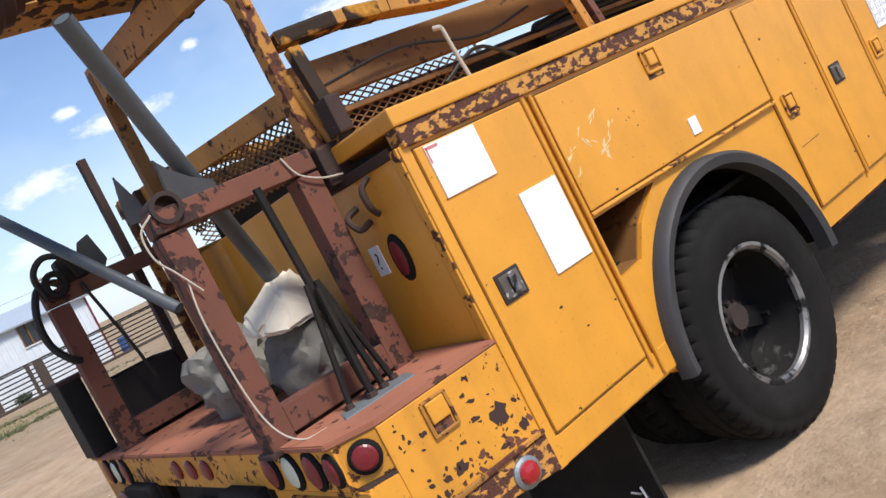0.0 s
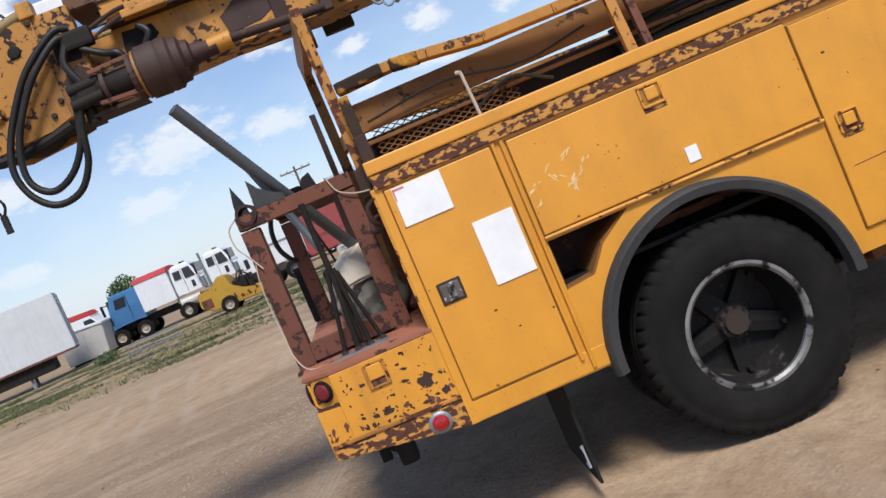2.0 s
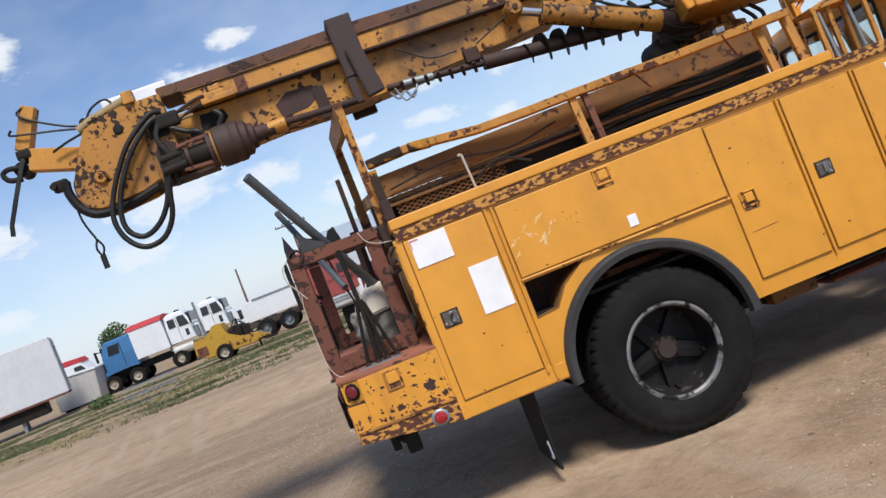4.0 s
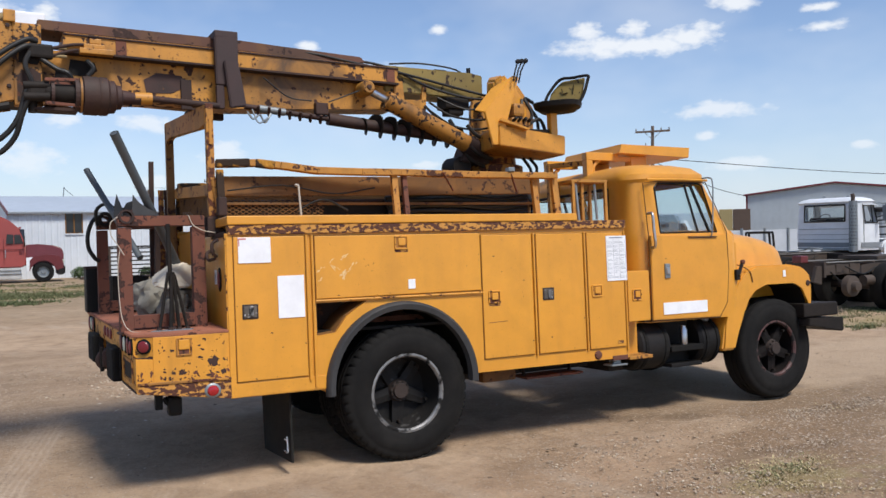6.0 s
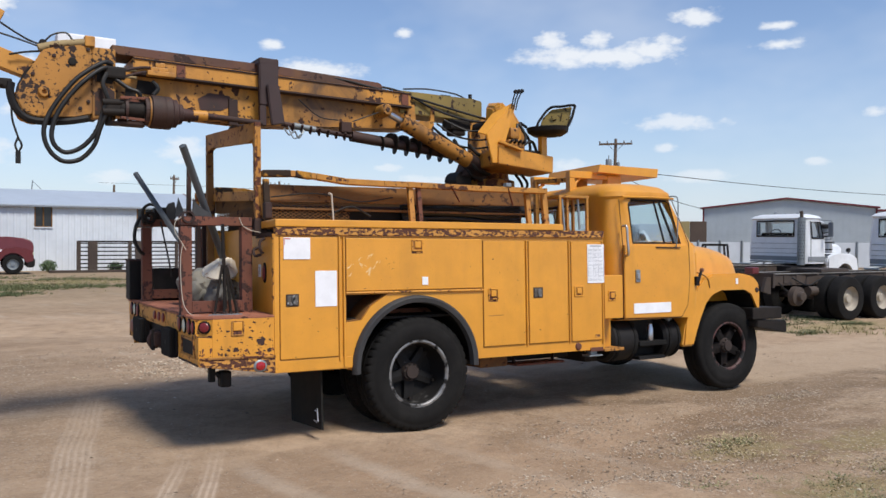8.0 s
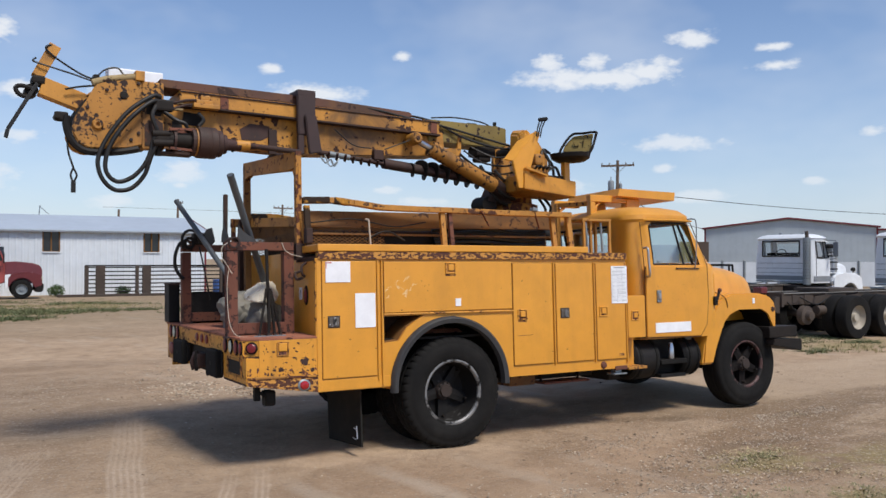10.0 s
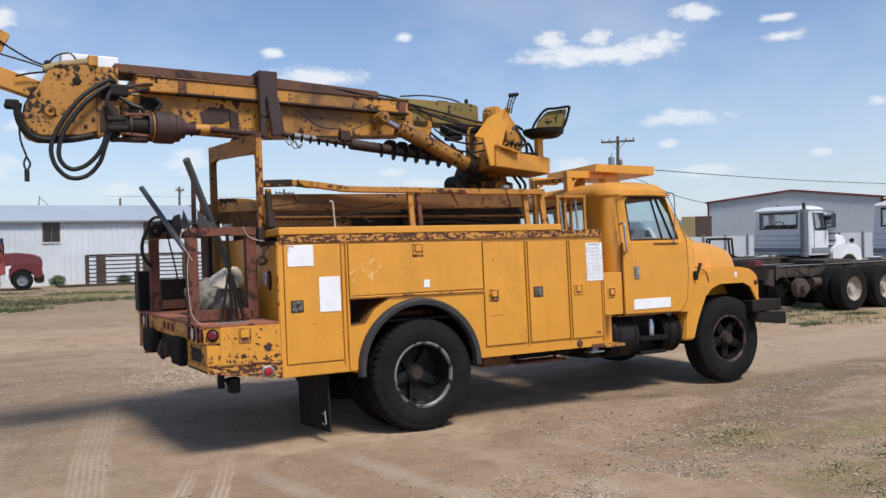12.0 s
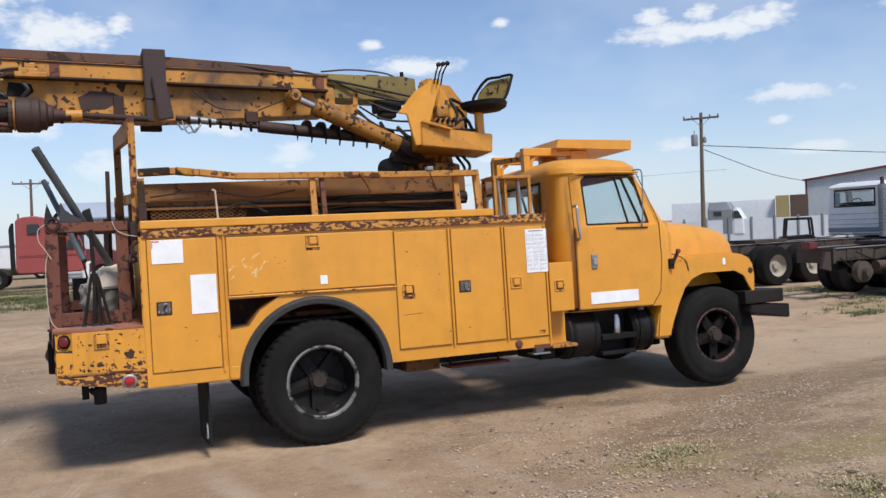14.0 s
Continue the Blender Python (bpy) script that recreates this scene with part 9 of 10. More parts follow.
def far_left():
    cx, cy = 0.08, -3.9
    # box trailer
    x, y = polar(cx, cy, -21.6, 46)
    tr = thing("box_trailer", "long white box trailer standing in weeds", "trailer", Matrix.Translation((x, y, -0.25)) @ Matrix.Rotation(radians(197), 4, "Z"))
    part("body", box(0, 13.5, -2.4, 0, 1.2, 4.15, 0.03), "trailer_white", tr)
    part("bottom_rail", box(0, 13.5, -2.42, 0.02, 1.1, 1.2, 0.01), "rust", tr)
    for k in range(11):
        part("side_post", box(0.6 + k * 1.2, 0.66 + k * 1.2, 0, 0.02, 1.2, 4.1), "trailer_white", tr)
    for xx in (9.6, 10.9):
        for yy, o in ((-0.2, 1), (-2.2, -1)):
            simple_wheel(tr, xx, yy, 0.5, 0.5, 0.5, o)
    # dark box added for the shade beneath the trailer floor
    part("side_skirt", box(1.2, 9.0, -2.2, -0.2, 0.5, 1.08, 0.02), "grime", tr)
    part("landing_leg", box(2.4, 2.55, -0.5, -0.35, 0, 1.15), "grey_paint", tr)
    part("landing_leg", box(2.4, 2.55, -2.0, -1.85, 0, 1.15), "grey_paint", tr)
    for y in (-1.17, -2.34):
        door = part("rear_door", box(-0.03, 0.0, y, y + 1.11, 1.25, 4.05), "trailer_white", tr)
        part("lock_rod", tube([(-0.05, y + 0.55, 1.3), (-0.05, y + 0.55, 4.0)], 0.02, seg=6), "steel", door)
    # pale bin beside it and a red-topped van far behind
    lt = thing("storage_bin", "pale grey steel storage bin standing in weeds", "bin", Matrix.Translation((-18.0, 44.2, -0.27)))
    part("body", prism([(-1.3, 0.12), (1.05, 0.12), (1.25, 1.8), (-1.35, 1.95)], "y", -1.1, 1.1, 0.03), "heap_grey", lt)
    part("rim", prism([(-1.4, 1.93), (1.3, 1.77), (1.3, 1.86), (-1.4, 2.03)], "y", -1.16, 1.16, 0.01), "white_paint", lt)
    for x in (-0.7, 0.0, 0.7):
        part("rib", box(x, x + 0.08, -1.14, -1.08, 0.15, 1.8), "heap_grey", lt)
    for x in (-1.1, 0.8):
        part("skid", box(x, x + 0.2, -1.0, 1.0, 0.0, 0.14), "grime", lt)
    vn = thing("van", "far white van with a red-brown roof", "van", Matrix.Translation((-24.2, 60, -0.3)))
    part("body", prism([(-1.4, 0.3), (1.5, 0.3), (1.5, 1.5), (0.8, 2.55), (-1.4, 2.6)], "y", 0, 1.9, 0.05), "white_paint", vn)
    part("roof", prism([(-1.3, 2.62), (0.9, 2.57), (0.7, 2.95), (-1.1, 3.05)], "y", 0.05, 1.85, 0.04), "red_tarp", vn)
    part("window", prism([(0.2, 1.6), (1.3, 1.6), (0.8, 2.35), (0.2, 2.35)], "y", -0.01, 0.1), "dark_glass", vn)
    for x in (-0.8, 0.9):
        simple_wheel(vn, x, 0.1, 0.33, 0.33, 0.25, -1)
        simple_wheel(vn, x, 1.8, 0.33, 0.33, 0.25, 1)
    # blue cab truck with a white box under a red tarp
    R = (0.1, 0.1, 0.1, 0.1)
    bt = thing("box_truck", "blue cab truck with white box and red tarp", "truck", Matrix.Translation((-15.7, 45.6, -0.27)))
    cab_ = part("cab", loft([rounded(-0.95, 0.98, -1.1, 1.1, 1.3, R), rounded(-0.98, 1.0, -1.1, 1.1, 2.05, R), rounded(-0.72, 1.05, -1.0, 1.0, 2.85, R), rounded(-0.6, 0.95, -0.85, 0.85, 2.95, R)]), "blue_paint", bt, "blue cab")
    part("cab_window", prism([(-0.55, 2.1), (0.12, 2.1), (0.2, 2.66), (-0.42, 2.66)], "y", -1.12, -0.95), "dark_glass", cab_)
    part("windshield", prism([(-0.95, 2.1), (0.95, 2.1), (0.85, 2.72), (-0.85, 2.72)], "x", -0.96, -0.74), "dark_glass", cab_)
    part("mirror", box(-1.15, -1.05, -1.5, -1.3, 1.95, 2.6, 0.02), "black", cab_)
    part("mirror_arm", tube([(-0.85, -1.05, 2.5), (-1.1, -1.4, 2.55)], 0.03, seg=6), "black", cab_)
    part("door_seam", box(0.24, 0.27, -1.115, -1.09, 1.3, 2.7), "black", cab_)
    part("fender", prism([(-1.1, 1.0), (-1.05, 1.3), (0.95, 1.3), (0.95, 1.05), (0.5, 1.12), (-0.5, 1.12)], "y", -1.12, 1.12, 0.03), "blue_paint", bt)
    bx = part("box_body", box(0.95, 2.92, -1.15, 1.15, 1.32, 3.02, 0.02), "white_paint", bt, "white box body")
    part("tarp", prism([(-1.2, 3.0), (-1.1, 3.24), (0, 3.34), (1.1, 3.24), (1.2, 3.0)], "x", 0.9, 2.96, 0.02), "red_tarp", bx, "red tarp over the box")
    for x in (1.45, 1.95, 2.45):
        part("box_post", box(x, x + 0.04, -1.165, -1.14, 1.35, 3.0), "white_paint", bx)
    part("frame", box(-1.6, 4.6, -0.6, 0.6, 0.72, 1.12), "black", bt)
    part("bumper", box(-1.75, -1.55, -1.1, 1.1, 0.35, 0.8), "black", bt)
    for x in (-0.82, 0.62, 3.3):
        for y, o in ((-1.0, -1), (1.0, 1)):
            simple_wheel(bt, x, y, 0.48, 0.48, 0.3, o)
    # two white cab trucks
    for x in (-11.9, -9.85):
        w = thing("cab_truck", "white day-cab truck parked among machines", "truck", Matrix.Translation((x, 45.6, -0.27)), "parked white trucks")
        c = part("cab", loft([rounded(-0.82, 0.72, -1.05, 1.05, 1.4, R), rounded(-0.82, 0.75, -1.05, 1.05, 2.2, R), rounded(-0.78, 0.42, -0.95, 0.95, 3.0, R), rounded(-0.6, 0.25, -0.7, 0.7, 3.14, R)]), "white_paint", w)
        part("cab_window", prism([(-0.02, 2.22), (0.58, 2.22), (0.4, 2.84), (-0.02, 2.84)], "y", -1.08, -0.92), "dark_glass", c)
        part("cab_window", prism([(-0.62, 2.3), (-0.2, 2.3), (-0.2, 2.8), (-0.6, 2.8)], "y", -1.08, -0.94), "dark_glass", c)
        part("windshield", prism([(-0.9, 2.24), (0.9, 2.24), (0.8, 2.9), (-0.8, 2.9)], "x", 0.44, 0.7), "dark_glass", c)
        part("door_seam", box(-0.12, -0.1, -1.065, -1.04, 1.45, 2.85), "black", c)
        part("door_vent", box(0.22, 0.42, -1.065, -1.04, 1.6, 2.0, 0.02), "dark_glass", c)
        part("hood", prism([(0.7, 1.25), (1.25, 1.25), (1.25, 1.8), (1.1, 2.0), (0.7, 2.1)], "y", -0.75, 0.75, 0.05), "white_paint", w)
        part("grille", box(1.25, 1.29, -0.6, 0.6, 1.3, 1.85, 0.01), "black", w)
        part("exhaust_pipe", tube([(-0.92, -0.9, 1.0), (-0.92, -0.9, 3.3)], 0.07, seg=10), "steel", w, smooth=True)
        part("air_cleaner", tube([(0.85, -1.0, 1.4), (0.85, -1.0, 2.0)], 0.16, seg=12), "steel", w, smooth=True)
        part("mirror", box(0.72, 0.8, -1.45, -1.25, 2.2, 2.75, 0.02), "black", w)
        part("bumper", box(1.25, 1.4, -1.1, 1.1, 0.55, 0.95, 0.03), "black", w)
        part("roof_lamp", box(-0.2, 0.0, -0.3, 0.3, 3.14, 3.24, 0.02), "black", w)
        part("frame", box(-1.0, 1.25, -0.45, 0.45, 0.75, 1.1), "black", w)
        part("fuel_tank", tube([(-0.8, -0.85, 0.95), (0.4, -0.85, 0.95)], 0.3, seg=14), "bright_steel", w, smooth=True)
        for xx in (0.8, -0.6):
            for y, o in ((-0.95, -1), (0.95, 1)):
                simple_wheel(w, xx, y, 0.48, 0.48, 0.3, o)
    # yellow towed machine
    ym = thing("trencher_machine", "yellow wheeled trenching machine parked in weeds", "machine", Matrix.Translation((-7.2, 32.1, -0.2)))
    part("body", prism([(-1.4, 0.6), (-0.9, 0.32), (1.2, 0.26), (1.5, 0.36), (1.4, 0.62), (0.6, 0.75), (0.1, 1.05), (0.02, 1.55), (-0.35, 1.62), (-0.6, 1.36), (-0.75, 1.25), (-1.35, 1.24)], "y", -0.6, 0.6, 0.04), "machine_yellow", ym)
    part("engine", box(0.15, 0.75, -0.45, 0.45, 0.75, 1.22, 0.08), "grime", ym)
    part("radiator", box(0.8, 0.95, -0.4, 0.4, 0.66, 1.1, 0.02), "grime", ym)
    part("side_panel", box(-1.3, -0.85, -0.62, -0.58, 0.5, 0.9, 0.02), "rust", ym)
    part("tool_arm", bar((0.9, 0, 0.6), (1.75, 0, 0.3), 0.24, 0.2), "machine_yellow", ym)
    part("drawbar", bar((1.3, -0.2, 0.35), (2.1, -0.2, 0.25), 0.1, 0.1), "grime", ym)
    part("control_post", tube([(0.3, -0.3, 1.1), (0.5, -0.3, 1.5), (0.8, -0.3, 1.45)], 0.03, seg=6), "grime", ym)
    part("hose_loop", tube(spline([(0.4, -0.46, 1.1), (0.7, -0.5, 1.4), (1.05, -0.48, 1.1), (1.2, -0.4, 0.7)], 5), 0.03, seg=6), "hose", ym, smooth=True)
    part("exhaust_pipe", tube([(0.55, 0.2, 1.2), (0.55, 0.2, 1.55)], 0.04, seg=8), "grime", ym)
    for y, o in ((-0.65, -1), (0.65, 1)):
        simple_wheel(ym, -0.2, y, 0.36, 0.36, 0.28, o)
    part("jack_leg", box(1.25, 1.33, -0.3, -0.22, 0.0, 0.4), "grime", ym)
    # stacked wire racks
    x, y = polar(cx, cy, -17.3, 30)
    wr = thing("wire_rack", "stack of grey wire racks lying in weeds", "rack", Matrix.Translation((x, y, -0.15)) @ Matrix.Rotation(radians(5), 4, "Z"))
    for z in (0.05, 0.35, 0.65):
        bm = bmesh.new()
        for k in range(11):
            bar((-0.9 + 0.18 * k, -0.5, z), (-0.9 + 0.18 * k, 0.5, z), 0.015, 0.015, bm, 0)
        for k in range(5):
            bar((-0.9, -0.5 + 0.25 * k, z), (0.9, -0.5 + 0.25 * k, z), 0.015, 0.015, bm, 0)
        part("wire_tray", bm, "steel", wr)
    for k in range(11):
        part("upright", bar((-0.9 + 0.18 * k, -0.5, -0.05), (-0.9 + 0.18 * k, -0.5, 0.68), 0.014, 0.014, None, 0), "steel", wr)
    # pale low trailer behind, towards the red truck
    x, y = polar(-0.74, -5.2, -6.3, 58)
    ft = thing("flat_trailer", "long pale low trailer behind the yard", "trailer", Matrix.Translation((x, y, -0.27)) @ Matrix.Rotation(radians(4), 4, "Z"))
    part("body", prism([(-3.0, 0.75), (4.0, 0.75), (4.0, 2.05), (-1.5, 2.2), (-3.0, 1.8)], "y", -1.2, 1.2, 0.04), "white_paint", ft)
    part("top_rail", box(-1.5, 4.0, -1.22, -1.15, 2.05, 2.2), "grey_paint", ft)
    for xx in (-2, -0.8, 3):
        simple_wheel(ft, xx, -1.0, 0.45, 0.45, 0.3, -1)
        simple_wheel(ft, xx, 1.0, 0.45, 0.45, 0.3, 1)
    # tree
    x, y = polar(cx, cy, -17.7, 72)
    tree = thing("tree", "small dark green leafy tree behind the trucks", "tree", Matrix.Translation((x, y, -0.3)))
    bm = tube([(0, 0, 0), (0.1, 0, 1.4), (0.05, 0.1, 3.2)], 0.22, seg=8, r_end=0.08)
    for a, b in (((0.1, 0, 1.4), (-0.9, 0.2, 3.2)), ((0.1, 0, 1.7), (0.9, -0.2, 3.4)), ((0.05, 0, 2.2), (0.2, 0.8, 3.9))):
        tube([a, b], 0.1, bm, 6, r_end=0.03)
    part("trunk", bm, "pole_wood", tree)
    rng = random.Random(11)
    bm = bmesh.new()
    for k in range(1500):
        c = rng.choice(((-0.8, 0.2, 3.3, 0.75), (0.7, -0.1, 3.5, 0.8), (0.1, 0.5, 4.0, 0.7), (0, 0, 3.0, 0.8), (-0.3, -0.4, 3.8, 0.6)))
        d = Vector((rng.gauss(0, 1), rng.gauss(0, 1), rng.gauss(0, 0.9))).normalized() * c[3] * rng.uniform(0.5, 1.08)
        p = Vector(c[:3]) + d
        u = Vector((rng.gauss(0, 1), rng.gauss(0, 1), rng.gauss(0, 1))).normalized() * 0.11
        v = u.orthogonal().normalized() * 0.06
        bm.faces.new([bm.verts.new(q) for q in (p - u, p + v, p + u, p - v)])
    part("crown", bm, "leaf", tree)


def far_right():
    # grey gabled hall
    a, b = Vector((49.05, 40.93, 0)), Vector((56.57, 31.14, 0))
    w = (b - a).length
    m = Matrix.Translation((a.x, a.y, -0.3)) @ Matrix.Rotation(math.atan2(b.y - a.y, b.x - a.x), 4, "Z")
    h = thing("gabled_hall", "grey metal hall with dark red roof trim", "building", m)
    e, ap = 4.42, 5.12
    bm = bmesh.new()
    n = int(w / 0.45)
    for k in range(n):
        x0, x1 = w * k / n, w * (k + 1) / n
        zt = lambda v: e + (ap - e) * (1 - abs(v - w / 2) / (w / 2))
        bm2 = [(x0, 0.0), (x0 + 0.3 * (x1 - x0), -0.004), (x1 - 0.1 * (x1 - x0), 0.0)]
        for (u0, d0), (u1, d1) in zip(bm2, bm2[1:] + [(x1, 0.0)]):
            bm.faces.new([bm.verts.new(q) for q in ((u0, d0, 0), (u1, d1, 0), (u1, d1, zt(u1)), (u0, d0, zt(u0)))])
    part("gable_wall", bm, "siding_grey", h)
    part("side_wall", box(-0.02, 0.1, 0.05, 18, 0, e), "siding_grey", h)
    part("side_wall", box(w - 0.1, w + 0.02, 0.05, 18, 0, e), "siding_grey", h)
    roof = part("roof", prism([(-0.25, e), (w / 2, ap + 0.05), (w + 0.25, e), (w + 0.25, e + 0.12), (w / 2, ap + 0.17), (-0.25, e + 0.12)], "y", -0.15, 18), "roof_metal", h)
    for u0, u1 in ((-0.25, w / 2), (w + 0.25, w / 2)):
        part("roof_trim", bar((u0, -0.2, e + 0.05), (u1, -0.2, ap + 0.1), 0.06, 0.12), "trim_red", roof)
    part("corner_trim", box(-0.08, 0.05, -0.06, 0.05, 0, e), "trim_red", h)
    part("corner_trim", box(w - 0.05, w + 0.08, -0.06, 0.05, 0, e), "trim_red", h)
    part("annex_wall", box(w + 0.05, w + 16, 1.0, 12, 0, e - 0.2), "siding_grey", h)
    part("annex_roof", box(w + 0.05, w + 16, 0.9, 12.2, e - 0.2, e - 0.05), "trim_red", h)
    # panel fence
    f = thing("panel_fence", "white sheet-metal panel fence at the yard's edge", "fence")
    p0, p1 = Vector((34.0, 41.0, -0.2)), Vector((50.0, 25.0, -0.1))
    n = 16
    for k in range(n):
        q0, q1 = p0.lerp(p1, k / n), p0.lerp(p1, (k + 0.96) / n)
        part("panel", bar(q0 + Vector((0, 0, 0.85)), q1 + Vector((0, 0, 0.85)), 0.05, 1.6, None, 0.01), "siding", f)
        part("post", box(q0.x - 0.06, q0.x + 0.06, q0.y - 0.1, q0.y + 0.02, -0.25, 1.62), "steel", f)
    # trailers behind the fence
    cx, cy = -0.35, -6.4
    for az0, az1, d, top, mat, lab in ((38.0, 44.3, 63, 2.78, "white_paint", "long white box trailer behind the fence"), (44.4, 45.2, 62.5, 2.98, "tan_paint", "tan trailer end behind the fence"), (45.25, 46.3, 62.5, 2.98, "brown_paint", "brown trailer end behind the fence")):
        x0, y0 = polar(cx, cy, az0, d)
        x1, y1 = polar(cx, cy, az1, d)
        t = thing("parked_trailer", lab, "trailer", None, "trailers behind the fence")
        mid = Vector(((x0 + x1) / 2, (y0 + y1) / 2, 0))
        part("body", bar((x0, y0, (0.7 + top) / 2), (x1, y1, (0.7 + top) / 2), 2.3, top - 0.7, None, 0.02), mat, t)
        simple_wheel(t, mid.x, mid.y, 0.25, 0.5, 2.2, -1)
    x, y = polar(cx, cy, 41.3, 59)
    s = thing("parked_semi", "dark grey and white semi truck behind the fence", "truck", Matrix.Translation((x, y, -0.25)) @ Matrix.Rotation(radians(-48), 4, "Z"))
    R = (0.1, 0.1, 0.1, 0.1)
    part("sleeper", loft([rounded(-1.0, 0.6, -1.1, 1.1, 0.8, R), rounded(-1.0, 0.6, -1.1, 1.1, 2.4, R), rounded(-0.9, 0.3, -0.9, 0.9, 2.9, R)]), "grey_paint", s)
    part("cab", loft([rounded(0.6, 1.3, -1.1, 1.1, 0.8, R), rounded(0.6, 1.3, -1.1, 1.1, 1.75, R), rounded(0.6, 0.9, -1.0, 1.0, 2.5, R)]), "white_paint", s)
    part("cab_window", prism([(0.65, 1.8), (1.2, 1.8), (0.95, 2.3), (0.65, 2.3)], "y", -1.12, 1.12), "dark_glass", s)
    part("hood", prism([(1.3, 0.8), (2.4, 0.8), (2.4, 1.5), (1.3, 1.75)], "y", -0.9, 0.9, 0.06), "white_paint", s)
    part("sleeper_window", box(-0.6, -0.1, -1.13, 1.13, 2.0, 2.3), "dark_glass", s)
    # small dark loader frame
    x, y = polar(cx, cy, 45.7, 31)
    l = thing("loader_frame", "small black loader with open roll frame", "loader", Matrix.Translation((x, y, -0.1)) @ Matrix.Rotation(radians(-40), 4, "Z"))
    bm = bmesh.new()
    for u, v in ((-0.45, -0.4), (0.45, -0.4), (-0.45, 0.4), (0.45, 0.4)):
        bar((u, v, 0.8), (u * 0.85, v, 1.6), 0.07, 0.07, bm)
    for v in (-0.4, 0.4):
        bar((-0.4, v, 1.6), (0.4, v, 1.6), 0.08, 0.08, bm)
    part("roll_frame", bm, "black", l)
    part("body", prism([(-0.6, 0.4), (1.9, 0.4), (1.9, 0.9), (0.6, 0.9), (0.4, 1.05), (-0.6, 1.0)], "y", -0.5, 0.5, 0.03), "black", l)
    for u in (-0.3, 0.8):
        simple_wheel(l, u, -0.6, 0.4, 0.4, 0.25, -1)
        simple_wheel(l, u, 0.6, 0.4, 0.4, 0.25, 1)


def scatter(name, mat, areas, count, blades, height, seed, label, category, lay=1.0):
    """Tufts of weeds in rough patches: ellipses of x, y, half widths, joined into one mesh."""
    rng = random.Random(seed)
    verts, faces = [], []
    total = sum(a[2] * a[3] for a in areas)
    for ax, ay, rx, ry in areas:
        for k in range(int(count * rx * ry / total) + 1):
            u, v = rng.gauss(0, 0.5), rng.gauss(0, 0.5)
            x, y = ax + u * rx, ay + v * ry
            if noise.noise(Vector((x * 0.35, y * 0.6, seed))) < (-0.02 if y > 8 else -0.12):
                continue
            z = ground_height(x, y) - 0.01
            big = rng.uniform(0.4, 1.3)
            for j in range(blades):
                a = rng.uniform(0, 6.283)
                r = rng.uniform(0, 0.12) * big
                hh = height * big * rng.uniform(0.4, 1.2)
                px, py = x + math.cos(a) * r, y + math.sin(a) * r
                lean = rng.uniform(0.2, 0.9) * hh * lay
                dx, dy = math.cos(a) * lean, math.sin(a) * lean
                w = height * 0.06 + 0.004
                sx, sy = -math.sin(a) * w, math.cos(a) * w
                n = len(verts)
                verts += [(px - sx, py - sy, z), (px + sx, py + sy, z), (px + dx * 0.5 + sx * 0.7, py + dy * 0.5 + sy * 0.7, z + hh * 0.65), (px + dx * 0.5 - sx * 0.7, py + dy * 0.5 - sy * 0.7, z + hh * 0.65), (px + dx, py + dy, z + hh)]
                faces += [(n, n + 1, n + 2, n + 3), (n + 3, n + 2, n + 4)]
    me = bpy.data.meshes.new(name)
    me.from_pydata(verts, [], faces)
    me.materials.append(M[mat])
    tagged(new(name, me), label, category, kind="stuff")


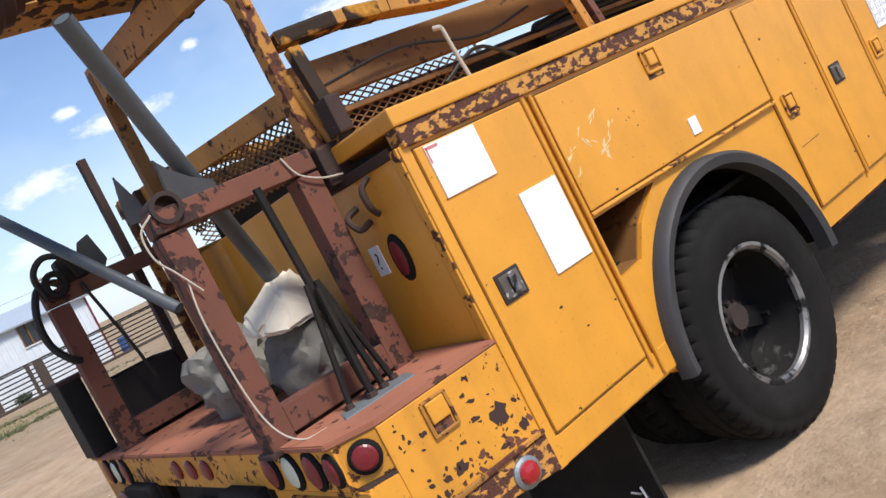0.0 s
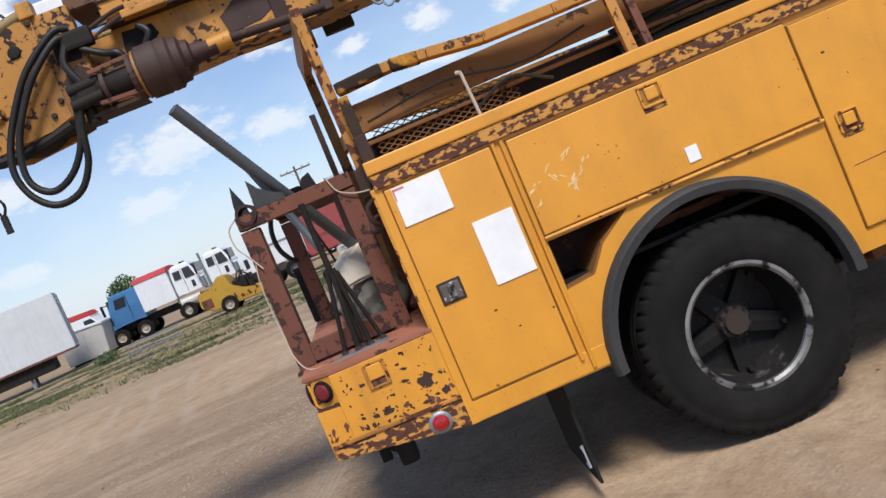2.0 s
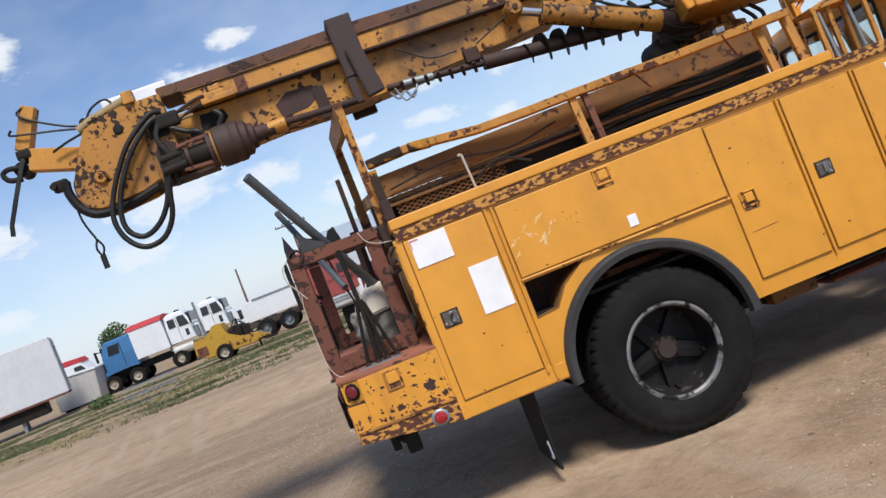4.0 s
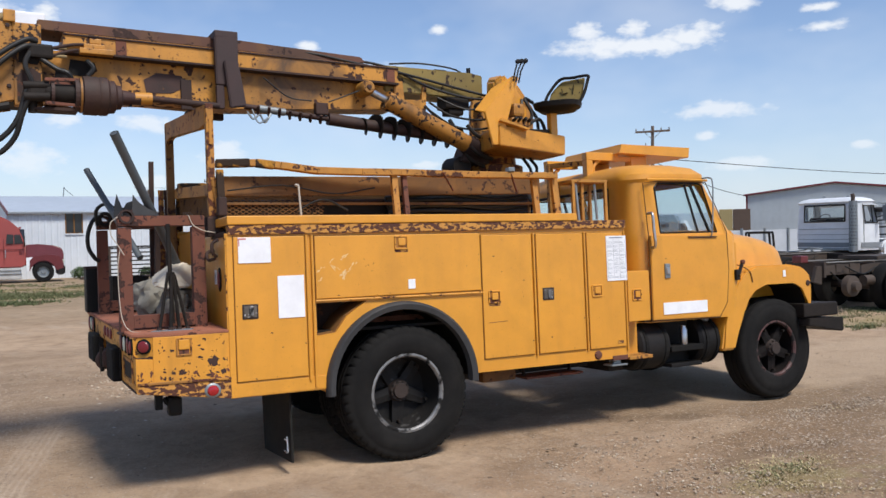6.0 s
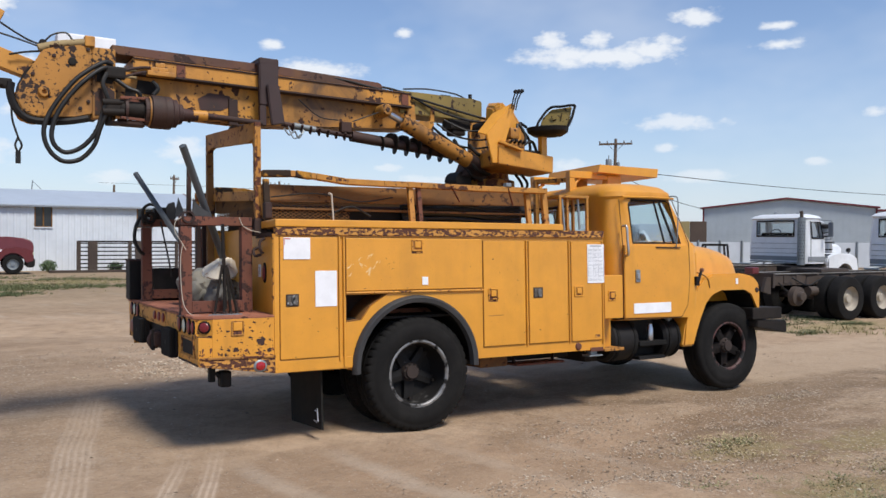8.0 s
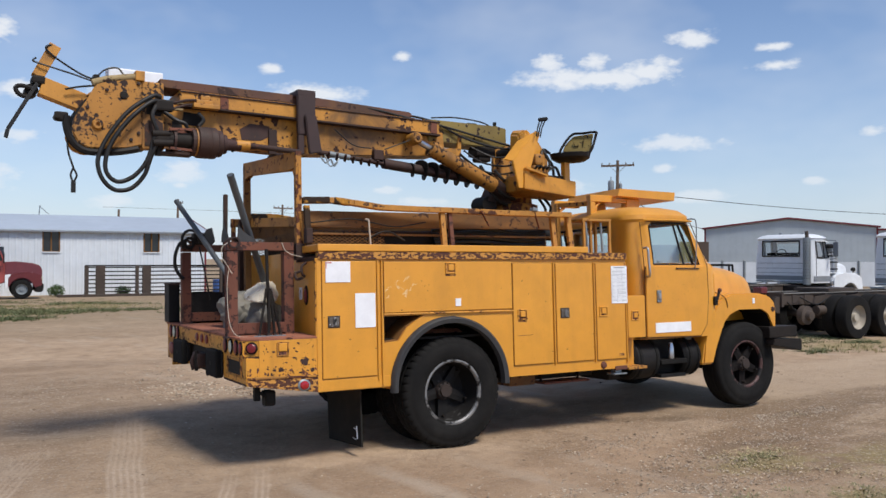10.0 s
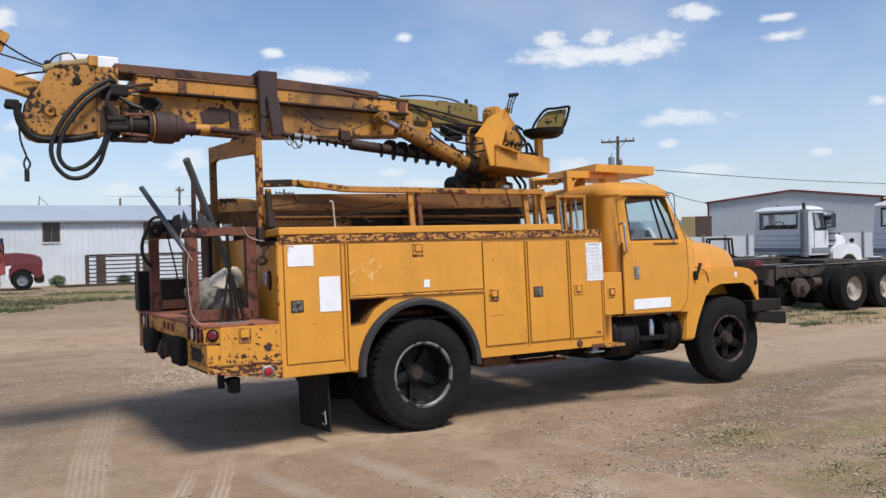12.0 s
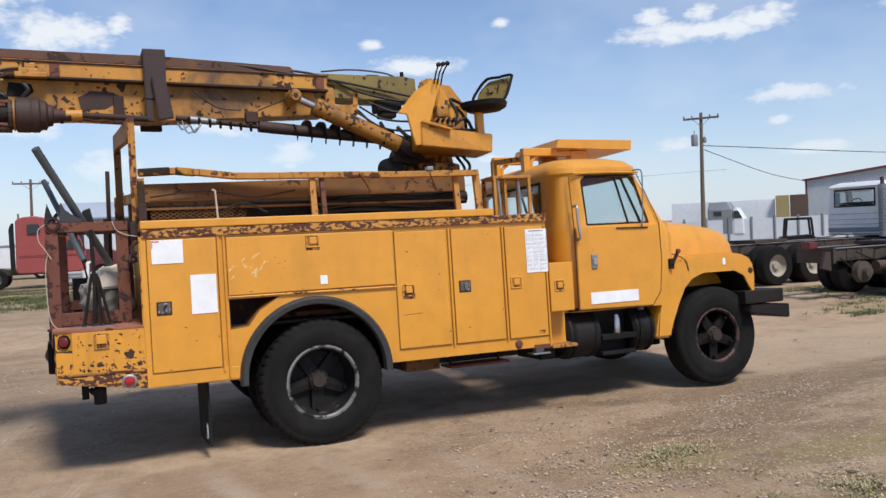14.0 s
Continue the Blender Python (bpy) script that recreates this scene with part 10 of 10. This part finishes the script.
def stones():
    """Gravel, many small faceted stones, and darker clods and bits of bark, each kind joined into one mesh."""
    rng = random.Random(21)
    ico = bmesh.new()
    bmesh.ops.create_icosphere(ico, subdivisions=1, radius=1)
    base = [v.co.copy() for v in ico.verts]
    tris = [[v.index for v in f.verts] for f in ico.faces]
    ico.free()

    def pile(name, mat, count, place, size, flat, label, thin):
        verts, faces = [], []
        for k in range(count):
            x, y = place(k)
            if noise.noise(Vector((x * 0.9 + 3, y * 2.2, 5))) < thin and k % 6:
                continue
            s = size()
            n = len(verts)
            z = ground_height(x, y)
            sx, sy, sz = s * rng.uniform(0.7, 1.6), s * rng.uniform(0.7, 1.5), s * rng.uniform(*flat)
            turn = rng.uniform(0, 3.14)
            c, d = math.cos(turn), math.sin(turn)
            for p in base:
                q = p * rng.uniform(0.75, 1.2)
                u, v = q.x * sx, q.y * sy
                verts.append((x + u * c - v * d, y + u * d + v * c, z + q.z * sz + s * 0.25))
            faces += [tuple(n + i for i in t) for t in tris]
        me = bpy.data.meshes.new(name)
        me.from_pydata(verts, [], faces)
        me.materials.append(M[mat])
        tagged(new(name, me), label, name.split("_")[-1], kind="stuff")

    def gravel_at(k):
        if k % 10 < 2:
            return rng.gauss(1.7, 0.55), rng.gauss(-2.2, 0.5)
        if k % 10 < 7:
            return rng.triangular(0.6, 8.5, 6.0), -0.2 - abs(rng.gauss(0, 1.9))
        if k % 10 < 9:
            return rng.uniform(-7, 13), rng.uniform(-5.5, 9)
        return rng.uniform(-4, 1.0), rng.uniform(2.5, 7)

    pile("gravel", "gravel", 56000, gravel_at, lambda: 0.0026 + 0.0075 * rng.random() ** 3, (0.4, 0.8), "loose pale and brown gravel stones on dirt", 0.03)
    pile("dirt_clods", "clod", 1500, lambda k: (rng.uniform(-6, 9), rng.uniform(-5.2, 6)) if k % 3 else (rng.uniform(1.5, 8), rng.uniform(-3.5, 0.4)), lambda: 0.004 + 0.018 * rng.random() ** 5, (0.2, 0.4), "small dark clods of earth lying on dirt", 0.05)
    pile("gravel_spill", "gravel", 2600, lambda k: (rng.gauss(0.25, 0.4), rng.gauss(4.5, 0.9)), lambda: 0.006 + 0.013 * rng.random() ** 3, (0.4, 0.8), "loose grey gravel spilled behind the truck", -0.3)


def gravel_material():
    m = material("gravel_stone", (0.5, 0.43, 0.34, 1), 0.9, scale=30, bump=0.2)
    nt = m.node_tree
    geo = nt.nodes.new("ShaderNodeNewGeometry")
    r = nt.nodes.new("ShaderNodeValToRGB")
    r.color_ramp.elements[0].color, r.color_ramp.elements[1].color = (0.19, 0.137, 0.093, 1), (0.56, 0.47, 0.36, 1)
    nt.links.new(geo.outputs["Random Per Island"], r.inputs[0])
    nt.links.new(r.outputs[0], nt.nodes["Principled BSDF"].inputs["Base Color"])
    return m


M["gravel"] = gravel_material()
M["clod"] = material("dark_clod", (0.12, 0.083, 0.054, 1), 0.95, second=(0.17, 0.12, 0.078, 1), scale=20, bump=0.3)


def blade_material(name, dark, pale):
    """Blades of grass, each of its own tone between two."""
    m = material(name, dark, 0.85, bump=0)
    nt = m.node_tree
    geo = nt.nodes.new("ShaderNodeNewGeometry")
    r = nt.nodes.new("ShaderNodeValToRGB")
    r.color_ramp.elements[0].color, r.color_ramp.elements[1].color = dark, pale
    nt.links.new(geo.outputs["Random Per Island"], r.inputs[0])
    nt.links.new(r.outputs[0], nt.nodes["Principled BSDF"].inputs["Base Color"])
    return m


M["straw"] = blade_material("flat_straw", (0.2, 0.165, 0.075, 1), (0.56, 0.46, 0.27, 1))
M["tuft"] = blade_material("green_tuft", (0.1, 0.105, 0.045, 1), (0.3, 0.28, 0.14, 1))


def bush(x, y, r, h, seed, lab):
    t = thing("bush", lab, "bush", Matrix.Translation((x, y, ground_height(x, y))), "bushes")
    rng = random.Random(seed)
    bm = bmesh.new()
    for k in range(5):
        a = rng.uniform(0, 6.28)
        tube([(0, 0, -0.05), (math.cos(a) * r * 0.5, math.sin(a) * r * 0.5, h * 0.7)], 0.02, bm, 5, r_end=0.008)
    part("stem", bm, "pole_wood", t)
    bm = bmesh.new()
    for k in range(420):
        d = Vector((rng.gauss(0, 1), rng.gauss(0, 1), rng.gauss(0, 1))).normalized() * rng.uniform(0.45, 1.05)
        p = Vector((d.x * r, d.y * r, max(0.02, h * 0.5 + d.z * h * 0.5)))
        u = Vector((rng.gauss(0, 1), rng.gauss(0, 1), rng.gauss(0, 1))).normalized() * 0.07
        v = u.orthogonal().normalized() * 0.03
        bm.faces.new([bm.verts.new(q) for q in (p - u, p + v, p + u, p - v)])
    part("leaf_mass", bm, "leaf", t)


white_building()
corral()
red_truck()
far_left()
day_cab("day_cab_truck", 18.25, 8.75, 10.72, "white and grey day-cab truck with exhaust stack")
day_cab("day_cab_truck", 17.95, 4.7, 6.72, "white day-cab truck on a bare dirty frame", False)
far_right()
utility_pole("utility_pole", 33.7, 34.3, 8.3, 1.05, radians(-48), True, "wooden utility pole with transformer and cross arm")
for x, y, h, arm, turn in ((-5.4, 65, 7.3, 1.3, 0.1), (8.0, 66, 6.0, 0, 0), (13.6, 70, 7.3, 0.4, 0.3), (22.7, 68, 7.0, 1.0, 0.2), (-14, 85, 6.0, 0, 0), (-8.5, 90, 5.6, 0, 0)):
    utility_pole("utility_pole", x, y, h, arm, turn, False, "distant wooden utility pole" if arm else "distant bare wooden pole")
wires()
bush(1.27, 39.6, 0.42, 0.62, 3, "round green bush beside the white shed")
bush(4.4, 39.3, 0.4, 0.5, 4, "green bush behind the corral rails")
bush(-13.5, 33, 0.6, 0.5, 6, "low green bush in the weeds")
scatter("green_weeds", "grass", [(-9, 25.5, 7, 2.2), (-6, 19.5, 4, 1.6), (-16, 29, 7, 3), (-2.5, 25, 4, 2.5), (1.2, 23.2, 4, 1.6), (-14, 24, 6, 1.5), (-5, 31, 6, 2), (-5.5, 17.4, 2.6, 0.7), (-11, 22.5, 4, 1.0), (-4, 23.5, 3, 0.8), (-12, 36, 6, 3), (-4, 34, 4, 2), (-20, 34, 9, 3), (2, 30, 5, 1.5), (35, 29, 9, 4), (30, 24, 6, 2)], 26000, 8, 0.085, 2, "low green weeds in uneven strips", "weeds")
scatter("leafy_weeds", "grass", [(0.0, 23.6, 2.2, 0.9), (-1.5, 20.3, 1.0, 0.8), (-2.6, 24.5, 1.6, 1.6), (2.8, 24.0, 0.7, 0.5), (-5.0, 20.5, 2.0, 1.0), (-4.5, 26.5, 2.5, 1.2)], 2600, 10, 0.1, 31, "low leafy green weeds in dense patches", "weeds")
scatter("weed_clumps", "grass", [(12.8, 5.9, 0.5, 0.25), (12.28, 4.64, 0.45, 0.2), (11.35, 3.58, 0.5, 0.22), (13.9, 6.6, 0.8, 0.4), (14.6, 5.6, 0.9, 0.35), (13.6, 4.2, 0.7, 0.3), (15.0, 5.0, 2.2, 0.6), (16.8, 4.0, 2.4, 0.6), (14.2, 7.4, 1.2, 0.6)], 3600, 12, 0.035, 41, "low clumps of green weeds beside the parked chassis", "weeds", 1.8)
scatter("dry_weeds", "dry_grass", [(-4, 28, 9, 4), (-10, 20, 7, 2), (12.8, 3.6, 3.0, 0.9), (0, 27, 6, 2), (-6, 22, 6, 2)], 5000, 8, 0.07, 7, "thin dry straw-coloured weeds", "weeds")
scatter("short_grass", "straw", [(3.5, -1.5, 0.6, 0.35), (3.9, -1.85, 0.8, 0.4), (3.1, -2.6, 0.7, 0.35), (3.0, -3.1, 0.8, 0.5), (4.4, -2.6, 1.2, 0.6), (5.4, -1.7, 1.2, 0.6), (4.6, -3.4, 1.4, 0.7), (6.5, -0.6, 1.4, 0.4)], 4200, 9, 0.012, 9, "flat dry yellow-green grass on the dirt", "grass", 3.0)
scatter("green_tufts", "tuft", [(2.84, -2.42, 0.16, 0.14), (2.08, -2.7, 0.2, 0.14), (4.0, -2.75, 0.3, 0.22), (2.42, -2.3, 0.14, 0.08), (2.15, -2.2, 0.14, 0.07), (3.1, -2.65, 0.35, 0.22), (3.0, -3.15, 0.4, 0.3), (4.3, -2.05, 0.3, 0.16), (3.5, -1.5, 0.4, 0.16)], 240, 18, 0.017, 12, "short green tufts between gravel", "grass", 2.4)
stones()
